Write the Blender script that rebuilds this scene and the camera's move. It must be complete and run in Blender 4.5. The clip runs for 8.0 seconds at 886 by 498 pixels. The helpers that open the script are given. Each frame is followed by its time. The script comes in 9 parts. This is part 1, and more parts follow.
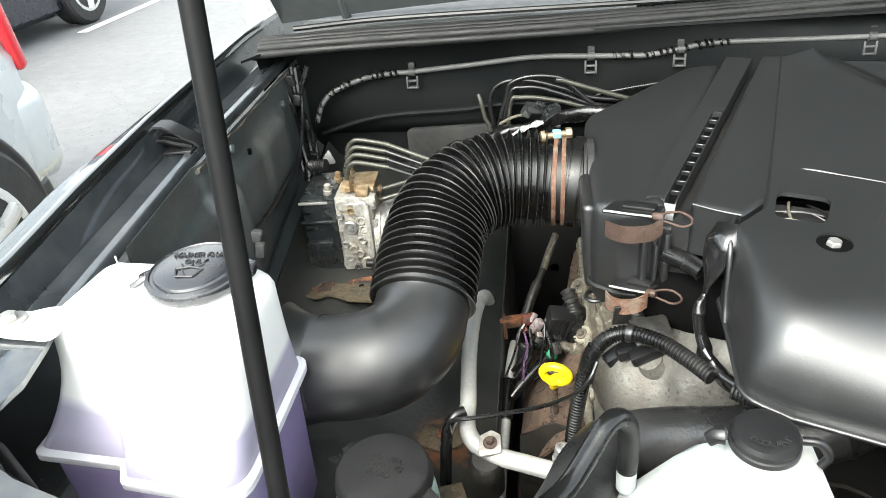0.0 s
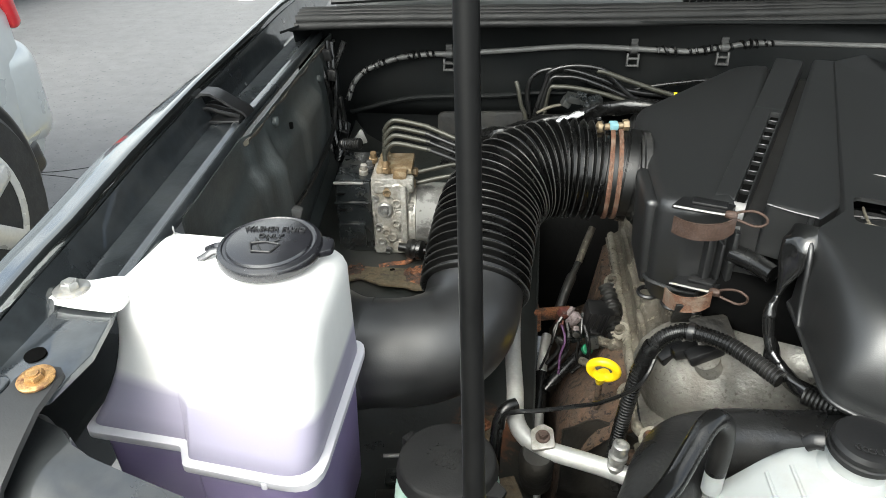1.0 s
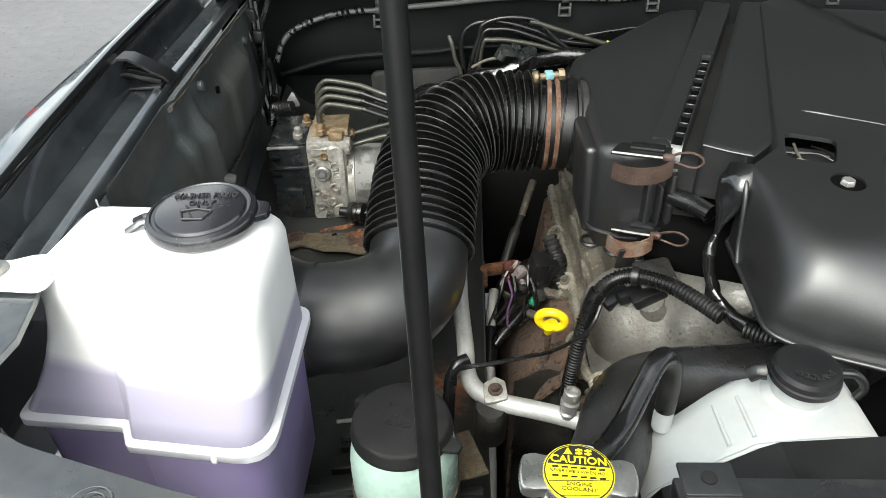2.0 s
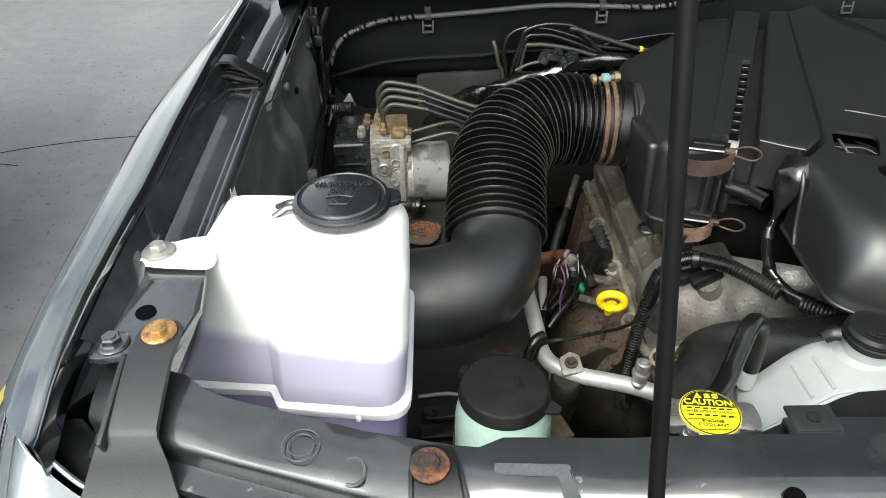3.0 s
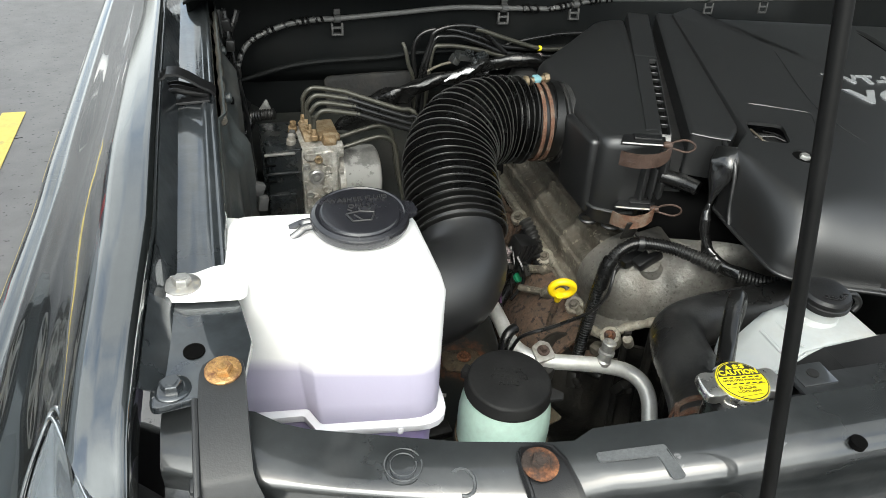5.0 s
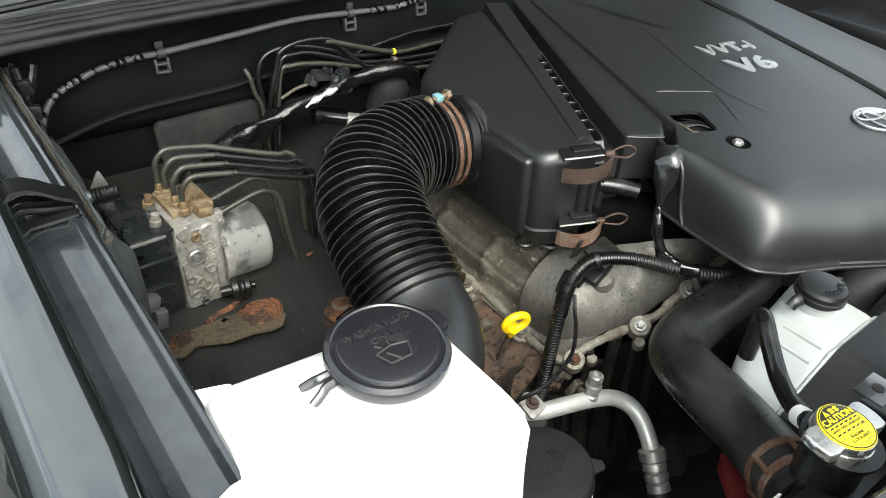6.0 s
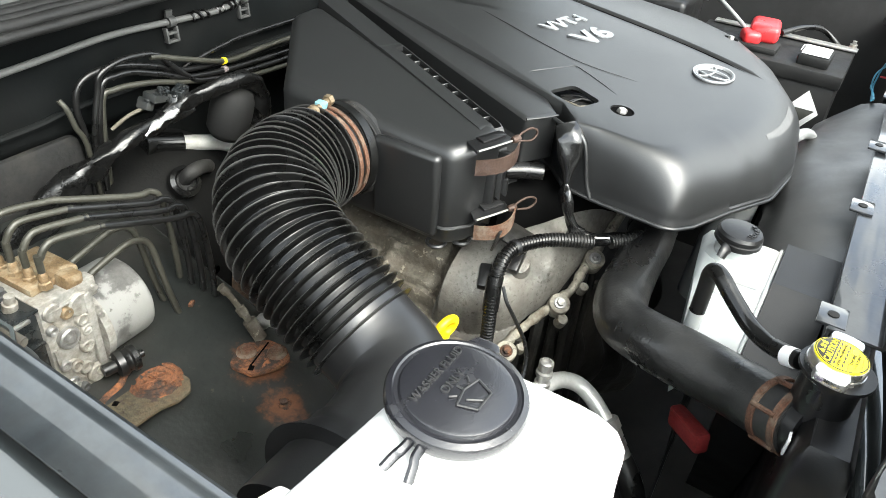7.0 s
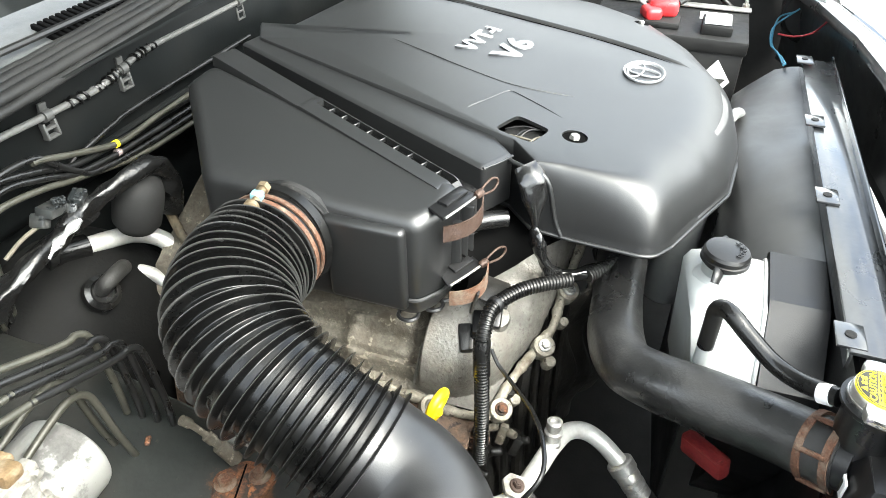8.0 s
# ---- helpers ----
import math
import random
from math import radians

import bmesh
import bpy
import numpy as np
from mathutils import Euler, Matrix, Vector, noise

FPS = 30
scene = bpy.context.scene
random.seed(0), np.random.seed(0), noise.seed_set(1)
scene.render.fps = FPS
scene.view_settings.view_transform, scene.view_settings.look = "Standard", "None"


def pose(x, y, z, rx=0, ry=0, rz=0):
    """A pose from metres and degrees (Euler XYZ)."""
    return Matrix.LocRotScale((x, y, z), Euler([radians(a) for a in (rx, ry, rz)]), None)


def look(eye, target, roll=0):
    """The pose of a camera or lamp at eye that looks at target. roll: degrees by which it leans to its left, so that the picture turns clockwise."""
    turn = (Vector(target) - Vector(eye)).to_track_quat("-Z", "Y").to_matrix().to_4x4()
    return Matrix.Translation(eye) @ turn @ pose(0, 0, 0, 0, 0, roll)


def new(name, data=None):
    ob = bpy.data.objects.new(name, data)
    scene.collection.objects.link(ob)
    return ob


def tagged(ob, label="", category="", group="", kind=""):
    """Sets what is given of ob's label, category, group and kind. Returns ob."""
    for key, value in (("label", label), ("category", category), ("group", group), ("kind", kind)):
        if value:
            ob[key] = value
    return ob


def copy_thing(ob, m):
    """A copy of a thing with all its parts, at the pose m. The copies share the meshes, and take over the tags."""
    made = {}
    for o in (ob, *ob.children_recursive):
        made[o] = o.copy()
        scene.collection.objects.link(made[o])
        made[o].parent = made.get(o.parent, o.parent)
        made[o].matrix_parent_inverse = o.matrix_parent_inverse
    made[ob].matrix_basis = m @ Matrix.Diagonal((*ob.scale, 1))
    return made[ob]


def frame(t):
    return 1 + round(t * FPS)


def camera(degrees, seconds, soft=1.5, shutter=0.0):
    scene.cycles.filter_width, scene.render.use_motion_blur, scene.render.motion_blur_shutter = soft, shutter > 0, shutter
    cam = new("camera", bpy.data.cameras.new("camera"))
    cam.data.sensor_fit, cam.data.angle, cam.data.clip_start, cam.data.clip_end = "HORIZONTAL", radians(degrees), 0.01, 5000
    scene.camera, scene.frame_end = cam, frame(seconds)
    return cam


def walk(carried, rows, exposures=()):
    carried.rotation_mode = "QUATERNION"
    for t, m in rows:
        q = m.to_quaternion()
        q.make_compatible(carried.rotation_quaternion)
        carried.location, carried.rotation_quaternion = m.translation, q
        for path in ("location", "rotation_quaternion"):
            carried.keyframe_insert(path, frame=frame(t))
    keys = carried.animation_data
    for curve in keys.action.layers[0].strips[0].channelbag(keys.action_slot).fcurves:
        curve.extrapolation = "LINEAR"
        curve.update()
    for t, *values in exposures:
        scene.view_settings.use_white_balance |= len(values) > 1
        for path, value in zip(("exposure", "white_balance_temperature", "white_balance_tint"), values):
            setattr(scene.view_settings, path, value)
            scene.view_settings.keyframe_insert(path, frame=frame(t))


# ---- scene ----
from mathutils.bvhtree import BVHTree

cam = camera(64.2, 8.0, soft=0.55)
PATH = [
    (0, (0.014, 0.007, 1.438), (-0.288, 1.714, 0.44), -5.2),
    (0.3, (-0.031, 0.013, 1.431), (-0.29, 1.703, 0.395), -3.0),
    (0.5, (-0.063, 0.008, 1.433), (-0.342, 1.697, 0.399), -3.2),
    (0.8, (-0.077, 0.007, 1.428), (-0.326, 1.714, 0.416), -2.7),
    (1, (-0.073, 0.012, 1.43), (-0.293, 1.712, 0.401), -0.9),
    (1.2, (-0.071, 0.019, 1.434), (-0.232, 1.735, 0.42), 0.5),
    (2.3, (-0.074, 0.015, 1.415), (-0.124, 1.659, 0.278), -1.9),
    (2.5, (-0.089, 0.005, 1.417), (-0.232, 1.666, 0.312), -2.4),
    (2.7, (-0.114, -0.005, 1.431), (-0.242, 1.676, 0.355), -0.9),
    (2.8, (-0.126, -0.015, 1.437), (-0.284, 1.617, 0.292), -1.2),
    (2.9, (-0.15, -0.031, 1.435), (-0.247, 1.606, 0.291), -1.4),
    (3, (-0.179, -0.046, 1.442), (-0.17, 1.618, 0.333), -0.5),
    (3.2, (-0.223, -0.077, 1.462), (-0.127, 1.607, 0.388), -1.9),
    (3.5, (-0.249, -0.098, 1.464), (-0.035, 1.555, 0.359), -1.1),
    (4, (-0.269, -0.1, 1.463), (0.035, 1.549, 0.373), 0.3),
    (4.5, (-0.315, -0.086, 1.458), (0.13, 1.543, 0.386), 2.7),
    (4.7, (-0.323, -0.064, 1.457), (0.13, 1.554, 0.372), 3.9),
    (5.8, (-0.381, 0.115, 1.461), (0.413, 1.512, 0.27), 1.6),
    (6, (-0.424, 0.177, 1.462), (0.59, 1.455, 0.304), 3.8),
    (6.2, (-0.452, 0.219, 1.463), (0.643, 1.401, 0.278), 3.3),
    (6.5, (-0.48, 0.261, 1.46), (0.821, 1.266, 0.322), 4.9),
    (6.8, (-0.495, 0.299, 1.459), (0.891, 1.164, 0.306), 6.0),
    (7, (-0.49, 0.321, 1.437), (0.948, 1.13, 0.307), 5.5),
    (7.2, (-0.467, 0.343, 1.429), (0.932, 1.148, 0.248), 3.1),
    (7.5, (-0.437, 0.38, 1.455), (0.96, 1.112, 0.224), 0.2),
    (7.7, (-0.428, 0.406, 1.464), (1.065, 1.015, 0.279), 0.9),
    (8, (-0.427, 0.434, 1.476), (1.097, 0.966, 0.295), 0.3),
]
EXPOSURES = [(0, 2.7), (0.5, 2.05), (1, 1.9), (2.5, 1.76), (3.5, 1.5), (4.7, 1.54), (5.8, 1.7), (6.5, 2.28), (7, 2.55), (7.5, 3.0), (8, 3.12)]
walk(cam, [(t, look(eye, target, roll)) for t, eye, target, roll in PATH], [(t, s, 6500, 3) for t, s in EXPOSURES])

# ---- daylight: broken cloud ----
world = bpy.data.worlds.new("cloudy_sky")
scene.world = world
world.use_nodes = True
wn, wl = world.node_tree.nodes, world.node_tree.links
sky = wn.new("ShaderNodeTexSky")
sky.sky_type = "NISHITA"
sky.sun_disc = False
sky.sun_elevation, sky.sun_rotation = radians(50), radians(200)
sky.dust_density, sky.air_density = 4.0, 1.0
gap, cloud_white = wn.new("ShaderNodeHueSaturation"), wn.new("ShaderNodeHueSaturation")
gap.inputs["Saturation"].default_value, gap.inputs["Value"].default_value = 0.75, 0.78
cloud_white.inputs["Saturation"].default_value, cloud_white.inputs["Value"].default_value = 0.10, 1.15
way = wn.new("ShaderNodeTexCoord")
drift = wn.new("ShaderNodeTexNoise")
drift.inputs["Scale"].default_value, drift.inputs["Detail"].default_value, drift.inputs["Roughness"].default_value = 3.2, 7.0, 0.55
wl.new(way.outputs["Generated"], drift.inputs["Vector"])
cover_part = wn.new("ShaderNodeMapRange")
cover_part.inputs["From Min"].default_value, cover_part.inputs["From Max"].default_value = 0.39, 0.54
wl.new(drift.outputs["Fac"], cover_part.inputs["Value"])
clouds = wn.new("ShaderNodeMix")
clouds.data_type = "RGBA"
wl.new(cover_part.outputs[0], clouds.inputs["Factor"])
for node, socket in ((gap, "A"), (cloud_white, "B")):
    wl.new(sky.outputs["Color"], node.inputs["Color"])
    wl.new(node.outputs["Color"], clouds.inputs[socket])
wl.new(clouds.outputs["Result"], wn["Background"].inputs["Color"])
wn["Background"].inputs["Strength"].default_value = 0.15
sun_data = bpy.data.lights.new("sun", "SUN")
sun_data.energy, sun_data.angle, sun_data.color = 0.5, radians(40), (1.0, 0.98, 0.95)
sun = new("sun", sun_data)
sun.matrix_world = look((-1.5, -3.0, 4.5), (0, 0.5, 1.0))


# ---- materials ----
def mat(name, base, rough=0.5, metal=0.0, var=0.25, scale=14.0, bump=0.12, fine=260.0, dirt=None, dirt_at=0.58, dirt_scale=9.0,
        coat=0.0, spec=0.5, rvar=0.15, sss=0.0, soft=0.12, speck=None, speck_at=0.6, speck_scale=60.0):
    m = bpy.data.materials.new(name)
    m.use_nodes = True
    n, l = m.node_tree.nodes, m.node_tree.links
    b = n["Principled BSDF"]
    b.inputs["Metallic"].default_value = metal
    b.inputs["Coat Weight"].default_value = min(1, coat)
    if coat > 1:
        b.inputs["Coat IOR"].default_value = coat
    b.inputs["Specular IOR Level"].default_value = spec
    if sss:
        b.inputs["Subsurface Weight"].default_value = sss
        b.inputs["Subsurface Radius"].default_value = (0.02, 0.02, 0.02)
        b.inputs["Subsurface Scale"].default_value = 0.4
    co = n.new("ShaderNodeTexCoord")

    def cloud(s, detail=5.0, r=0.55):
        t = n.new("ShaderNodeTexNoise")
        t.inputs["Scale"].default_value, t.inputs["Detail"].default_value, t.inputs["Roughness"].default_value = s, detail, r
        l.new(co.outputs["Object"], t.inputs["Vector"])
        return t
    big, small = cloud(scale), cloud(scale * 9, 3)
    both = n.new("ShaderNodeMath")
    both.operation = "ADD"
    l.new(big.outputs["Fac"], both.inputs[0])
    l.new(small.outputs["Fac"], both.inputs[1])
    ramp = n.new("ShaderNodeMapRange")
    ramp.inputs["From Min"].default_value, ramp.inputs["From Max"].default_value = 0.65, 1.35
    l.new(both.outputs[0], ramp.inputs["Value"])
    mix = n.new("ShaderNodeMix")
    mix.data_type = "RGBA"
    mix.inputs["A"].default_value = (*[c * (1 - var) for c in base], 1)
    mix.inputs["B"].default_value = (*[min(1, c * (1 + var)) for c in base], 1)
    l.new(ramp.outputs[0], mix.inputs["Factor"])
    colour = mix.outputs["Result"]
    rr = n.new("ShaderNodeMapRange")
    rr.inputs["To Min"].default_value, rr.inputs["To Max"].default_value = max(0.02, rough - rvar), min(1, rough + rvar)
    rr.inputs["From Min"].default_value, rr.inputs["From Max"].default_value = 0.3, 0.7
    l.new(big.outputs["Fac"], rr.inputs["Value"])
    rough_out = rr.outputs[0]
    if dirt:
        d = cloud(dirt_scale, 9.0, 0.65)
        step = n.new("ShaderNodeMapRange")
        step.inputs["From Min"].default_value, step.inputs["From Max"].default_value = dirt_at - soft / 2, dirt_at + soft
        l.new(d.outputs["Fac"], step.inputs["Value"])
        dm = n.new("ShaderNodeMix")
        dm.data_type = "RGBA"
        dm.inputs["B"].default_value = (*dirt, 1)
        l.new(step.outputs[0], dm.inputs["Factor"])
        l.new(colour, dm.inputs["A"])
        colour = dm.outputs["Result"]
        rm = n.new("ShaderNodeMix")
        rm.inputs["B"].default_value = 0.85
        l.new(step.outputs[0], rm.inputs["Factor"])
        l.new(rough_out, rm.inputs["A"])
        rough_out = rm.outputs["Result"]
        mm = n.new("ShaderNodeMath")
        mm.operation = "MULTIPLY_ADD"
        mm.inputs[1].default_value, mm.inputs[2].default_value = -metal, metal
        l.new(step.outputs[0], mm.inputs[0])
        l.new(mm.outputs[0], b.inputs["Metallic"])
    if speck:
        d = cloud(speck_scale, 4.0, 0.6)
        step = n.new("ShaderNodeMapRange")
        step.inputs["From Min"].default_value, step.inputs["From Max"].default_value = speck_at - 0.02, speck_at + 0.05
        l.new(d.outputs["Fac"], step.inputs["Value"])
        dm = n.new("ShaderNodeMix")
        dm.data_type = "RGBA"
        dm.inputs["B"].default_value = (*speck, 1)
        l.new(step.outputs[0], dm.inputs["Factor"])
        l.new(colour, dm.inputs["A"])
        colour = dm.outputs["Result"]
    l.new(colour, b.inputs["Base Color"])
    l.new(rough_out, b.inputs["Roughness"])
    if bump:
        bt = cloud(fine, 3)
        bn = n.new("ShaderNodeBump")
        bn.inputs["Strength"].default_value, bn.inputs["Distance"].default_value = bump, 0.002
        l.new(bt.outputs["Fac"], bn.inputs["Height"])
        l.new(bn.outputs["Normal"], b.inputs["Normal"])
    return m


M = {
    "asphalt": mat("asphalt", (0.135, 0.135, 0.137), 0.75, var=0.18, scale=1.2, bump=0.6, fine=110, speck=(0.055, 0.055, 0.057), speck_at=0.635, speck_scale=45, dirt=(0.185, 0.185, 0.185), dirt_at=0.6, dirt_scale=0.8),
    "yellow_paint": mat("yellow_paint", (0.64, 0.50, 0.13), 0.7, var=0.15, scale=5, dirt=(0.2, 0.18, 0.12), dirt_at=0.66, dirt_scale=14),
    "white_paint": mat("white_paint", (0.7, 0.7, 0.66), 0.7, var=0.1, dirt=(0.2, 0.2, 0.2), dirt_at=0.6, dirt_scale=12),
    "paint": mat("body_paint", (0.100, 0.112, 0.115), 0.25, 1.0, var=0.08, scale=9, bump=0.0, coat=2.1, rvar=0.03),
    "inner_paint": mat("inner_paint", (0.052, 0.060, 0.067), 0.30, 0.7, var=0.3, scale=8, bump=0.08, coat=1.8, dirt=(0.05, 0.048, 0.042), dirt_at=0.64, dirt_scale=7, soft=0.25, rvar=0.1),
    "apron_paint": mat("apron_paint", (0.036, 0.043, 0.044), 0.38, 0.0, var=0.4, scale=9, bump=0.16, spec=0.7, dirt=(0.050, 0.046, 0.039), dirt_at=0.57, dirt_scale=7, soft=0.3),
    "black_plastic": mat("black_plastic", (0.008, 0.008, 0.0085), 0.34, var=0.2, scale=18, bump=0.10, fine=900, dirt=(0.022, 0.021, 0.019), dirt_at=0.64, dirt_scale=6, soft=0.3, rvar=0.07),
    "cover_plastic": mat("cover_plastic", (0.0085, 0.0088, 0.0091), 0.40, var=0.12, scale=6, bump=0.07, fine=1200, rvar=0.03, spec=0.95),
    "rubber": mat("rubber", (0.0055, 0.0055, 0.0055), 0.24, var=0.25, scale=20, bump=0.06, fine=500, dirt=(0.022, 0.021, 0.019), dirt_at=0.66, dirt_scale=10, soft=0.3),
    "dusty_rubber": mat("dusty_rubber", (0.0075, 0.0075, 0.0075), 0.46, var=0.3, scale=18, bump=0.3, fine=300, dirt=(0.024, 0.023, 0.021), dirt_at=0.56, dirt_scale=22, soft=0.2, speck=(0.05, 0.05, 0.047), speck_at=0.66, speck_scale=160),
    "tape": mat("tape", (0.005, 0.005, 0.005), 0.26, var=0.2, scale=30, bump=0.5, fine=120, rvar=0.08, spec=0.45),
    "matte_black": mat("matte_black", (0.006, 0.006, 0.006), 0.75, var=0.3, scale=12, bump=0.1),
    "tank": None,
    "tank_cap": mat("tank_cap", (0.012, 0.012, 0.015), 0.23, rvar=0.06, spec=1.0, var=0.25, scale=30, bump=0.10, fine=700, dirt=(0.030, 0.029, 0.031), dirt_at=0.66, dirt_scale=40, soft=0.2),
    "white_plastic": mat("white_plastic", (0.38, 0.40, 0.40), 0.4, var=0.05, scale=12, bump=0.03, dirt=(0.30, 0.25, 0.18), dirt_at=0.66, dirt_scale=9, soft=0.25, sss=0.1),
    "green_bottle": mat("green_bottle", (0.46, 0.62, 0.54), 0.35, var=0.12, scale=18, bump=0.04, sss=0.2),
    "aluminium": mat("aluminium", (0.33, 0.32, 0.295), 0.5, 0.5, var=0.35, scale=25, bump=0.4, dirt=(0.12, 0.10, 0.072), dirt_at=0.53, dirt_scale=35, soft=0.15),
    "cast": mat("cast_aluminium", (0.175, 0.17, 0.155), 0.36, 0.65, var=0.35, scale=16, bump=0.35, fine=300, dirt=(0.105, 0.093, 0.076), dirt_at=0.52, dirt_scale=26, soft=0.25, speck=(0.10, 0.092, 0.08), speck_at=0.60, speck_scale=240),
    "dirty_cast": mat("dirty_cast", (0.135, 0.122, 0.098), 0.62, 0.35, var=0.45, scale=22, bump=0.8, fine=220, dirt=(0.065, 0.05, 0.035), dirt_at=0.52, dirt_scale=30, soft=0.2, speck=(0.26, 0.23, 0.18), speck_at=0.62, speck_scale=110),
    "motor": mat("motor_silver", (0.16, 0.157, 0.15), 0.5, 0.4, var=0.2, scale=30, bump=0.2, dirt=(0.235, 0.235, 0.225), dirt_at=0.46, dirt_scale=11, soft=0.015, speck=(0.10, 0.095, 0.085), speck_at=0.66, speck_scale=130),
    "pipe": mat("pipe_aluminium", (0.52, 0.52, 0.50), 0.42, 0.5, var=0.12, scale=30, bump=0.08, dirt=(0.40, 0.38, 0.34), dirt_at=0.62, dirt_scale=28),
    "brake_pipe": mat("brake_pipe", (0.048, 0.047, 0.038), 0.42, 0.3, var=0.25, scale=40, bump=0.05),
    "black_pipe": mat("black_pipe", (0.007, 0.007, 0.007), 0.32, 0.0, var=0.3, scale=30, bump=0.05),
    "rust": mat("rust", (0.125, 0.050, 0.022), 0.9, 0.0, var=0.8, scale=45, bump=1.0, fine=140, dirt=(0.026, 0.018, 0.014), dirt_at=0.50, dirt_scale=42, soft=0.07, speck=(0.22, 0.085, 0.032), speck_at=0.61, speck_scale=95),
    "rusty_plate": mat("rusty_plate", (0.066, 0.055, 0.034), 0.8, 0.0, var=0.6, scale=25, bump=0.9, fine=160, dirt=(0.085, 0.046, 0.021), dirt_at=0.55, dirt_scale=32, soft=0.2, speck=(0.03, 0.02, 0.015), speck_at=0.6, speck_scale=90),
    "rusty_clip": mat("rusty_clip", (0.065, 0.040, 0.030), 0.6, 0.4, var=0.4, scale=60, bump=0.4, dirt=(0.05, 0.035, 0.03), dirt_at=0.55, dirt_scale=60),
    "zinc": mat("zinc", (0.36, 0.355, 0.34), 0.42, 0.75, var=0.15, scale=60, bump=0.1, dirt=(0.4, 0.35, 0.24), dirt_at=0.62, dirt_scale=80),
    "brass": mat("yellow_zinc", (0.21, 0.165, 0.105), 0.5, 0.6, var=0.25, scale=60, bump=0.15, dirt=(0.35, 0.2, 0.1), dirt_at=0.55, dirt_scale=70),
    "gold": mat("gold_zinc", (0.42, 0.25, 0.10), 0.42, 0.7, var=0.5, scale=160, bump=0.6, dirt=(0.10, 0.04, 0.016), dirt_at=0.52, dirt_scale=120),
    "chrome": mat("chrome", (0.75, 0.76, 0.77), 0.16, 1.0, var=0.05, bump=0.02, rvar=0.06),
    "yellow": mat("yellow_plastic", (0.85, 0.60, 0.01), 0.4, var=0.08, scale=40, bump=0.03, dirt=(0.55, 0.36, 0.03), dirt_at=0.68, dirt_scale=60),
    "label_yellow": mat("label_yellow", (0.85, 0.72, 0.02), 0.35, var=0.06, scale=40, bump=0.0),
    "ink": mat("ink", (0.02, 0.02, 0.015), 0.5, var=0.1, bump=0),
    "red": mat("red_plastic", (0.55, 0.03, 0.035), 0.35, var=0.12, scale=30, bump=0.04, sss=0.05),
    "dull_red": mat("dull_red", (0.26, 0.03, 0.03), 0.5, var=0.3, scale=30, dirt=(0.1, 0.04, 0.03), dirt_at=0.58, dirt_scale=30),
    "blue": mat("light_blue", (0.15, 0.29, 0.32), 0.5, var=0.15, scale=60, bump=0.1),
    "green": mat("green_cap", (0.010, 0.20, 0.09), 0.45, var=0.12, bump=0.05),
    "pink": mat("pink_plastic", (0.24, 0.20, 0.20), 0.5, var=0.4, scale=80, bump=0.3, dirt=(0.08, 0.06, 0.05), dirt_at=0.54, dirt_scale=90),
    "label_white": mat("label_white", (0.75, 0.75, 0.75), 0.5, var=0.06, bump=0.02),
    "silver_text": mat("silver_text", (0.30, 0.31, 0.32), 0.35, 0.4, var=0.08, bump=0.02),
    "grey_pad": mat("grey_pad", (0.013, 0.013, 0.013), 0.75, var=0.4, scale=22, bump=0.5, fine=120, spec=0.25, dirt=(0.028, 0.027, 0.024), dirt_at=0.55, dirt_scale=20),
    "silver_paint": mat("silver_paint", (0.44, 0.465, 0.475), 0.3, 0.25, var=0.06, scale=3, bump=0.02, coat=0.6),
    "dark_paint": mat("dark_paint", (0.02, 0.022, 0.03), 0.25, 0.2, var=0.1, bump=0.02, coat=0.6),
    "tail_red": mat("tail_red", (0.50, 0.02, 0.03), 0.2, var=0.06, bump=0.0, coat=0.6),
    "tyre": mat("tyre", (0.018, 0.018, 0.018), 0.8, var=0.3, scale=30, bump=0.4, fine=120),
    "alloy": mat("alloy", (0.50, 0.50, 0.49), 0.35, 0.2, var=0.1, bump=0.04),
    "glass": mat("dark_glass", (0.03, 0.035, 0.04), 0.08, var=0.1, bump=0.0, coat=0.5, rvar=0.03),
    "lens": mat("headlamp_lens", (0.17, 0.19, 0.21), 0.14, 0.35, var=0.1, scale=20, bump=0.03, coat=1.0, rvar=0.05),
    "cowl": mat("cowl_plastic", (0.085, 0.088, 0.088), 0.55, var=0.15, scale=10, bump=0.15, fine=700),
    "chalk": mat("chalk_mark", (0.075, 0.079, 0.082), 0.6, var=0.3, scale=60, bump=0.05),
    "wire_blue": mat("wire_blue", (0.05, 0.20, 0.30), 0.4, var=0.1, bump=0),
    "wire_red": mat("wire_red", (0.45, 0.04, 0.05), 0.4, var=0.1, bump=0),
    "wire_dull": mat("wire_dull", (0.09, 0.08, 0.06), 0.6, var=0.2, bump=0),
    "wire_tan": mat("wire_tan", (0.42, 0.38, 0.26), 0.5, var=0.15, bump=0),
}


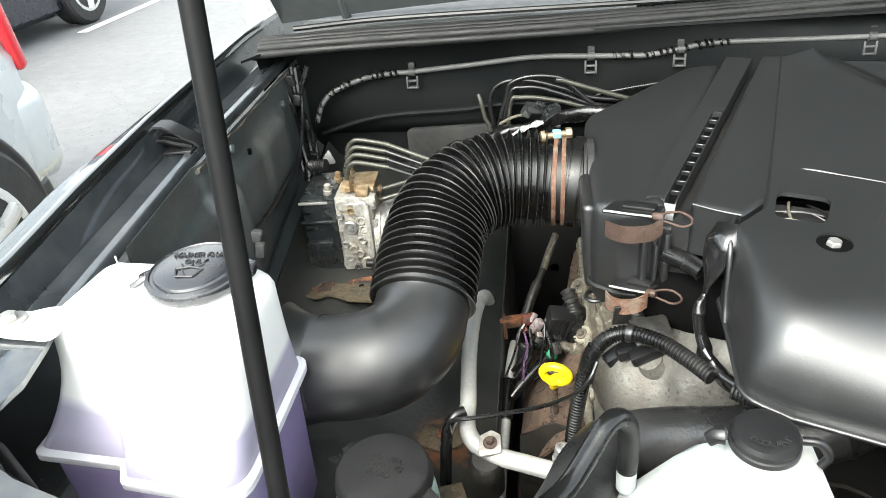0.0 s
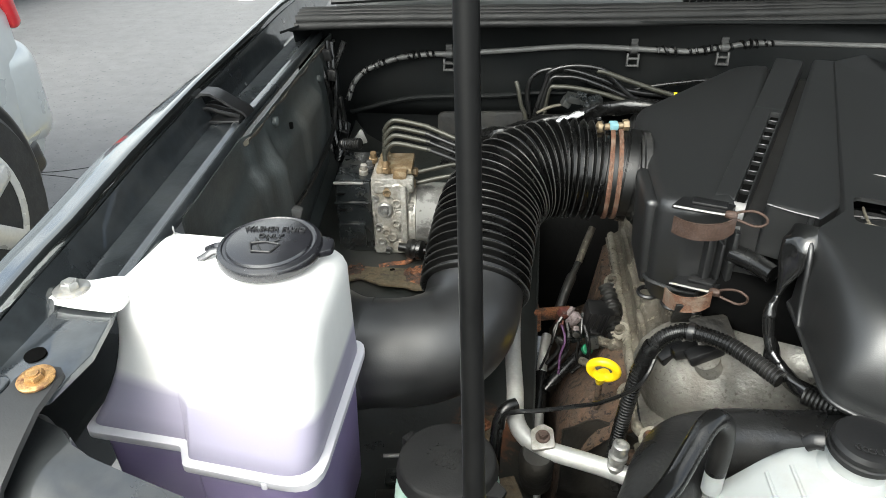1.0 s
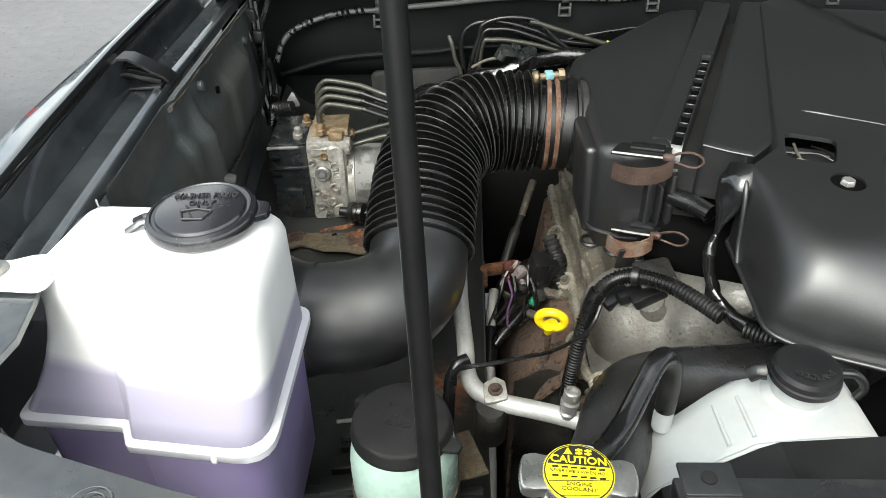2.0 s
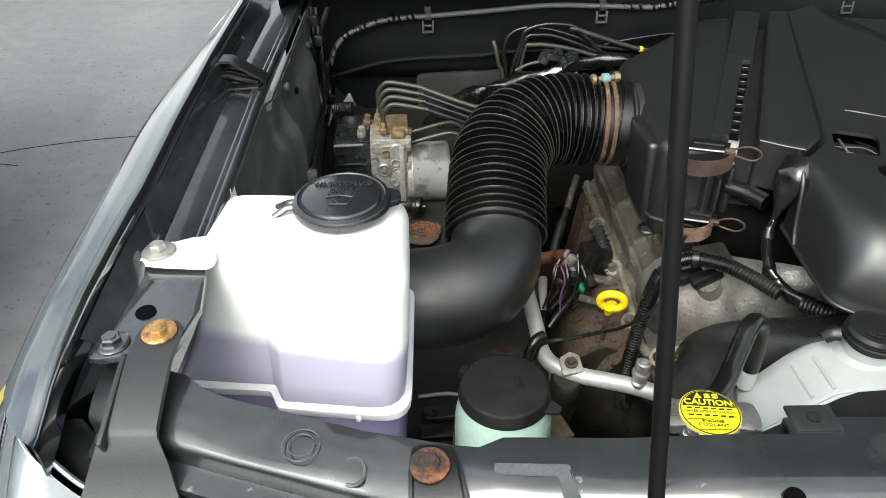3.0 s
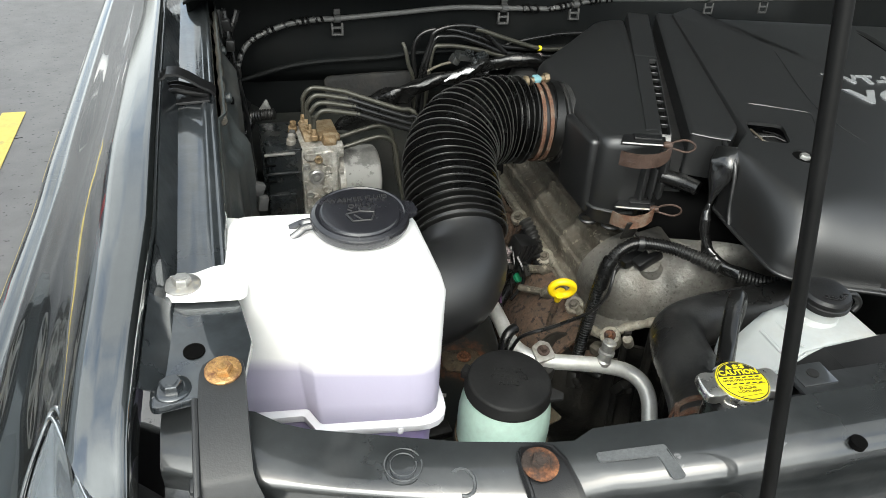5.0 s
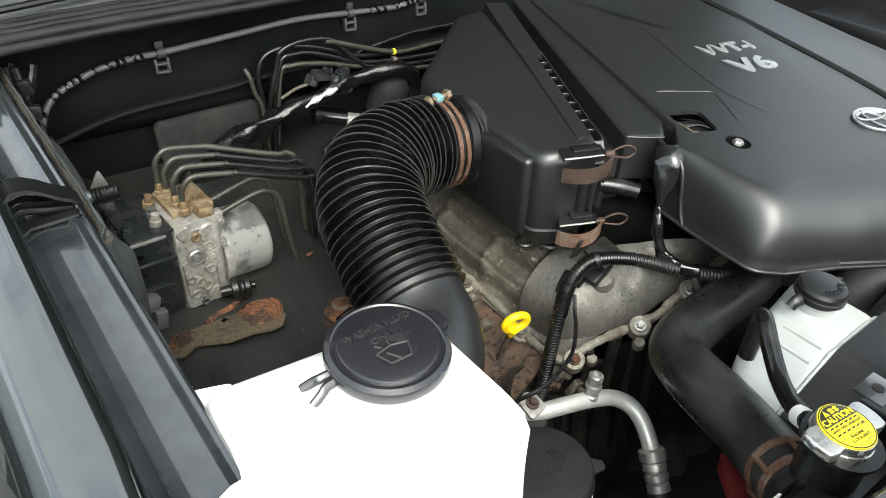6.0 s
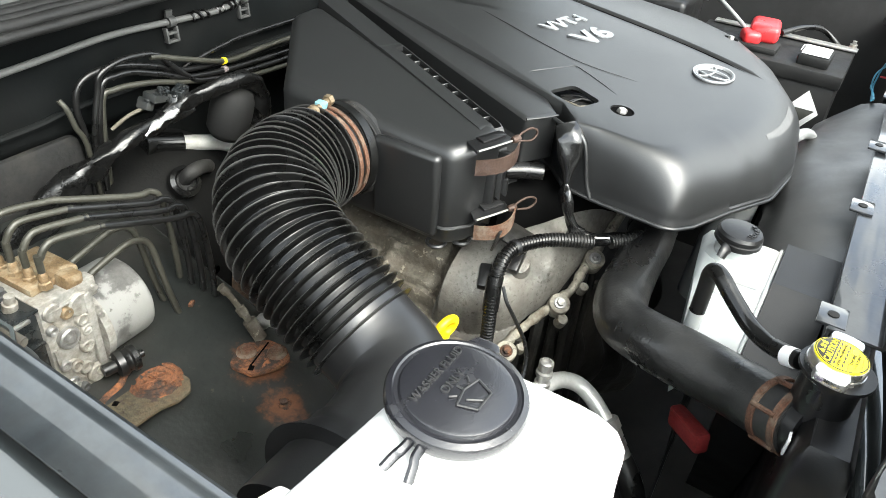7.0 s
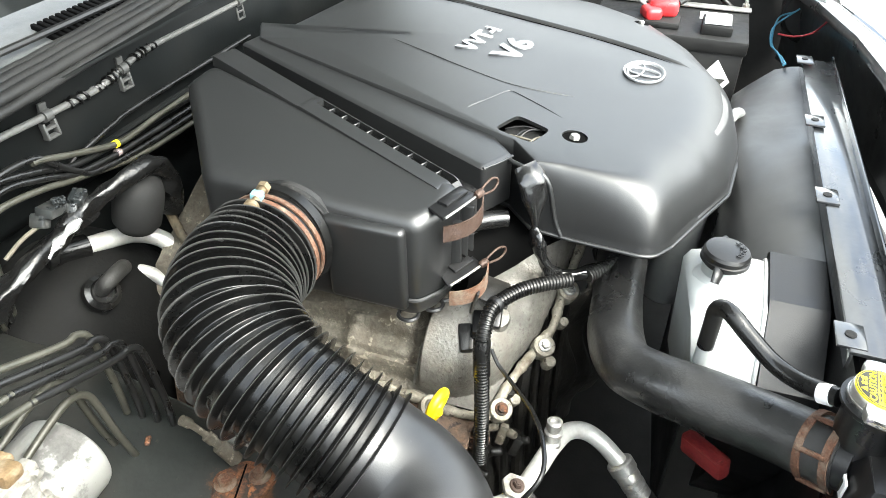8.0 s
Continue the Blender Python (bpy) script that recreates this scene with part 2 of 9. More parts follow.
def tank_material():
    """Milky plastic; the lavender fluid behind it shows up to its level."""
    m = mat("milky_plastic", (0.78, 0.78, 0.765), 0.42, var=0.03, scale=10, bump=0.03, sss=0.25)
    n, l = m.node_tree.nodes, m.node_tree.links
    b = n["Principled BSDF"]
    old = b.inputs["Base Color"].links[0].from_socket
    geo = n.new("ShaderNodeNewGeometry")
    sep = n.new("ShaderNodeSeparateXYZ")
    l.new(geo.outputs["Position"], sep.inputs[0])
    level = n.new("ShaderNodeMapRange")
    level.inputs["From Min"].default_value, level.inputs["From Max"].default_value = 1.088, 1.078
    l.new(sep.outputs["Z"], level.inputs["Value"])
    depth = n.new("ShaderNodeMapRange")
    depth.inputs["From Min"].default_value, depth.inputs["From Max"].default_value = 1.05, 1.02
    l.new(sep.outputs["Z"], depth.inputs["Value"])
    one = n.new("ShaderNodeMix")
    one.data_type = "RGBA"
    one.inputs["B"].default_value = (0.38, 0.36, 0.46, 1)
    l.new(level.outputs[0], one.inputs["Factor"])
    l.new(old, one.inputs["A"])
    two = n.new("ShaderNodeMix")
    two.data_type = "RGBA"
    two.inputs["B"].default_value = (0.25, 0.20, 0.37, 1)
    l.new(depth.outputs[0], two.inputs["Factor"])
    l.new(one.outputs["Result"], two.inputs["A"])
    l.new(two.outputs["Result"], b.inputs["Base Color"])
    return m


M["tank"] = tank_material()
M["letter_grey"] = mat("letter_grey", (0.022, 0.022, 0.023), 0.45, bump=0.02)
# far darker than the body's paint: hood and cowl shade sit in this colour
M["shaded_firewall_paint"] = mat("shaded_firewall_paint", (0.0033, 0.0041, 0.0043), 0.5, var=0.3, scale=7, bump=0.06, spec=0.16, dirt=(0.0070, 0.0070, 0.0064), dirt_at=0.6, dirt_scale=6, soft=0.3)
M["hood_liner"] = mat("hood_paint", (0.088, 0.097, 0.098), 0.34, 0.6, var=0.15, scale=5, bump=0.03, coat=0.5, rvar=0.06)
M["beam_paint"] = mat("beam_paint", (0.019, 0.021, 0.022), 0.34, 0.1, var=0.3, scale=9, bump=0.08, coat=1.6, dirt=(0.032, 0.033, 0.033), dirt_at=0.60, dirt_scale=16, soft=0.2, speck=(0.16, 0.16, 0.16), speck_at=0.70, speck_scale=70)
M["wheelhouse"] = mat("wheelhouse_paint", (0.0125, 0.014, 0.013), 0.38, 0.0, spec=0.5, var=0.35, scale=7, bump=0.2, fine=150, dirt=(0.019, 0.017, 0.0135), dirt_at=0.58, dirt_scale=9, soft=0.25, speck=(0.05, 0.04, 0.03), speck_at=0.70, speck_scale=70)
M["rod_black"] = mat("rod_black", (0.004, 0.004, 0.004), 0.5, var=0.3, scale=30, bump=0.05, spec=0.14)
M["flange_white"] = mat("flange_white", (0.70, 0.69, 0.73), 0.42, var=0.03, scale=10, bump=0.03, sss=0.2)
M["hose_rubber"] = mat("hose_rubber", (0.003, 0.003, 0.003), 0.25, var=0.25, scale=20, bump=0.05, fine=500, spec=0.42, rvar=0.06, dirt=(0.008, 0.0078, 0.007), dirt_at=0.68, dirt_scale=10, soft=0.3)
M["elbow_plastic"] = mat("elbow_plastic", (0.012, 0.012, 0.0125), 0.36, var=0.15, scale=14, bump=0.05, fine=700, spec=0.8, dirt=(0.026, 0.026, 0.025), dirt_at=0.66, dirt_scale=7, soft=0.3, rvar=0.05, speck=(0.05, 0.05, 0.05), speck_at=0.74, speck_scale=120)
M["tape_gloss"] = mat("tape_gloss", (0.006, 0.006, 0.006), 0.16, var=0.2, scale=30, bump=0.15, fine=90, spec=0.9, rvar=0.06)
M["seal_rubber"] = mat("seal_rubber", (0.009, 0.009, 0.009), 0.55, var=0.3, scale=18, bump=0.2, fine=300, spec=0.35, dirt=(0.020, 0.020, 0.019), dirt_at=0.58, dirt_scale=16, soft=0.25)
M["dull_cap"] = mat("dull_cap", (0.010, 0.010, 0.010), 0.6, var=0.25, scale=30, bump=0.15, fine=600, spec=0.3, dirt=(0.020, 0.020, 0.019), dirt_at=0.6, dirt_scale=30, soft=0.2)
M["red_brown"] = mat("red_brown", (0.13, 0.035, 0.026), 0.6, var=0.4, scale=40, bump=0.3, dirt=(0.05, 0.035, 0.03), dirt_at=0.54, dirt_scale=50)
M["wire_violet"] = mat("wire_violet", (0.10, 0.045, 0.11), 0.5, var=0.15, bump=0)


def lit_crests(m, colour, begin, full):
    """Pale colour on a moulding's raised edges, painted in for their thin highlights."""
    n, l = m.node_tree.nodes, m.node_tree.links
    b = n["Principled BSDF"]
    geo = n.new("ShaderNodeNewGeometry")
    k = n.new("ShaderNodeMapRange")
    k.inputs["From Min"].default_value, k.inputs["From Max"].default_value = begin, full
    l.new(geo.outputs["Pointiness"], k.inputs["Value"])
    mx = n.new("ShaderNodeMix")
    mx.data_type = "RGBA"
    mx.inputs["B"].default_value = (*colour, 1)
    l.new(k.outputs[0], mx.inputs["Factor"])
    l.new(b.inputs["Base Color"].links[0].from_socket, mx.inputs["A"])
    l.new(mx.outputs["Result"], b.inputs["Base Color"])


lit_crests(M["hose_rubber"], (0.095, 0.095, 0.092), 0.56, 0.64)
M["void"] = mat("void", (0.002, 0.002, 0.002), 0.95, var=0.1, bump=0, spec=0.05)
M["strap_grey"] = mat("strap_grey", (0.020, 0.021, 0.022), 0.52, var=0.15, scale=20, bump=0.08, fine=800)
M["dusty_edge"] = mat("dusty_edge", (0.065, 0.056, 0.042), 0.75, var=0.5, scale=30, bump=0.5, dirt=(0.03, 0.03, 0.028), dirt_at=0.52, dirt_scale=30, soft=0.15)
M["ecu_plastic"] = mat("ecu_plastic", (0.012, 0.014, 0.015), 0.26, var=0.3, scale=30, bump=0.12, fine=500, spec=0.9, dirt=(0.04, 0.038, 0.032), dirt_at=0.6, dirt_scale=25, soft=0.2)


def rust_stains(m, spots, colour):
    """Adds worn rust blooms, (place, radius), with ragged edges to a paint."""
    n, l = m.node_tree.nodes, m.node_tree.links
    b = n["Principled BSDF"]
    geo = n.new("ShaderNodeNewGeometry")
    rag = n.new("ShaderNodeTexNoise")
    rag.inputs["Scale"].default_value, rag.inputs["Detail"].default_value, rag.inputs["Roughness"].default_value = 70, 8, 0.65
    l.new(geo.outputs["Position"], rag.inputs["Vector"])
    tone = n.new("ShaderNodeTexNoise")
    tone.inputs["Scale"].default_value, tone.inputs["Detail"].default_value = 160, 6
    l.new(geo.outputs["Position"], tone.inputs["Vector"])
    shade = n.new("ShaderNodeMix")
    shade.data_type = "RGBA"
    shade.inputs["A"].default_value, shade.inputs["B"].default_value = (*[c * 0.35 for c in colour], 1), (*[c * 1.4 for c in colour], 1)
    l.new(tone.outputs["Fac"], shade.inputs["Factor"])
    out = b.inputs["Base Color"].links[0].from_socket
    for place, radius in spots:
        d = n.new("ShaderNodeVectorMath")
        d.operation = "DISTANCE"
        d.inputs[1].default_value = place
        l.new(geo.outputs["Position"], d.inputs[0])
        w = n.new("ShaderNodeMath")
        w.operation = "MULTIPLY_ADD"
        w.inputs[1].default_value, w.inputs[2].default_value = radius * 3.0, -radius * 1.5
        l.new(rag.outputs["Fac"], w.inputs[0])
        e = n.new("ShaderNodeMath")
        l.new(d.outputs["Value"], e.inputs[0])
        l.new(w.outputs[0], e.inputs[1])
        k = n.new("ShaderNodeMapRange")
        k.inputs["From Min"].default_value, k.inputs["From Max"].default_value = radius * 1.15, radius * 0.55
        l.new(e.outputs[0], k.inputs["Value"])
        mx = n.new("ShaderNodeMix")
        mx.data_type = "RGBA"
        l.new(k.outputs[0], mx.inputs["Factor"])
        l.new(out, mx.inputs["A"])
        l.new(shade.outputs["Result"], mx.inputs["B"])
        out = mx.outputs["Result"]
    l.new(out, b.inputs["Base Color"])


rust_stains(M["wheelhouse"], [((-0.129, 0.690, 0.888), 0.021), ((-0.112, 0.740, 0.905), 0.027), ((-0.10, 0.575, 0.855), 0.034)], (0.115, 0.046, 0.020))
M["coolant_rubber"] = mat("coolant_rubber", (0.012, 0.012, 0.012), 0.36, spec=0.8, var=0.3, scale=18, bump=0.2, fine=300, dirt=(0.022, 0.021, 0.019), dirt_at=0.60, dirt_scale=18, soft=0.25, speck=(0.04, 0.04, 0.038), speck_at=0.68, speck_scale=160)



# ---- builders ----
def thing(name, at, label, category, group="", kind=""):
    ob = new(name)
    ob.empty_display_size = 0.02
    ob.location = at
    return tagged(ob, label, category, group, kind)


def finish(name, bm, material, smooth=40):
    bmesh.ops.recalc_face_normals(bm, faces=bm.faces)
    me = bpy.data.meshes.new(name)
    bm.to_mesh(me)
    bm.free()
    me.materials.append(M[material] if isinstance(material, str) else material)
    me.polygons.foreach_set("use_smooth", [True] * len(me.polygons))
    me.set_sharp_from_angle(angle=radians(smooth))
    return me


def part(name, bm, material, parent, label="", smooth=40):
    """One mesh, given in world places, under a thing or under a part."""
    ob = new(name, finish(name, bm, material, smooth))
    ob.parent = parent
    root = parent
    while root.parent:
        root = root.parent
    if root.type == "EMPTY" and parent == root:
        ob.matrix_parent_inverse = Matrix.Translation(-Vector(root.location))
    return tagged(ob, label)


def whole(name, bm, material, label, category, group="", kind="", smooth=40):
    return tagged(new(name, finish(name, bm, material, smooth)), label, category, group, kind)


def V(*a):
    return Vector(a)


def curve(pts, n=12):
    """A smooth line through points."""
    p = [Vector(q) for q in pts]
    p = [2 * p[0] - p[1]] + p + [2 * p[-1] - p[-2]]
    out = []
    for i in range(1, len(p) - 2):
        for k in range(n):
            t = k / n
            out.append(0.5 * ((2 * p[i]) + (p[i + 1] - p[i - 1]) * t + (2 * p[i - 1] - 5 * p[i] + 4 * p[i + 1] - p[i + 2]) * t * t
                              + (3 * p[i] - p[i - 1] - 3 * p[i + 1] + p[i + 2]) * t ** 3))
    out.append(p[-2])
    return out


def resample(pts, step):
    s = [0.0]
    for a, b in zip(pts, pts[1:]):
        s.append(s[-1] + (b - a).length)
    n = max(2, int(s[-1] / step) + 1)
    out, j = [], 0
    for k in range(n):
        d = s[-1] * k / (n - 1)
        while j < len(pts) - 2 and s[j + 1] < d:
            j += 1
        f = (d - s[j]) / max(1e-9, s[j + 1] - s[j])
        out.append(pts[j].lerp(pts[j + 1], min(1, max(0, f))))
    return out, s[-1]


def skin(bm, rings, closed=True, caps=True):
    rows = [[bm.verts.new(p) for p in r] for r in rings]
    n = len(rows[0])
    for a, b in zip(rows, rows[1:]):
        for i in range(n if closed else n - 1):
            j = (i + 1) % n
            bm.faces.new((a[i], a[j], b[j], b[i]))
    if caps and closed:
        bm.faces.new(rows[0][::-1])
        bm.faces.new(rows[-1])
    return rows


def tube(bm, pts, r, seg=12, n=10, caps=True, step=None, flat=1.0):
    """Sweeps a round along a smooth line; r may depend on the length along it."""
    line = curve(pts, n) if n > 1 else [Vector(p) for p in pts]
    if step:
        line, total = resample(line, step)
    d = (line[1] - line[0]).normalized()
    side = d.orthogonal().normalized()
    rings, s = [], 0.0
    for i, p in enumerate(line):
        nd = (line[min(i + 1, len(line) - 1)] - line[max(i - 1, 0)]).normalized()
        side = (side - nd * side.dot(nd)).normalized()
        up = nd.cross(side)
        if i:
            s += (p - line[i - 1]).length
        q = r(s) if callable(r) else r
        rings.append([p + (side * math.cos(a) + up * math.sin(a) * flat) * q for a in (2 * math.pi * k / seg for k in range(seg))])
    skin(bm, rings, caps=caps)
    return bm


def lathe(bm, profile, at, axis=(0, 0, 1), seg=32):
    """profile: (radius, height along the axis)."""
    m = Matrix.Translation(at) @ Vector(axis).normalized().to_track_quat("Z", "Y").to_matrix().to_4x4()
    rings = [[m @ Vector((max(r, 1e-4) * math.cos(2 * math.pi * k / seg), max(r, 1e-4) * math.sin(2 * math.pi * k / seg), h)) for k in range(seg)] for r, h in profile]
    skin(bm, rings)
    return bm


def rod(bm, a, b, r, seg=12, r2=None):
    a, b = Vector(a), Vector(b)
    lathe(bm, [(r, 0), (r if r2 is None else r2, (b - a).length)], a, b - a, seg)
    return bm


def box(bm, at, size, turn=(0, 0, 0), bevel=0.002, seg=2):
    t = bmesh.new()
    bmesh.ops.create_cube(t, size=1)
    bmesh.ops.scale(t, vec=size, verts=t.verts)
    if bevel:
        bmesh.ops.bevel(t, geom=list(t.edges), offset=min(bevel, min(size) * 0.45), segments=seg, affect="EDGES", profile=0.5)
    m = Matrix.Translation(at) @ Euler([radians(a) for a in turn]).to_matrix().to_4x4()
    tmp = {v: bm.verts.new(m @ v.co) for v in t.verts}
    for f in t.faces:
        bm.faces.new([tmp[v] for v in f.verts])
    t.free()
    return bm


def rounded(pts, r, seg=5):
    """A flat outline (x, y) with rounded corners; r: one radius or one a corner."""
    out, n = [], len(pts)
    for i in range(n):
        p, a, b = Vector(pts[i]), Vector(pts[i - 1]), Vector(pts[(i + 1) % n])
        q = r[i] if isinstance(r, (list, tuple)) else r
        u, v = (a - p).normalized(), (b - p).normalized()
        ang = math.acos(max(-1, min(1, u.dot(v))))
        d = min(q / max(0.05, math.tan(ang / 2)), (a - p).length * 0.49, (b - p).length * 0.49)
        s, e = p + u * d, p + v * d
        for k in range(seg + 1):
            t = k / seg
            out.append(s * (1 - t) ** 2 + p * 2 * t * (1 - t) + e * t * t)
    return out


def inset(pts, d):
    """Moves an outline (counter-clockwise) inwards; d: a distance, or one a point."""
    out, n = [], len(pts)
    for i in range(n):
        t = (pts[(i + 1) % n] - pts[i - 1]).normalized()
        out.append(pts[i] + Vector((-t.y, t.x)) * (d[i] if isinstance(d, (list, tuple)) else d))
    return out


def shrink(poly, d):
    """A corner outline (counter-clockwise) with every side moved inwards by d."""
    out, n = [], len(poly)
    for i in range(n):
        a, p, b = Vector(poly[i - 1]), Vector(poly[i]), Vector(poly[(i + 1) % n])
        u, v = (p - a).normalized(), (b - p).normalized()
        nu, nv = Vector((-u.y, u.x)), Vector((-v.y, v.x))
        w = nu + nv
        out.append(p + w * (d / max(0.3, w.dot(nu))))
    return out


def slab(bm, outline, z0, z1, bevel=0.002):
    """A plate with a flat outline (counter-clockwise) between two heights, with softened rims."""
    o = [Vector(p) for p in outline]
    i = inset(o, bevel)
    skin(bm, [[V(*p, z0) for p in i], [V(*p, z0 + bevel) for p in o], [V(*p, z1 - bevel) for p in o], [V(*p, z1 - bevel * 0.3) for p in inset(o, bevel * 0.3)], [V(*p, z1) for p in i]])
    return bm


def plate(bm, outline, m, thick=0.003, bevel=0.0008):
    """A slab laid with the matrix m."""
    t = bmesh.new()
    slab(t, outline, 0, thick, bevel)
    t.transform(m)
    tmp = {v: bm.verts.new(v.co) for v in t.verts}
    for f in t.faces:
        bm.faces.new([tmp[v] for v in f.verts])
    t.free()
    return bm


def sheet(bm, f, us, vs, thick=0.0):
    """A surface f(u, v), with a thickness along its normal."""
    rows = [[Vector(f(u, v)) for v in vs] for u in us]
    grid = [[bm.verts.new(p) for p in r] for r in rows]
    for a, b in zip(grid, grid[1:]):
        for i in range(len(a) - 1):
            bm.faces.new((a[i], a[i + 1], b[i + 1], b[i]))
    if thick:
        bmesh.ops.recalc_face_normals(bm, faces=bm.faces)
        bmesh.ops.solidify(bm, geom=list(bm.faces), thickness=thick)
    return bm


def cut_hole(bm, poly, depth=0.004):
    """Opens an upward-facing surface over a convex outline (x, y) and gives the opening walls."""
    xs, ys = [p[0] for p in poly], [p[1] for p in poly]
    mid = Vector((sum(xs) / len(xs), sum(ys) / len(ys)))

    def near(f):
        fx, fy = [v.co.x for v in f.verts], [v.co.y for v in f.verts]
        return min(fx) < max(xs) and max(fx) > min(xs) and min(fy) < max(ys) and max(fy) > min(ys)
    out = []
    for i, p in enumerate(poly):
        p, q = Vector(p), Vector(poly[(i + 1) % len(poly)])
        n = Vector(((q - p).y, -(q - p).x)).normalized()
        n = n if n.dot(mid - p) < 0 else -n
        out.append((p, n))
        faces = [f for f in bm.faces if near(f)]
        geom = list({v for f in faces for v in f.verts}) + list({e for f in faces for e in f.edges}) + faces
        bmesh.ops.bisect_plane(bm, geom=geom, plane_co=V(*p, 1), plane_no=V(*n, 0), dist=1e-6)
    inside = [f for f in bm.faces if all((f.calc_center_median().xy - p).dot(n) < 0 for p, n in out)]
    bmesh.ops.delete(bm, geom=inside, context="FACES")
    rim = [e for e in bm.edges if e.is_boundary and all(min(xs) - 1e-4 < v.co.x < max(xs) + 1e-4 and min(ys) - 1e-4 < v.co.y < max(ys) + 1e-4 for v in e.verts)]
    wall = bmesh.ops.extrude_edge_only(bm, edges=rim)["geom"]
    bmesh.ops.translate(bm, verts=[v for v in wall if isinstance(v, bmesh.types.BMVert)], vec=(0, 0, -depth))


def frame_at(at, right, up):
    r = Vector(right).normalized()
    n = r.cross(Vector(up)).normalized()
    u = n.cross(r)
    return Matrix(((r.x, u.x, n.x, at[0]), (r.y, u.y, n.y, at[1]), (r.z, u.z, n.z, at[2]), (0, 0, 0, 1)))


def writing(name, text, size, m, material, parent, depth=0.0006, wide=1.0, bold=0.0):
    """Raised letters in the built-in font, laid with the matrix m (their middle at its origin)."""
    c = bpy.data.curves.new(name, "FONT")
    c.body, c.size, c.extrude, c.align_x, c.align_y = text, size, depth, "CENTER", "CENTER"
    c.resolution_u, c.offset = 3, bold
    tmp = new("tmp", c)
    bpy.context.view_layer.update()
    me = bpy.data.meshes.new_from_object(tmp.evaluated_get(bpy.context.evaluated_depsgraph_get()))
    bpy.data.objects.remove(tmp)
    me.transform(m @ Matrix.Diagonal((wide, 1, 1, 1)))
    me.materials.clear()
    me.materials.append(M[material])
    ob = new(name, me)
    ob.parent = parent
    if parent.type == "EMPTY":
        ob.matrix_parent_inverse = Matrix.Translation(-Vector(parent.location))
    return ob


def hexbolt(bm, at, axis=(0, 0, 1), r=0.007, washer=0.011, h=0.006):
    a = Vector(axis).normalized()
    lathe(bm, [(washer, 0), (washer, 0.0012), (washer * 0.9, 0.002), (r * 1.05, 0.0022)], at, a, 24)
    lathe(bm, [(r, 0.002), (r, h), (r * 0.85, h + 0.0012)], at, a, 6)
    lathe(bm, [(r * 0.62, h), (r * 0.55, h + 0.002)], at, a, 14)
    return bm


def steps(a, b, n):
    return [a + (b - a) * i / n for i in range(n + 1)]


def along(table, x):
    """A value between the rows (x, value) of a short table."""
    for (a, p), (b, q) in zip(table, table[1:]):
        if x <= b:
            return p + (q - p) * max(0, (x - a)) / (b - a)
    return table[-1][1]


B = bmesh.new

# ---- ground ----
GROUND = 0.18


def ground():
    bm = B()
    sheet(bm, lambda u, v: (u, v, GROUND), steps(-60, 60, 12), steps(-60, 60, 12))
    g = whole("ground", bm, "asphalt", "worn grey asphalt of a parking lot", "ground", kind="structure")
    bm = B()
    box(bm, (-1.205, 0.56, GROUND + 0.004), (0.088, 5.0, 0.004), (0, 0, 1.9), bevel=0.001)
    whole("parking_line", bm, "yellow_paint", "yellow painted parking line on asphalt", "road marking", kind="structure")
    bm = B()
    box(bm, (-4.22, 8.4, GROUND + 0.004), (0.10, 4.6, 0.004), (0, 0, 0), bevel=0.001)
    whole("parking_line", bm, "white_paint", "pale worn parking line on asphalt", "road marking", kind="structure")
    rng = random.Random(4)
    bm = B()
    for k in range(3):
        x, y = rng.uniform(-3.2, -1.4), rng.uniform(2.2, 5.5)
        pts, a = [], rng.uniform(-0.4, 0.4)
        for i in range(6):
            pts.append((x, y, GROUND + 0.001))
            x += rng.uniform(0.12, 0.3)
            y += a * 0.15 + rng.uniform(-0.03, 0.03)
        tube(bm, pts, 0.002, 5, 4, flat=0.5)
    whole("asphalt_crack", bm, "matte_black", "thin dark cracks in the asphalt", "crack", kind="stuff")


ground()

# ---- the body round the engine bay ----
LEDGE = [(0.2, 1.128), (0.33, 1.138), (0.39, 1.146), (0.68, 1.168), (1.0, 1.176), (1.4, 1.18)]
LIP = [(0.2, 1.122), (0.235, 1.130), (0.27, 1.146), (0.32, 1.162), (0.40, 1.177), (0.54, 1.193), (0.7, 1.206), (1.0, 1.221), (1.6, 1.225)]


def skew(y):
    """The fender line drifts outwards towards the windscreen."""
    return -0.030 * (y - 0.45)


def tip(y):
    """Near the headlamp the fender's inner lip draws outwards."""
    return -0.012 * min(1, max(0, (0.43 - y) / 0.16))


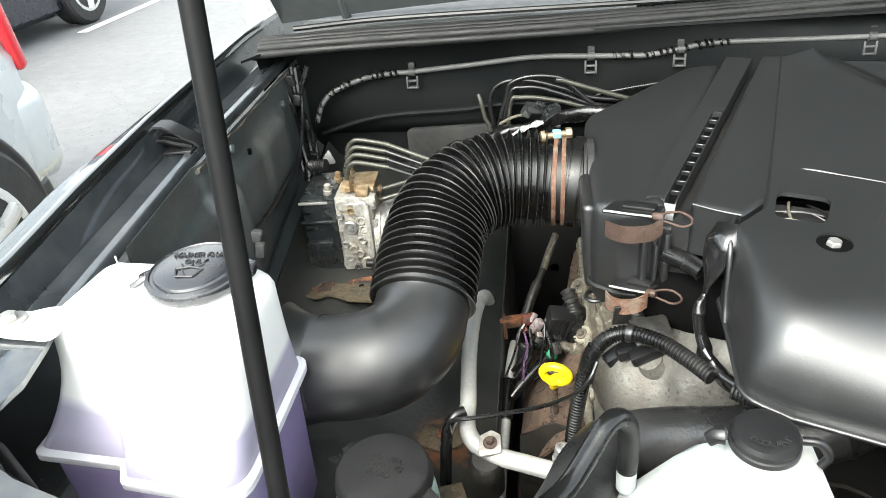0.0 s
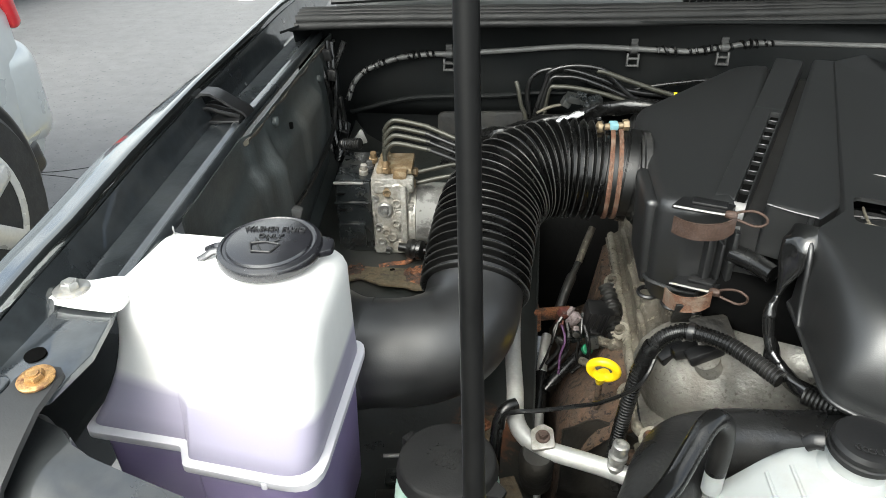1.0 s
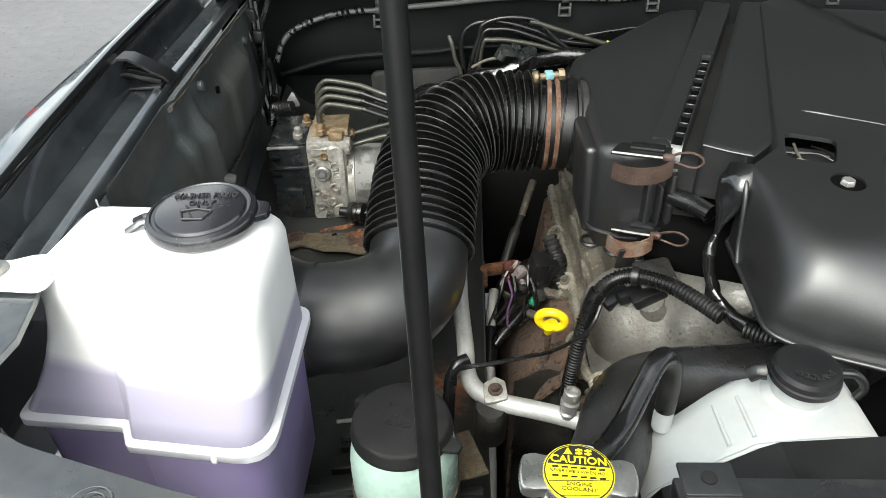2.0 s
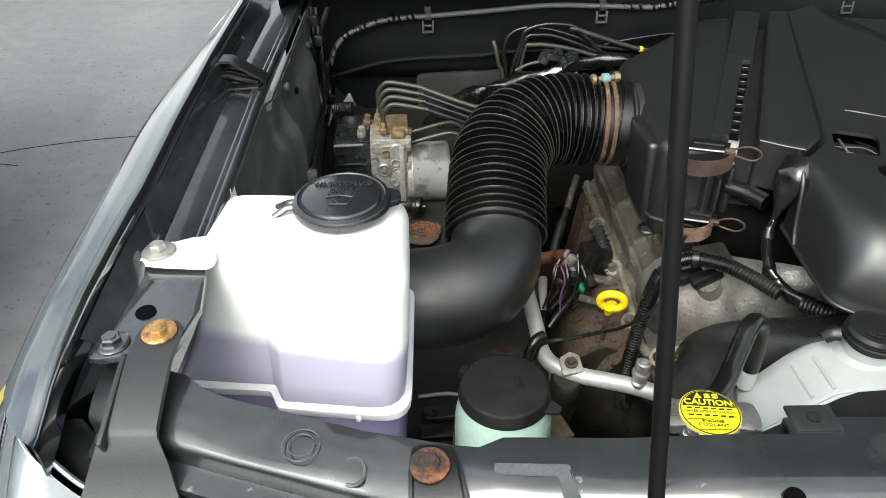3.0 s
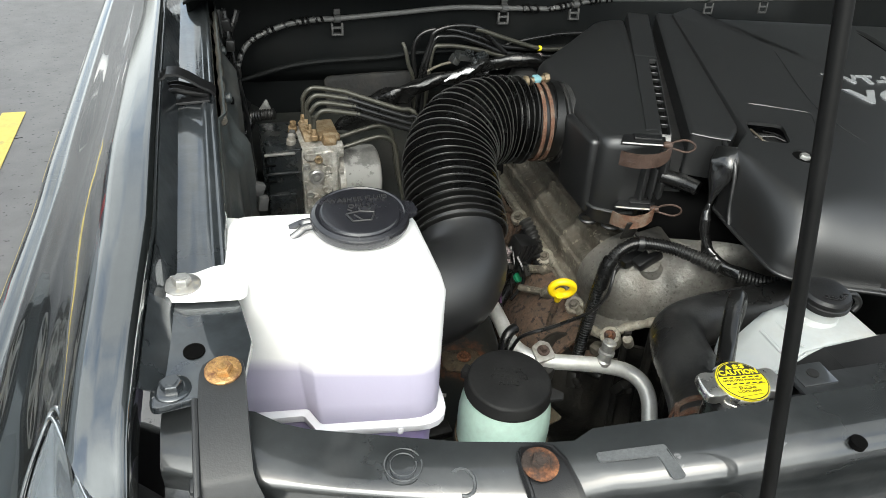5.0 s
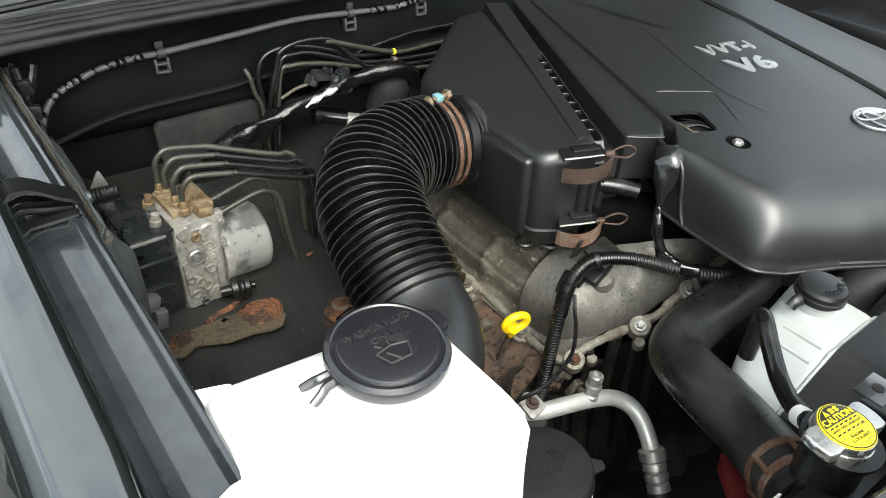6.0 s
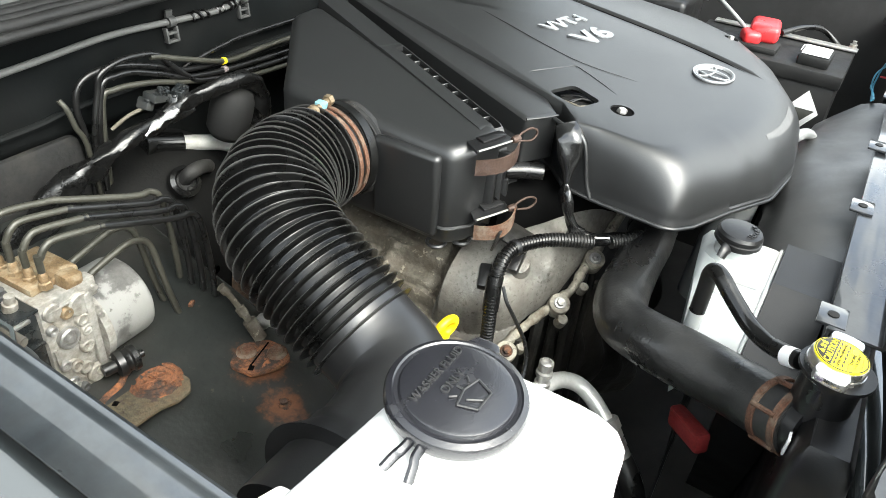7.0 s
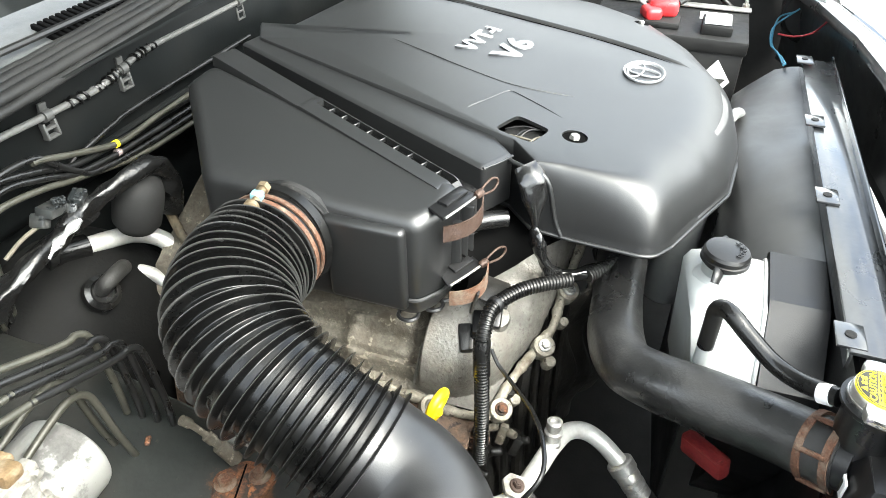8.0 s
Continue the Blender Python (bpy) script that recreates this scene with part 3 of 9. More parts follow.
def fender():
    f = thing("fender", (-0.5, 0.7, GROUND + 0.3), "dark grey-green metallic painted front fender", "fender")
    prof = [(-0.4045, -0.013), (-0.4050, -0.004), (-0.408, 0.0), (-0.420, -0.0006), (-0.432, -0.0016), (-0.446, -0.0045), (-0.475, -0.0205), (-0.508, -0.050), (-0.540, -0.092),
            (-0.562, -0.138), (-0.576, -0.18), (-0.586, -0.212), (-0.606, -0.232), (-0.618, -0.258), (-0.620, -0.33), (-0.615, -0.5)]
    prof = [(p.x, p.y) for p in curve([(a, b, 0) for a, b in prof], 3)]
    begin = [(-0.63, 0.250), (-0.56, 0.265), (-0.53, 0.280), (-0.51, 0.298), (-0.49, 0.320), (-0.478, 0.333), (-0.466, 0.327), (-0.452, 0.286), (-0.436, 0.254), (-0.422, 0.237), (-0.410, 0.229), (-0.40, 0.226)]

    def surf(u, k):
        x, dz = prof[k]
        y = along(begin, x) + (1.9 - along(begin, x)) * u ** 1.5
        s = 1 - 0.15 * min(1, max(0, (y - 0.6) / 0.5))
        far = min(1, max(0, (y - 0.55) / 0.35))
        return (x + skew(y) + tip(y) * min(1, max(0, (x + 0.475) / 0.05)), y, along(LIP, y) + dz - 0.030 * far * min(1, max(0, (-0.412 - x) / 0.05)) + dz * (2.3 * s * s * (3 - 2 * s) * math.exp(-((x + 0.47) / 0.07) ** 2)))
    bm = B()
    sheet(bm, surf, steps(0, 1, 40), range(len(prof)), 0.0015)
    part("outer_panel", bm, "paint", f, smooth=60)
    bm = B()
    sheet(bm, lambda k, t: Vector(surf(0, k)) + V(-0.004 * t, -0.008 * t * min(1, max(0.1, (-0.425 - prof[k][0]) / 0.03)), -0.002 - (0.004 + 0.07 * min(1, max(0, (-0.428 - prof[k][0]) / 0.03))) * t), [k for k in range(len(prof)) if prof[k][0] < -0.446], [0, 0.1, 0.4, 1.0], 0.0015)
    part("front_flange", bm, "paint", f, smooth=60)
    bm = B()

    def inner(y, v):
        x = -0.4045 + skew(y) + tip(y)
        return (x + (0.010 - tip(y)) * v, y, along(LIP, y) - 0.010 + (along(LEDGE, y) - along(LIP, y) + 0.008) * v)
    sheet(bm, inner, steps(0.30, 1.9, 40), [0, 0.3, 0.7, 1.0], 0.0012)
    part("inner_flange", bm, "inner_paint", f)
    return f


fender()


def apron():
    a = thing("inner_apron", (-0.38, 0.7, 0.9), "dark painted inner fender apron with a dusty bolted ledge", "inner fender")
    bm = B()

    def ledge(y, k):
        x, dz = [(-0.408, 0.002), (-0.403, -0.001), (-0.395, -0.002), (-0.386, -0.001), (-0.372, -0.001), (-0.3685, 0.0018), (-0.3660, 0.0022), (-0.3635, 0.0004), (-0.3615, 0.0004), (-0.3595, 0.0018), (-0.3575, 0.0008), (-0.3565, -0.008)][k]
        return (x + skew(y), y, along(LEDGE, y) + dz)
    sheet(bm, ledge, steps(0.384, 1.02, 40), range(12), 0.002)
    part("ledge", bm, "inner_paint", a, smooth=60)
    bm = B()

    def wall(y, t):
        top, floor = along(LEDGE, y) - 0.006, floor_z(-0.34, y)
        z = top + (floor - top) * t
        x = -0.3575 + skew(y) + 0.004 * math.sin(t * 3.0) + 0.02 * max(0, (t - 0.8) / 0.2) ** 2
        emb = min(1, max(0, (y - 0.56) / 0.02)) * min(1, max(0, (0.93 - y) / 0.02)) * min(1, max(0, (t - 0.16) / 0.06)) * min(1, max(0, (0.9 - t) / 0.06))
        rib = 0.010 * math.exp(-((y - 0.70) / 0.012) ** 2) * min(1, max(0, (t - 0.05) / 0.1))
        step = 0.007 * min(1, max(0, (y - 0.655) / 0.008)) * min(1, max(0, (0.86 - t) / 0.1))
        pad = 0.005 * min(1, max(0, (y - 0.80) / 0.010)) * min(1, max(0, (0.90 - y) / 0.010)) * min(1, max(0, (t - 0.12) / 0.04)) * min(1, max(0, (0.62 - t) / 0.04))
        return (x + 0.010 * emb + rib + step + pad + 0.0004 * math.sin(y * 90 + t * 5) * math.sin(t * 14 + y * 21), y, z)
    sheet(bm, wall, steps(0.505, 1.06, 90), steps(0, 1, 30), 0.002)
    side = part("side_wall", bm, "apron_paint", a, smooth=60)
    bm = B()
    tube(bm, [(-0.3505 + skew(y) + 0.0008 * math.sin(y * 130), y, along(LEDGE, y) - 0.0125 + 0.0012 * math.sin(y * 70)) for y in steps(0.655, 1.0, 24)], 0.0042, 10, 2, flat=0.6)
    part("panel_edge", bm, "dusty_edge", side, "tan dusty folded panel edge")
    for y, z, h in ((0.854, 1.082, 0.022), (0.848, 1.116, 0.010), (0.775, 1.128, 0.008)):
        bm = B()
        box(bm, (-0.3405 + skew(y), y, z), (0.004, 0.0045, h), (0, 0, 0), bevel=0.001)
        part("slot", bm, "void", side)
    for y, z in ((0.735, 1.148), (0.93, 1.135), (0.60, 1.10)):
        bm = B()
        lathe(bm, [(0.0055, -0.003), (0.0055, 0.002), (0.004, 0.0032), (0.0005, 0.0035)], (-0.344 + skew(y) - 0.006 * (y < 0.65), y, z), (1, 0, 0.1), 16)
        part("spot_weld", bm, "apron_paint", side)
    bm = B()
    xs = [-0.345, -0.33, -0.30, -0.26, -0.22, -0.18, -0.14, -0.10, -0.075, -0.06, -0.052, -0.05]
    sheet(bm, lambda x, y: (x, y, floor_z(x, y)), xs, steps(0.42, 1.06, 40), 0.002)
    part("wheelhouse", bm, "wheelhouse", a, smooth=60)
    bm = B()
    sheet(bm, lambda t, y: (-0.05 + 0.015 * t, y, floor_z(-0.05, y) - 0.4 * t), steps(0, 1, 6), steps(0.42, 1.06, 20), 0.002)
    part("frame_side", bm, "wheelhouse", a)
    bm = B()
    box(bm, (-0.205, 0.435, 0.70), (0.30, 0.012, 0.34), bevel=0.003)
    part("front_wall", bm, "wheelhouse", a)
    bm = B()
    slab(bm, rounded([(-0.404, 0.288), (-0.350, 0.296), (-0.343, 0.335), (-0.349, 0.372), (-0.356, 0.398), (-0.404, 0.398)], 0.006), 1.132, 1.1385, 0.0015)
    for v in bm.verts:
        v.co.z += (v.co.y - 0.29) * 0.07
    part("ledge_corner", bm, "inner_paint", a)
    for y, x in ((0.56, -0.402), (0.79, -0.408), (0.93, -0.414), (0.47, -0.40)):
        bm = B()
        box(bm, (x, y, along(LEDGE, y) + 0.002), (0.010, 0.003, 0.005), (0, 35, 0), bevel=0.001)
        part("weld_tab", bm, "inner_paint", a)
    return a


def floor_z(x, y):
    z = 0.93 - 0.30 * max(0, 0.83 - y) + 0.25 * max(0, y - 0.83)
    z = max(z, 0.855) if y < 0.6 else z
    z += 0.05 * max(0, (-0.30 - x) / 0.05) ** 2
    z -= 0.02 * max(0, (x + 0.10) / 0.05) ** 2
    return z


apron()


def firewall():
    w = tagged(new("firewall", finish("firewall", firewall_mesh(), "shaded_firewall_paint", 50)), "painted steel firewall behind the engine, darkened in colour for the hood's shade", "firewall", kind="structure")
    bm = B()
    pad = rounded([(-0.072, -0.045), (0.072, -0.045), (0.072, 0.045), (-0.072, 0.045)], 0.012)
    plate(bm, pad, frame_at((-0.140, 1.062, 1.003), (1, -0.05, 0.06), (0, 0.12, 1)), 0.012, 0.004)
    part("sound_pad", bm, "grey_pad", w, "grey felted sound pad")
    bm = B()
    tube(bm, [(-0.35, 1.052, 1.045), (-0.25, 1.052, 1.07), (-0.12, 1.052, 1.077), (-0.06, 1.052, 1.083), (0.1, 1.052, 1.085), (0.4, 1.052, 1.09)], 0.0042, 8, 8)
    part("stiffener_bead", bm, "shaded_firewall_paint", w)
    return w


def firewall_mesh():
    bm = B()

    def wall(x, t):
        y, z = [(1.0, 1.200), (1.03, 1.196), (1.052, 1.188), (1.058, 1.17), (1.058, 1.10), (1.058, 1.06), (1.07, 1.045), (1.09, 1.03), (1.09, 0.9), (1.085, 0.6)][t]
        side = max(0, (-0.34 - x) / 0.05) ** 2
        return (x, y - 0.06 * side + 0.06 * max(0, x) * (t < 3) * 0.8, z + 0.002)
    sheet(bm, wall, [-0.40, -0.385, -0.37, -0.355, -0.34] + steps(-0.32, 1.12, 24), range(10), 0.003)
    return bm


firewall()


def bay_close():
    """Plain dark steel that closes the bay below, at its far side and in front."""
    bm = B()
    box(bm, (0.35, 0.65, 0.52), (1.5, 0.95, 0.02), bevel=0.004)
    whole("splash_floor", bm, "matte_black", "dark splash shield under the engine", "splash shield", kind="structure")
    bm = B()
    box(bm, (-0.085, 0.335, 0.70), (0.010, 0.21, 0.26), bevel=0.003)
    whole("radiator_baffle", bm, "matte_black", "plain black baffle beside the radiator", "baffle", kind="structure")
    # unseen grille and bumper, added to keep low front light off the beam
    g = thing("added_front_grille", (0.33, 0.06, 0.55), "unseen front grille and bumper, added below the hood line to block light", "grille")
    for k in range(5):
        bm = B()
        tube(bm, [(-0.36, 0.135, 0.62 + 0.085 * k), (-0.10, 0.075, 0.62 + 0.085 * k), (0.33, 0.050, 0.62 + 0.085 * k), (0.76, 0.075, 0.62 + 0.085 * k), (1.02, 0.135, 0.62 + 0.085 * k)], 0.040, 10, 5, flat=0.5)
        part("slat", bm, "matte_black", g)
    bm = B()
    tube(bm, [(-0.60, 0.24, 0.44), (-0.40, 0.07, 0.44), (0.33, 0.0, 0.44), (1.06, 0.07, 0.44), (1.26, 0.24, 0.44)], 0.13, 16, 6, flat=0.6)
    part("bumper", bm, "paint", g)
    bm = B()

    def far(y, t):
        x, z = [(1.16, 1.19), (1.10, 1.17), (1.075, 1.165), (1.07, 1.14), (1.065, 0.9), (1.06, 0.5)][t]
        return (x, y, z)
    apron_side = thing("far_apron", (1.07, 0.65, 0.9), "dark painted inner fender on the battery side", "inner fender")
    sheet(bm, far, steps(0.2, 1.1, 10), range(2, 6), 0.003)
    part("side_wall", bm, "matte_black", apron_side)
    bm = B()
    sheet(bm, far, steps(0.2, 1.1, 10), range(0, 3), 0.003)
    part("ledge", bm, "inner_paint", apron_side)
    bm = B()
    prof = [(1.0965, -0.012), (1.10, 0.0), (1.115, -0.001), (1.14, -0.012), (1.17, -0.036), (1.20, -0.07), (1.226, -0.112), (1.244, -0.155), (1.26, -0.21), (1.285, -0.5)]
    sheet(bm, lambda y, k: (prof[k][0], y, along(LIP, y) + prof[k][1]), steps(0.3, 1.9, 20), range(len(prof)), 0.0015)
    whole("fender", bm, "paint", "dark grey-green metallic painted fender on the battery side", "fender")


bay_close()


def cowl():
    c = thing("cowl_panel", (0.3, 1.15, 1.2), "grey plastic cowl panel with a fine air grille below the windscreen", "cowl")
    bm = B()

    def top(x, t):
        y, z = [(1.035, 1.196), (1.045, 1.204), (1.07, 1.208), (1.12, 1.213), (1.17, 1.219), (1.24, 1.231), (1.33, 1.250)][t]
        return (x, y + 0.06 * max(0, x), z)
    sheet(bm, top, steps(-0.36, 1.1, 24), range(7), 0.003)
    part("panel", bm, "cowl", c)
    for k in range(46):
        x = 0.138 + 0.0095 * k
        for yy in (1.066, 1.093):
            bm = B()
            box(bm, (x + (0.008 if yy > 1.08 else 0), yy + 0.06 * x, 1.2098 + 0.13 * (yy - 1.066)), (0.0058, 0.0225, 0.006), (6, 0, -12), bevel=0.0009, seg=1)
            part("vent_slot", bm, "void", c)
    bm = B()
    tube(bm, [(-0.36, 1.03, 1.216), (-0.2, 1.06, 1.218), (0.2, 1.075, 1.219), (0.6, 1.10, 1.219), (1.08, 1.12, 1.215)], 0.004, 8)
    part("moulding", bm, "black_plastic", c)
    bm = B()
    sheet(bm, lambda x, t: (x, 1.340 + 0.06 * max(0, x) + 0.75 * t, 1.250 + 0.52 * t), steps(-0.32, 1.04, 10), steps(0, 1, 5), 0.005)
    whole("windscreen", bm, "glass", "dark glass windscreen above the cowl", "windscreen")
    s = thing("weatherstrip", (0.3, 1.0, 1.2), "black rubber weatherstrip with two ribs along the cowl edge", "seal")
    line = [(-0.392, 0.962), (-0.34, 0.972), (-0.25, 0.985), (-0.10, 0.998), (0.05, 1.013), (0.25, 1.04), (0.45, 1.07), (0.7, 1.09), (1.08, 1.10)]
    for dy, dz, r in ((0.0, 0.206, 0.0062), (0.010, 0.2085, 0.0056), (0.020, 0.2105, 0.0060), (0.031, 0.2115, 0.0045), (-0.008, 0.199, 0.0050)):
        bm = B()
        tube(bm, [(x, y + dy, 1.0 + dz) for x, y in line], lambda q, r=r: r * (1 + 0.06 * math.sin(q * 90)), 12, 8)
        part("rib", bm, "seal_rubber", s)


cowl()


def hood():
    h = thing("hood", (0.33, 1.12, 1.25), "open dark painted hood held up by a prop rod", "hood")
    bm = B()

    def skin_(x, t):
        y, z = 1.12 - 0.70 * t, 1.25 + 0.91 * t
        return (0.335 + (0.74 - 0.05 * t ** 3) * x, y, z - 0.03 * x * x)
    sheet(bm, skin_, steps(-1, 1, 14), steps(0, 1, 14), 0.018)
    part("panel", bm, "hood_liner", h)
    for x in (-0.3, 0.95):
        bm = B()
        tube(bm, [(x, 1.12, 1.20), (x, 1.09, 1.25), (x, 1.10, 1.28)], 0.008, 8)
        part("hinge", bm, "inner_paint", h)


hood()

# ---- radiator support across the front ----
SUP = [(-0.40, 0.285, 1.120), (-0.36, 0.268, 1.120), (-0.30, 0.250, 1.117), (-0.225, 0.227, 1.116), (-0.186, 0.214, 1.121), (-0.13, 0.196, 1.128), (-0.08, 0.184, 1.140),
       (-0.03, 0.177, 1.150), (0.06, 0.172, 1.155), (0.2, 0.168, 1.157), (0.35, 0.167, 1.157), (0.5, 0.170, 1.152), (0.66, 0.182, 1.142), (0.85, 0.214, 1.13), (1.06, 0.28, 1.12)]


def sup(x):
    return along([(p[0], p[1]) for p in SUP], x), along([(p[0], p[2]) for p in SUP], x)


def support():
    s = thing("radiator_support", (0.33, 0.17, 1.1), "dark grey painted steel radiator support beam with a bright front ridge", "radiator support")
    prof = [(0.020, -0.045), (0.022, -0.004), (0.019, 0.001), (0.010, 0.0015), (0.0, 0.0), (-0.010, -0.003), (-0.017, -0.0065), (-0.0195, -0.009), (-0.0200, -0.012), (-0.0188, -0.019),
            (-0.0190, -0.0245), (-0.024, -0.0265), (-0.031, -0.0272), (-0.0345, -0.0282), (-0.0345, -0.034)]
    face = [-0.030, -0.055, -0.080, -0.10, -0.12, -0.16]

    def surf(x, k):
        y, z = sup(x)
        dy, dz = prof[k]
        deep = min(1, max(0, (x + 0.16) / 0.12))
        if k <= 2:
            dy += 0.014 * min(1, max(0, (x + 0.160) / 0.02)) + 0.010 * min(1, max(0, (-0.325 - x) / 0.02))
        if k == 0:
            dz += 0.032 * min(1, max(0, (x + 0.10) / 0.08))
        if dy < 0:
            dy += 0.011 * min(1, max(0, (x + 0.19) / 0.05)) * min(1, -dy / 0.0195)
        dent = 0.003 * math.exp(-((x + 0.29) / 0.03) ** 2) * (3 <= k <= 5)
        if k >= 9:
            dz += (face[k - 9] - dz) * deep
            dy += deep * 0.004
        return (x, y + dy, z + dz - dent)
    bm = B()
    xs = []
    for a, b in zip(SUP, SUP[1:]):
        xs += steps(a[0], b[0], 4)[:-1]
    sheet(bm, surf, xs + [1.06], range(len(prof)), 0.0018)
    part("beam", bm, "beam_paint", s, smooth=50)
    bm = B()
    y, z = sup(-0.007)
    lathe(bm, [(0.0048, -0.002), (0.0048, 0.0018), (0.0042, 0.0020), (0.001, 0.0016)], (-0.008, y - 0.005, z - 0.0012), (0, -0.12, 1), 24)
    part("round_hole", bm, "void", s)
    bm = B()
    mark = rounded([(-0.151, 0.0035), (-0.150, 0.0105), (-0.1105, 0.0140), (-0.1080, -0.0085), (-0.1155, -0.0090), (-0.1175, 0.0065)][::-1], 0.0022, 3)
    skin(bm, [[V(p.x, sup(p.x)[0] + p.y, sup(p.x)[1] + 0.0012 + h - 0.0035 * max(0, -p.y / 0.010)) for p in mark] for h in (-0.0006, 0.0006)])
    part("pressed_mark", bm, "chalk", s)
    y, z = sup(-0.262)
    for r, w in ((0.0112, 0.0005), (0.0078, 0.0004)):
        bm = B()
        tube(bm, [(-0.262 + r * math.cos(t), y - 0.002 + r * 0.98 * math.sin(t), z + 0.0002 + 0.1 * r * math.sin(t)) for t in steps(0.4, 2 * math.pi + 0.1, 36)], lambda q, w=w: w * (0.75 + 0.35 * math.sin(q * 300)), 6, 1)
        part("stamped_ring", bm, "chalk", s)
    bm = B()
    y, z = sup(0.055)
    tube(bm, [(0.055 + 0.010 * math.cos(a), y + 0.006 + 0.006 * math.sin(a), z + 0.001) for a in steps(0, 6.28, 14)], 0.0006, 5, 1)
    part("chalk_ring", bm, "chalk", s)
    bm = B()
    tube(bm, [(-0.230 + 0.007 * math.cos(a), sup(-0.230)[0] - 0.010 + 0.009 * math.sin(a), sup(-0.230)[1] - 0.0012 - 0.0015 * (math.sin(a) < 0)) for a in steps(-2.0, 2.2, 12)], 0.0012, 6, 1)
    part("chalk_ring", bm, "chalk", s)
    bm = B()
    lathe(bm, [(0.009, -0.004), (0.009, 0.002), (0.0075, 0.004), (0.006, 0.005), (0.0048, 0.002)], (-0.0885, 0.1615, 1.124), (-0.05, -1, 0.35), 24)
    part("rod_grommet", bm, "rubber", s, "black rubber grommet")
    bm = B()
    sheet(bm, lambda x, t: (x, sup(x)[0] - 0.075 - 0.05 * t, 1.06 - 0.08 * t + 0.03 * (x > -0.05)), steps(-0.1, 1.0, 10), steps(0, 1, 4), 0.004)
    part("front_cover", bm, "paint", s)
    return s


support()


def prop_rod():
    p = thing("hood_prop_rod", (-0.0815, 0.150, 1.12), "black painted steel hood prop rod standing in its socket", "prop rod")
    d = V(-0.0440, 0.240, 1.0)
    foot = V(-0.0800, 0.1490, 1.1300)
    bm = B()
    tube(bm, [foot + V(-0.008, 0.013, -0.006), foot + V(-0.004, 0.003, -0.007), foot + V(0, 0, -0.001), foot + d * 0.012, foot + d * 0.2, foot + d * 0.5, foot + d * 0.86], 0.0038, 16, 8)
    part("rod", bm, "rod_black", p)


prop_rod()


def straps():
    wide = [(0.320, 1.1400, 0.014), (0.315, 1.1405, 0.025), (0.306, 1.1410, 0.028), (0.285, 1.1390, 0.029), (0.262, 1.1300, 0.031), (0.243, 1.1215, 0.033), (0.239, 1.1180, 0.036), (0.232, 1.103, 0.048), (0.222, 1.086, 0.060), (0.205, 1.068, 0.064), (0.19, 1.05, 0.064)]
    narrow = [(0.227, 1.1225, 0.014), (0.223, 1.1230, 0.024), (0.212, 1.1225, 0.030), (0.197, 1.1185, 0.032), (0.184, 1.1085, 0.036), (0.177, 1.0965, 0.040), (0.1755, 1.0915, 0.040), (0.1770, 1.0840, 0.039), (0.187, 1.078, 0.036)]
    for bolt, path, metal, lean in (((-0.361, 0.306, 1.141), wide, "gold", -0.004), ((-0.186, 0.212, 1.1225), narrow, "rust", 0.012)):
        s = thing("grille_strap", (bolt[0], 0.25 if metal == "gold" else 0.19, 1.08), "black plastic grille retainer strap held by a rusty bolt", "bracket", group="grille straps")
        bm = B()
        n = len(path)

        def surf(k, v):
            y, z, w = path[k]
            t = k / (n - 1)
            return (bolt[0] + v * w / 2 + lean * t, y, z + 0.0035 + (0.0014 if 0.8 < abs(v) < 0.97 and k > 0 and metal == "rust" else 0) - 0.004 * (abs(v) > 0.98))
        sheet(bm, surf, range(n), [-1, -0.96, -0.87, -0.80, 0, 0.80, 0.87, 0.96, 1], 0.003)
        part("strap", bm, "strap_grey" if metal == "gold" else "black_plastic", s, smooth=35)
        bm = B()
        hexbolt(bm, (bolt[0], bolt[1], bolt[2] + 0.0042), (0, -0.12, 1), 0.0062, 0.0112, 0.004)
        part("bolt", bm, metal, s, "gold passivated bolt with rust" if metal == "gold" else "rusty brown bolt")
        if metal == "gold":
            bm = B()
            box(bm, (bolt[0] - 0.0165, 0.262, 1.128), (0.004, 0.060, 0.014), (20, 0, 0), bevel=0.0018)
            box(bm, (bolt[0] - 0.0180, 0.243, 1.116), (0.006, 0.010, 0.015), (10, 0, 0), bevel=0.002)
            part("side_flange", bm, "strap_grey", s)


straps()


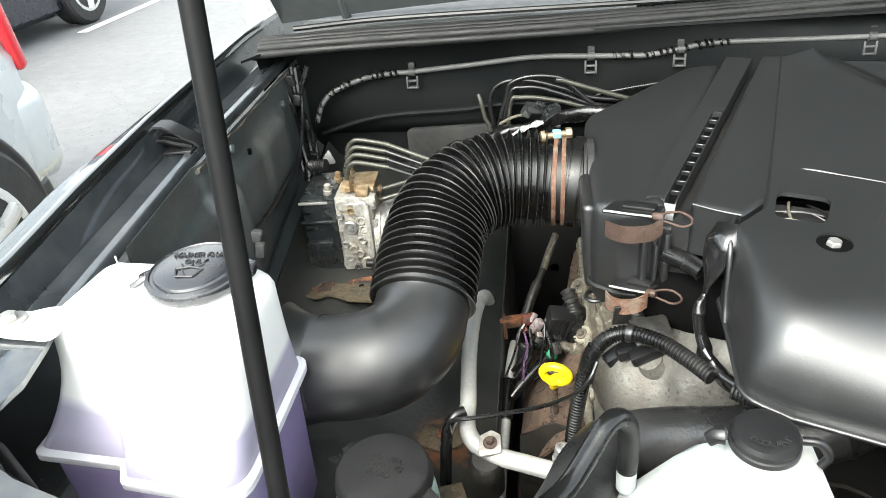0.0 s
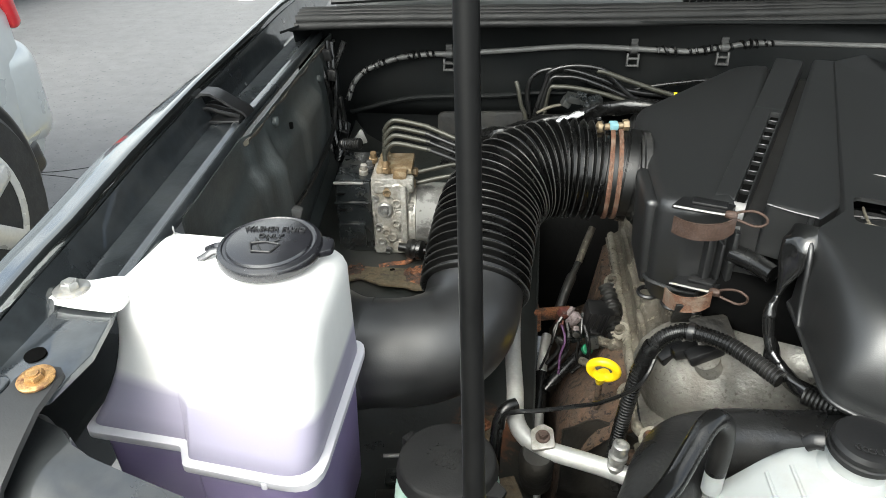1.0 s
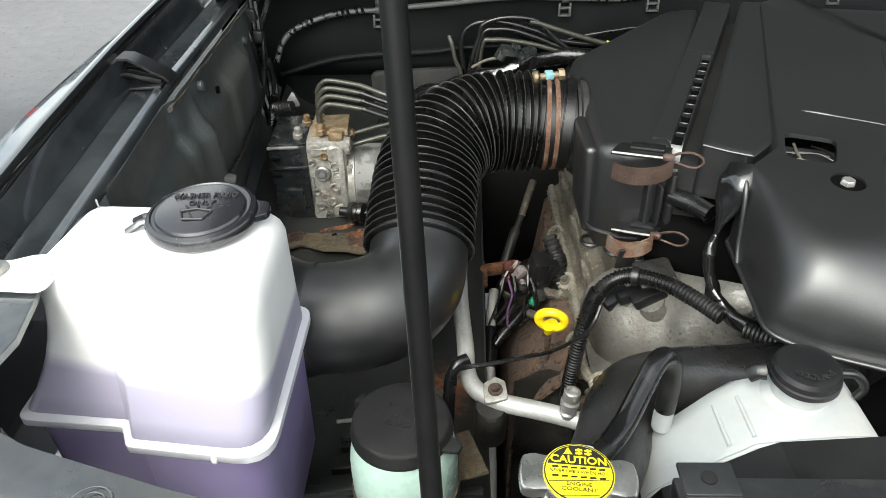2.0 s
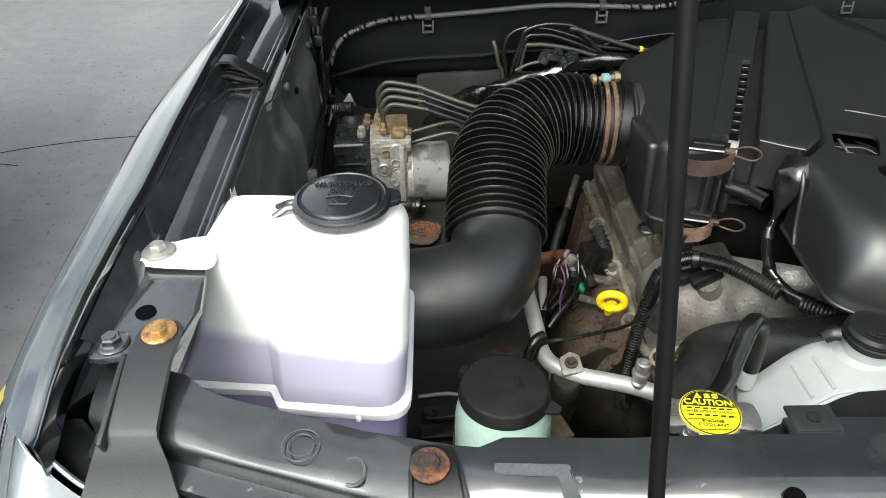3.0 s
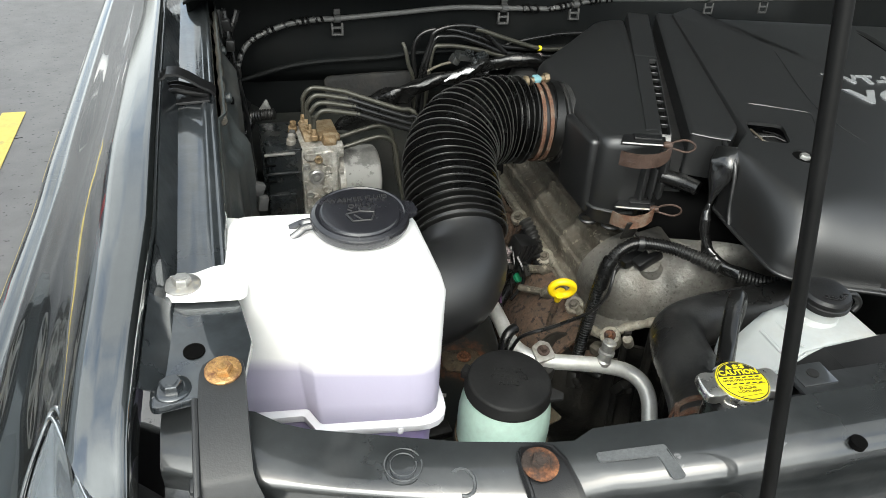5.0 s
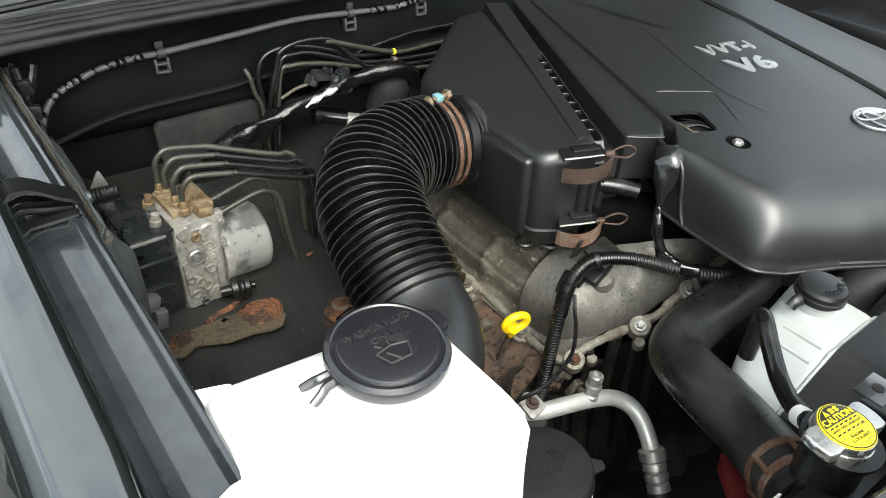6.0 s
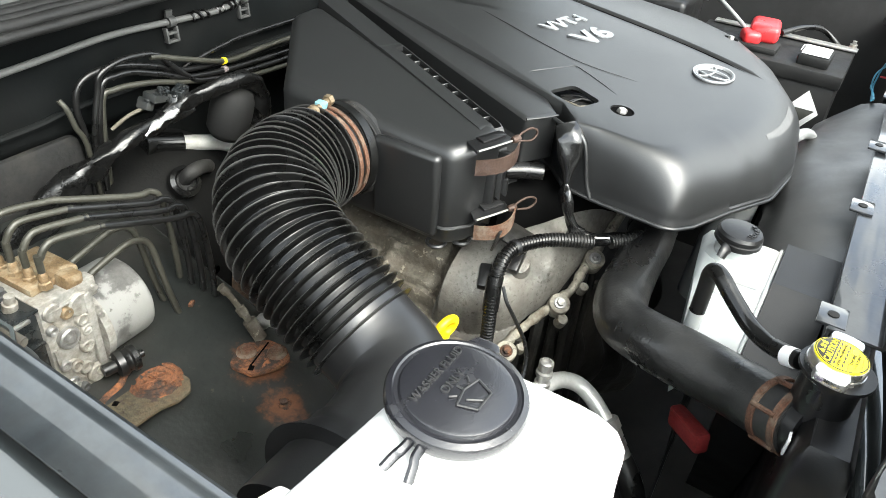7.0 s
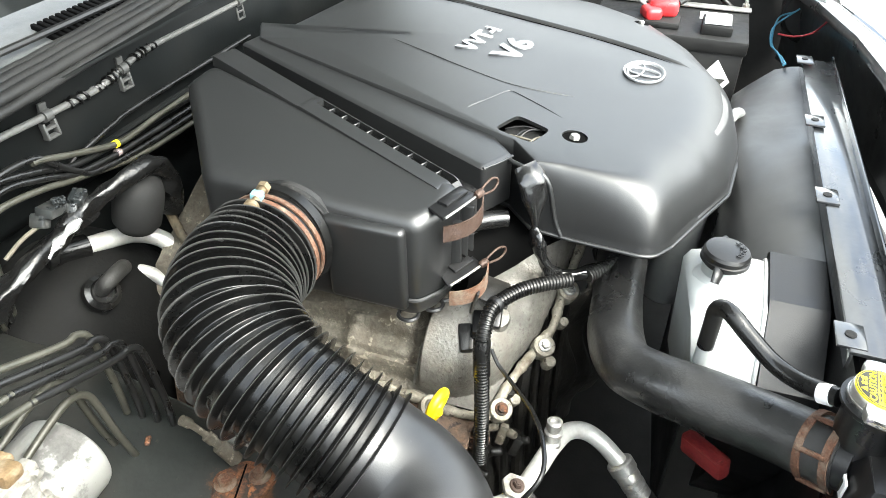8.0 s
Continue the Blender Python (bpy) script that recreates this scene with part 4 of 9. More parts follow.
def headlamp():
    h = thing("headlamp", (-0.47, 0.27, 0.95), "clear headlamp with a bright chrome rim beside the fender", "headlamp")
    edge = [(-0.545, 0.262, 0.86), (-0.530, 0.278, 0.93), (-0.512, 0.294, 1.00), (-0.492, 0.314, 1.06), (-0.474, 0.326, 1.098), (-0.4655, 0.328, 1.111), (-0.455, 0.306, 1.114), (-0.4425, 0.276, 1.116), (-0.4275, 0.248, 1.114), (-0.400, 0.231, 1.095), (-0.372, 0.224, 1.077), (-0.33, 0.212, 1.05)]
    line = curve(edge, 6)
    bm = B()

    def lens(i, t):
        p = line[i]
        d = V(0.10 - 0.25 * (i / len(line)), -1.0, -0.55)
        return p + d * 0.085 * t + V(0, 0, -0.06 * t * t + 0.004 * math.sin(t * 3))
    sheet(bm, lens, range(len(line)), steps(0.07, 1, 8), 0.002)
    part("lens", bm, "lens", h, smooth=70)
    bm = B()
    tube(bm, [V(*p) + V(0.0, 0.0, 0.001) for p in edge], 0.0019, 10, 6)
    tube(bm, [V(*p) + V(-0.003, -0.0045, -0.003) for p in edge], 0.0012, 10, 6)
    part("rim", bm, "chrome", h, "bright chrome rim")
    bm = B()
    tube(bm, [(-0.440, 0.296, 1.060), (-0.422, 0.277, 1.066), (-0.395, 0.252, 1.066), (-0.366, 0.231, 1.062), (-0.28, 0.204, 1.04)], 0.0135, 14, 6, flat=0.8)
    part("seal", bm, "strap_grey", h, "grey foam strip")
    bm = B()
    box(bm, (-0.330, 0.247, 1.01), (0.14, 0.05, 0.08), (0, 0, -16), bevel=0.012, seg=3)
    box(bm, (-0.425, 0.310, 1.00), (0.10, 0.10, 0.10), (0, 0, -35), bevel=0.012, seg=3)
    part("housing", bm, "black_plastic", h)
    bm = B()
    tube(bm, [(-0.262, 0.225, 1.035), (-0.255, 0.222, 1.046), (-0.246, 0.219, 1.048), (-0.240, 0.217, 1.040), (-0.238, 0.217, 1.020)], 0.0019, 8, 6)
    part("lamp_wire", bm, "wire_blue", h, "thin blue wire")


headlamp()

M["rusty_band"] = mat("rusty_band", (0.105, 0.050, 0.030), 0.75, 0.3, var=0.6, scale=70, bump=0.5, dirt=(0.15, 0.115, 0.085), dirt_at=0.52, dirt_scale=60)
M["pale_band"] = mat("pale_band", (0.09, 0.09, 0.09), 0.5, var=0.3, scale=60, bump=0.1)
# ---- washer reservoir ----
def washer():
    w = thing("washer_reservoir", (-0.28, 0.42, 0.86), "milky white washer fluid tank, about half full of lavender fluid", "washer tank")
    top = [(-0.364, 0.394), (-0.315, 0.374), (-0.304, 0.369), (-0.201, 0.346), (-0.205, 0.470), (-0.358, 0.480)]
    low = [(-0.386, 0.363), (-0.309, 0.3575), (-0.301, 0.342), (-0.207, 0.331), (-0.208, 0.487), (-0.388, 0.49)]
    rad = [0.010, 0.004, 0.005, 0.024, 0.018, 0.014]

    def ring(t, d, z):
        corners = shrink([Vector(a).lerp(Vector(b), t) for a, b in zip(top, low)], d)
        return [V(*p, z + 0.004 * t * min(1, max(0, (-0.300 - p.x) / 0.02))) for p in rounded(corners, rad)]
    bm = B()
    rings = [ring(1, 0.004, 1.038)]
    for k in range(9):
        t = 1 - k / 8
        tt = t ** 2.2
        rings.append(ring(tt, 0.0, 1.045 + (1.140 - 1.045) * (1 - t)))
    rings += [ring(0, 0.002, 1.147), ring(0, 0.006, 1.153), ring(0, 0.012, 1.1565), ring(0, 0.016, 1.1572)]
    skin(bm, rings)
    part("upper_tank", bm, "tank", w, "milky white plastic", smooth=60)
    bm = B()
    skin(bm, [ring(1, 0.016, 0.87), ring(1, 0.006, 0.90), ring(1, 0.003, 1.036)])
    part("lower_tank", bm, "tank", w, "lavender tinted plastic", smooth=60)
    bm = B()
    skin(bm, [ring(1, -0.0015, 1.034), ring(1, -0.005, 1.036), ring(1, -0.005, 1.042), ring(1, -0.0015, 1.044), ring(1, 0.004, 1.045)])
    part("seam_flange", bm, "flange_white", w, "pale moulded seam flange", smooth=60)
    bm = B()
    box(bm, (-0.242, 0.3315, 1.0375), (0.005, 0.006, 0.007), bevel=0.002)
    part("drip_tab", bm, "flange_white", w)
    ear = rounded([(-0.345, 0.374), (-0.345, 0.410), (-0.366, 0.408), (-0.378, 0.402), (-0.399, 0.401), (-0.403, 0.381), (-0.38, 0.377)][::-1], 0.007)
    bm = B()
    slab(bm, ear, 1.147, 1.152, 0.0015)
    part("mounting_ear", bm, "tank", w)
    bm = B()
    hexbolt(bm, (-0.387, 0.390, 1.152), (0, 0, 1), 0.0065, 0.0125, 0.006)
    part("bolt", bm, "zinc", w, "zinc plated bolt with a wide washer")
    bm = B()
    plate(bm, rounded([(-0.006, 0), (0.006, 0), (0.005, 0.014), (-0.005, 0.014)], 0.004), frame_at((-0.362, 0.490, 1.138), (1, -0.4, 0), (0, 0.1, 1)), 0.006, 0.0015)
    slab(bm, rounded([(-0.335, 0.462), (-0.338, 0.484), (-0.364, 0.492), (-0.372, 0.484)][::-1], 0.002), 1.134, 1.142, 0.002)
    part("rear_lug", bm, "tank", w)
    c = V(-0.255, 0.437, 1.156)
    bm = B()
    lathe(bm, [(0.030, -0.004), (0.030, 0.006), (0.0375, 0.0065), (0.0385, 0.0085), (0.0385, 0.0125), (0.0375, 0.0145), (0.0345, 0.016), (0.0335, 0.0152), (0.0315, 0.0150), (0.0305, 0.0168), (0.029, 0.0175), (0.001, 0.018)], c, (-0.02, -0.06, 1), 56)
    cap = part("cap", bm, "tank_cap", w, "black cap with raised lettering", smooth=30)
    bm = B()
    plate(bm, rounded([(0.030, -0.012), (0.046, -0.006), (0.046, 0.008), (0.030, 0.016)], 0.005), frame_at(c + V(0, 0, 0.006), (1, 0.12, 0.02), (0, 1, 0.06)), 0.006, 0.0012)
    part("lift_tab", bm, "tank_cap", cap)
    for dy in (-0.0055, 0.0055):
        bm = B()
        tube(bm, [c + V(-0.034, dy * 0.6, 0.008), c + V(-0.043, dy * 0.7, 0.007), c + V(-0.047, dy, 0.005), c + V(-0.054, dy * 1.35, 0.001)], 0.0029, 8, 5, flat=0.7)
        part("hinge_prong", bm, "tank_cap", cap)
    up = (0, 1, 0.06)
    writing("lettering", "WASHER FLUID", 0.0068, frame_at(c + V(0.0, 0.0125, 0.0191), (1, 0, 0.02), up), "letter_grey", cap, 0.0006)
    writing("lettering", "ONLY", 0.0070, frame_at(c + V(0.0, 0.003, 0.0185), (1, 0, 0.02), up), "letter_grey", cap, 0.0006)
    bm = B()
    o = c + V(-0.001, -0.010, 0.0177)
    for a, b in (((-0.011, 0.003), (-0.007, -0.007)), ((-0.007, -0.007), (0.007, -0.007)), ((0.007, -0.007), (0.011, 0.003)), ((-0.011, 0.003), (0.0, 0.0055)), ((0.0, 0.0055), (0.011, 0.003)),
                 ((0.0, -0.006), (-0.005, 0.001)), ((-0.006, 0.006), (-0.009, 0.009)), ((0.006, 0.006), (0.009, 0.009)), ((0.0, 0.006), (0.0, 0.010))):
        tube(bm, [o + V(a[0], a[1], a[1] * 0.06 + 0.0002), o + V(b[0], b[1], b[1] * 0.06 + 0.0002)], 0.0007, 6, 1)
    part("wiper_symbol", bm, "letter_grey", cap)
    return w


washer()


# ---- intake duct ----
def intake():
    d = thing("intake_duct", (-0.10, 0.62, 0.95), "black corrugated rubber air intake hose on a smooth plastic elbow", "air hose")
    line = [(0.046, 0.758, 1.087), (0.025, 0.760, 1.089), (-0.005, 0.760, 1.092), (-0.045, 0.754, 1.094), (-0.083, 0.733, 1.089), (-0.107, 0.696, 1.074), (-0.115, 0.647, 1.051), (-0.118, 0.600, 1.026)]
    pitch = 0.0092

    def r(s):
        if s < 0.034:
            return 0.0500 + 0.0022 * (s < 0.010) - 0.0012 * (0.011 < s < 0.014)
        q = (s / pitch) % 1
        return 0.0468 + 0.0096 * math.exp(-abs((q - 0.5) / 0.105) ** 2.2)
    bm = B()
    tube(bm, line, r, 60, 16, step=0.0006)
    part("corrugated_hose", bm, "hose_rubber", d, smooth=60)
    bm = B()
    tube(bm, [(-0.1175, 0.612, 1.0325), (-0.1180, 0.595, 1.0225), (-0.1225, 0.570, 1.0120), (-0.1365, 0.549, 1.0050), (-0.158, 0.5355, 1.0010), (-0.185, 0.530, 0.9985), (-0.215, 0.5285, 0.997), (-0.25, 0.528, 0.996), (-0.29, 0.527, 0.996)],
         lambda s: 0.0490 + 0.003 * min(1, max(0, (s - 0.03) / 0.06)), 48, 8)
    part("elbow", bm, "elbow_plastic", d, "smooth black plastic elbow")
    bm = B()
    tube(bm, [(-0.205, 0.531, 0.997), (-0.221, 0.5295, 0.996), (-0.243, 0.528, 0.996)], lambda s: 0.0525 + 0.013 * (s / 0.037) ** 2, 40, 8)
    part("flare", bm, "elbow_plastic", d)
    cl = []
    for k, s in enumerate((0.018, 0.0265)):
        bm = B()
        c = V(0.046 - s, 0.7600, 1.0890)
        lathe(bm, [(0.0502, -0.0024), (0.0518, -0.0024), (0.0521, 0), (0.0518, 0.0024), (0.0502, 0.0024)], c, (1, -0.02 - 0.03 * k, -0.02), 48)
        cl.append(part("clamp_band", bm, "rusty_band", d, "rusty steel band"))
    bm = B()
    box(bm, (0.021, 0.765, 1.1440), (0.010, 0.011, 0.008), (6, 0, 8), bevel=0.002)
    part("clamp_block", bm, "blue", cl[0], "pale blue plastic block")
    bm = B()
    tube(bm, [(0.006, 0.762, 1.1425), (0.034, 0.766, 1.1445)], 0.0036, 12, 2)
    lathe(bm, [(0.0062, 0), (0.0062, 0.006), (0.005, 0.007)], (0.031, 0.766, 1.1443), (1, 0.1, 0.06), 6)
    lathe(bm, [(0.0068, 0), (0.0068, 0.004), (0.004, 0.006)], (0.008, 0.762, 1.1427), (-1, -0.1, -0.06), 18)
    part("clamp_screw", bm, "brass", cl[0], "yellow passivated screw")


intake()


# ---- air box ----
def air_box():
    a = thing("air_box", (0.14, 0.76, 1.02), "black plastic air filter box clipped together over the engine", "air filter box")
    foot = [(0.054, 0.628), (0.078, 0.612), (0.118, 0.604), (0.232, 0.948), (0.186, 0.955), (0.116, 0.898), (0.055, 0.850)]
    topz = lambda p: 1.124 + 0.155 * max(0, (p[0] - 0.05)) + 0.045 * max(0, p[1] - 0.63)
    def ring(d, z=None, dz=0):
        q = rounded(shrink(foot, d), [0.016, 0.02, 0.01, 0.010, 0.020, 0.03, 0.026])
        return [V(*p, z if z is not None else topz(p) + dz) for p in q]
    bm = B()
    skin(bm, [ring(0.006, 1.012), ring(0.001, 1.022), ring(0.0, 1.08), ring(0.0, None, -0.014), ring(0.001, None, -0.008), ring(0.004, None, -0.003), ring(0.009, None, -0.0004), ring(0.014, None, 0.0)])
    housing = part("housing", bm, "cover_plastic", a, smooth=60)
    bm = B()
    box(bm, (0.0535, 0.678, 1.069), (0.014, 0.082, 0.097), (0, -3, 0), bevel=0.0068, seg=4)
    part("side_swell", bm, "cover_plastic", housing)
    bm = B()
    tube(bm, [V(*p, 1.034) for p in rounded(shrink(foot, -0.0012), [0.016, 0.02, 0.01, 0.01, 0.02, 0.03, 0.026])], 0.0022, 8, 1)
    part("lower_bead", bm, "cover_plastic", housing)
    bm = B()
    lathe(bm, [(0.040, 0), (0.051, 0.0), (0.0530, 0.002), (0.0530, 0.008), (0.0500, 0.0095), (0.0500, 0.012), (0.046, 0.013), (0.046, 0.02)], (0.060, 0.757, 1.086), (-1, 0, 0.05), 44)
    part("inlet_collar", bm, "dusty_rubber", a)
    # raised seam strip: a flat panel, then a slot crossed by ribs, curling down at its near end
    s0, s1 = V(0.2515, 0.946, 1.1705), V(0.1100, 0.6045, 1.1305)
    L = (s1 - s0).length
    d = (s1 - s0).normalized()
    side = V(-d.y, d.x, 0).normalized()
    m = frame_at(s0.lerp(s1, 0.5), d, side)
    soft = lambda a0, b0, x: (lambda t: t * t * (3 - 2 * t))(min(1, max(0, (x - a0) / (b0 - a0))))

    def strip(u, v):
        half = 0.0172 - 0.0016 * u
        h = -0.012 * soft(0.90, 1.0, abs(v)) + 0.0012 * soft(0.40, 0.425, u)
        slot = soft(0.438, 0.440, u) * (1 - soft(0.960, 0.962, u)) * soft(0.20, 0.215, v) * (1 - soft(0.795, 0.81, v))
        curl = 0.022 * max(0, (u - 0.945) / 0.055) ** 2
        return m @ V(-L / 2 + L * u, v * half, h - 0.0065 * slot - curl)
    bm = B()
    sheet(bm, strip, steps(0, 0.38, 10) + steps(0.40, 0.435, 8) + [0.438, 0.439, 0.440] + steps(0.47, 0.93, 14) + [0.945, 0.953, 0.960, 0.961, 0.962] + steps(0.965, 1.0, 9), [-1, -0.985, -0.96, -0.92, -0.90, -0.4, 0.1, 0.20, 0.2075, 0.215, 0.5, 0.795, 0.8025, 0.81, 0.85, 0.90, 0.92, 0.96, 0.985, 1], 0.0016)
    seam = part("seam_strip", bm, "cover_plastic", a, smooth=35)
    bm = B()
    plate(bm, rounded([(-L * 0.057, 0.0045), (L * 0.462, 0.0042), (L * 0.462, 0.0118), (-L * 0.057, 0.0126)], 0.001), m @ Matrix.Translation((0, 0, -0.0052)), 0.0010, 0.0002)
    part("slot", bm, "void", seam)
    for k in range(9):
        bm = B()
        box(bm, (0, 0, 0), (0.0020, 0.0098, 0.0050), bevel=0.0006, seg=1)
        bm.transform(m @ Matrix.Translation((-L * 0.052 + L * 0.052 * k + L * 0.04, 0.0084, -0.0022)))
        part("slot_rib", bm, "cover_plastic", seam)
    bm = B()
    J = [(0.238, 0.944), (0.114, 0.606), (0.146, 0.594), (0.286, 0.934)]
    skin(bm, [[V(*p, z + 0.085 * (p[1] - 0.6)) for p in J] for z in (1.02, 1.118)])
    part("joint", bm, "matte_black", a)
    # lid plate between the seam and the engine cover
    bm = B()
    lid = [(0.277, 0.938), (0.1375, 0.591), (0.177, 0.572), (0.208, 0.602), (0.330, 0.930)]
    lz = lambda p: 1.1405 + 0.090 * (p[1] - 0.57)
    Q = rounded(lid, 0.005, 3)
    skin(bm, [[V(*p, lz(p) - 0.05) for p in Q], [V(*p, lz(p) - 0.002) for p in Q], [V(*p, lz(p)) for p in rounded(shrink(lid, 0.002), 0.005, 3)], [V(*p, lz(p) + 0.0005) for p in rounded(shrink(lid, 0.006), 0.005, 3)]])
    plate_ob = part("lid_plate", bm, "cover_plastic", a)
    bm = B()
    tube(bm, [V(0.1390, 0.5915, lz((0, 0.5915)) - 0.0005), V(0.1580, 0.5805, lz((0, 0.58)) - 0.0005), V(0.1760, 0.5725, lz((0, 0.5725)) - 0.0005)], 0.0014, 8, 3)
    part("lid_lip", bm, "cover_plastic", plate_ob)
    # latch face at the front
    for x, y, w, hgt in ((0.101, 0.6065, 0.007, 0.074), (0.111, 0.603, 0.004, 0.060), (0.120, 0.600, 0.006, 0.088)):
        bm = B()
        box(bm, (x, y, 1.066), (w, 0.014, hgt), (0, 0, 10), bevel=0.0018)
        part("latch_rail", bm, "cover_plastic", a)
    bm = B()
    box(bm, (0.124, 0.5985, 1.078), (0.014, 0.010, 0.004), (0, 0, 10), bevel=0.001)
    part("rail_tooth", bm, "cover_plastic", a)
    bm = B()
    box(bm, (0.150, 0.632, 1.07), (0.05, 0.06, 0.10), (0, 0, 18), bevel=0.006)
    part("clean_air_neck", bm, "black_plastic", a)
    for left, right, low_l, low_r in ((V(0.063, 0.604, 1.1305), V(0.107, 0.588, 1.1315), V(0.066, 0.606, 1.1105), V(0.113, 0.584, 1.1205)), (V(0.071, 0.601, 1.0490), V(0.105, 0.580, 1.0545), V(0.068, 0.600, 1.0355), V(0.103, 0.573, 1.0480))):
        d = (right - left).normalized()
        out = V(d.y, -d.x, 0).normalized()
        bm = B()
        plate(bm, rounded([(-0.002, -0.001), ((right - left).length + 0.001, -0.001), ((right - left).length + 0.004, 0.022), (0.004, 0.022)], 0.001), frame_at(left - V(0, 0, 0.003), d, -out), 0.0034, 0.0008)
        plate(bm, rounded([(0.014, 0.008), ((right - left).length - 0.002, 0.008), ((right - left).length - 0.002, 0.020), (0.014, 0.020)], 0.001), frame_at(left + V(0, 0, 0.0002), d, -out), 0.003, 0.0008)
        tab = part("latch_tab", bm, "black_plastic", a)
        bm = B()
        tube(bm, [left + out * 0.0012, left.lerp(right, 0.5) + out * 0.0014, right + out * 0.0008], 0.0012, 8, 4)
        part("bail_wire", bm, "zinc", tab, "bare steel bail wire")
        bm = B()

        def clip(i, v):
            t = i / 16
            p = low_l.lerp(low_r, t) + out * (0.0125 * 4 * t * (1 - t)) + V(0, 0, 0.0085 * v)
            return p + V(0, 0, 0.004 * max(0, (t - 0.8) / 0.2) ** 2)
        sheet(bm, clip, range(17), [-1, -0.92, 0, 0.92, 1], 0.0014)
        part("spring_clip", bm, "rusty_clip" if left.z > 1.1 else "rusty_band", tab, "rusty spring clip")
        bm = B()
        e = right + V(0.002, -0.002, 0.001)
        tube(bm, [e, e + d * 0.008 + V(0, 0, 0.005), e + d * 0.019 + V(0, 0, 0.007), e + d * 0.028 + V(0, 0, 0.003), e + d * 0.029 + V(0, 0, -0.003), e + d * 0.022 + V(0, 0, -0.007), e + d * 0.011 + V(0, 0, -0.005), e + V(0, 0, -0.002)], 0.0012, 8, 6)
        lathe(bm, [(0.0028, -0.005), (0.0040, -0.003), (0.0040, 0.003), (0.0028, 0.005)], e, d, 14)
        part("wire_loop", bm, "rusty_clip", tab)
    # ribbed feet below the box
    for x, y in ((0.060, 0.640), (0.082, 0.622), (0.100, 0.617)):
        bm = B()
        tube(bm, [(x + 0.010 * math.cos(t), y + 0.010 * math.sin(t), 1.010) for t in steps(0, 2 * math.pi, 16)], 0.0022, 6, 1, caps=False)
        part("foot_ring", bm, "black_plastic", a)


air_box()


# ---- engine cover ----
def cover_z(x, y):
    return 1.142 + 0.085 * (y - 0.523) - 0.012 * max(0, (x - 0.42) / 0.25) ** 2 - 0.004 * max(0, (0.40 - y) / 0.05)


def engine_cover():
    c = thing("engine_cover", (0.45, 0.65, 1.05), "satin black moulded plastic engine cover with silver lettering", "engine cover")
    foot = [(0.1600, 0.545), (0.1590, 0.500), (0.1525, 0.424), (0.185, 0.408), (0.245, 0.384), (0.33, 0.354), (0.42, 0.345), (0.50, 0.352), (0.60, 0.395), (0.70, 0.455), (0.765, 0.54), (0.79, 0.66), (0.79, 0.86), (0.74, 0.94), (0.34, 0.955), (0.296, 0.93), (0.190, 0.575)]
    rad = [0.006, 0.04, 0.024, 0.03, 0.05, 0.06, 0.06, 0.06, 0.06, 0.06, 0.06, 0.06, 0.05, 0.03, 0.02, 0.01, 0.006]
    P = rounded(foot, rad, 7)
    ease = lambda t: (lambda q: q * q * (3 - 2 * q))(min(1, max(0, t)))

    def give(p):
        """How far the flank slopes in: wide at the nose, steep beside the air box."""
        x, y = p
        if y > 0.53 and x < 0.34:
            return 0.10
        if y < 0.53:
            return 0.22 + 0.20 * ease((0.53 - y) / 0.10) + 0.58 * ease((x - 0.152) / 0.09)
        return 0.8

    g = [give(p) for p in P]
    hem = [(0.150, 1.067), (0.165, 1.065), (0.185, 1.0615), (0.197, 1.0655), (0.208, 1.0725), (0.216, 1.0730), (0.232, 1.0640), (0.245, 1.0605), (0.262, 1.0590)]

    def low(p):
        """Height of the hem, which is notched over the coolant cap."""
        return along(hem, p.x) if p.x < 0.262 and p.y < 0.53 else cover_z(*p) - 0.0745

    def inward(p, d):
        t = min(1, max(0, (p.x - 0.30) / 0.36))
        way = Vector((0.30 + 0.36 * t, 0.60 + 0.08 * t)) - p
        return p + way.normalized() * d

    def ring(d, f, soften=0):
        """The outline moved in by d, a share f of the way down to the hem; corners soften upwards."""
        Q = [inward(p, d * q) for p, q in zip(P, g)]
        for _ in range(soften):
            Q = [(Q[i - 1] + Q[i] * 2 + Q[(i + 1) % len(Q)]) / 4 if Q[i].y < 0.52 and Q[i].x < 0.5 else Q[i] for i in range(len(Q))]
        return [V(*q, cover_z(*q) + (low(p) - cover_z(*q)) * f) for p, q in zip(P, Q)]
    bm = B()
    rings = [ring(0.0, 1.0), ring(0.0, 0.93), ring(0.002, 0.91)]
    rings += [ring(0.002 + 0.085 * (1 - math.cos(t)), 0.91 * (1 - math.sin(t)) ** 1.15, k * 3) for k, t in enumerate(steps(0.10, math.pi / 2, 16))]
    edge = [Vector(p.xy) for p in rings[-1]]
    mid = Vector((0.46, 0.66))
    for f in (0.2, 0.4, 0.6, 0.8, 0.93):
        rings.append([V(*e.lerp(mid, f), cover_z(*e.lerp(mid, f))) for e in edge])
    rows = skin(bm, rings, caps=False)
    bm.faces.new(rows[-1])
    # openings cut through the shell: the service window and the two bolt wells
    hole_at = [tuple(p) for p in rounded([(0.2115, 0.6020), (0.1985, 0.5595), (0.2360, 0.5480), (0.2520, 0.5875)], 0.0085, 3)]
    wells = ((0.234, 0.522, 0.0135), (0.659, 0.502, 0.011))
    cut_hole(bm, hole_at)
    for x, y, r in wells:
        cut_hole(bm, [(x + r * math.cos(t), y + r * math.sin(t)) for t in steps(0, 2 * math.pi, 16)[:-1]])
    tree = BVHTree.FromBMesh(bm)
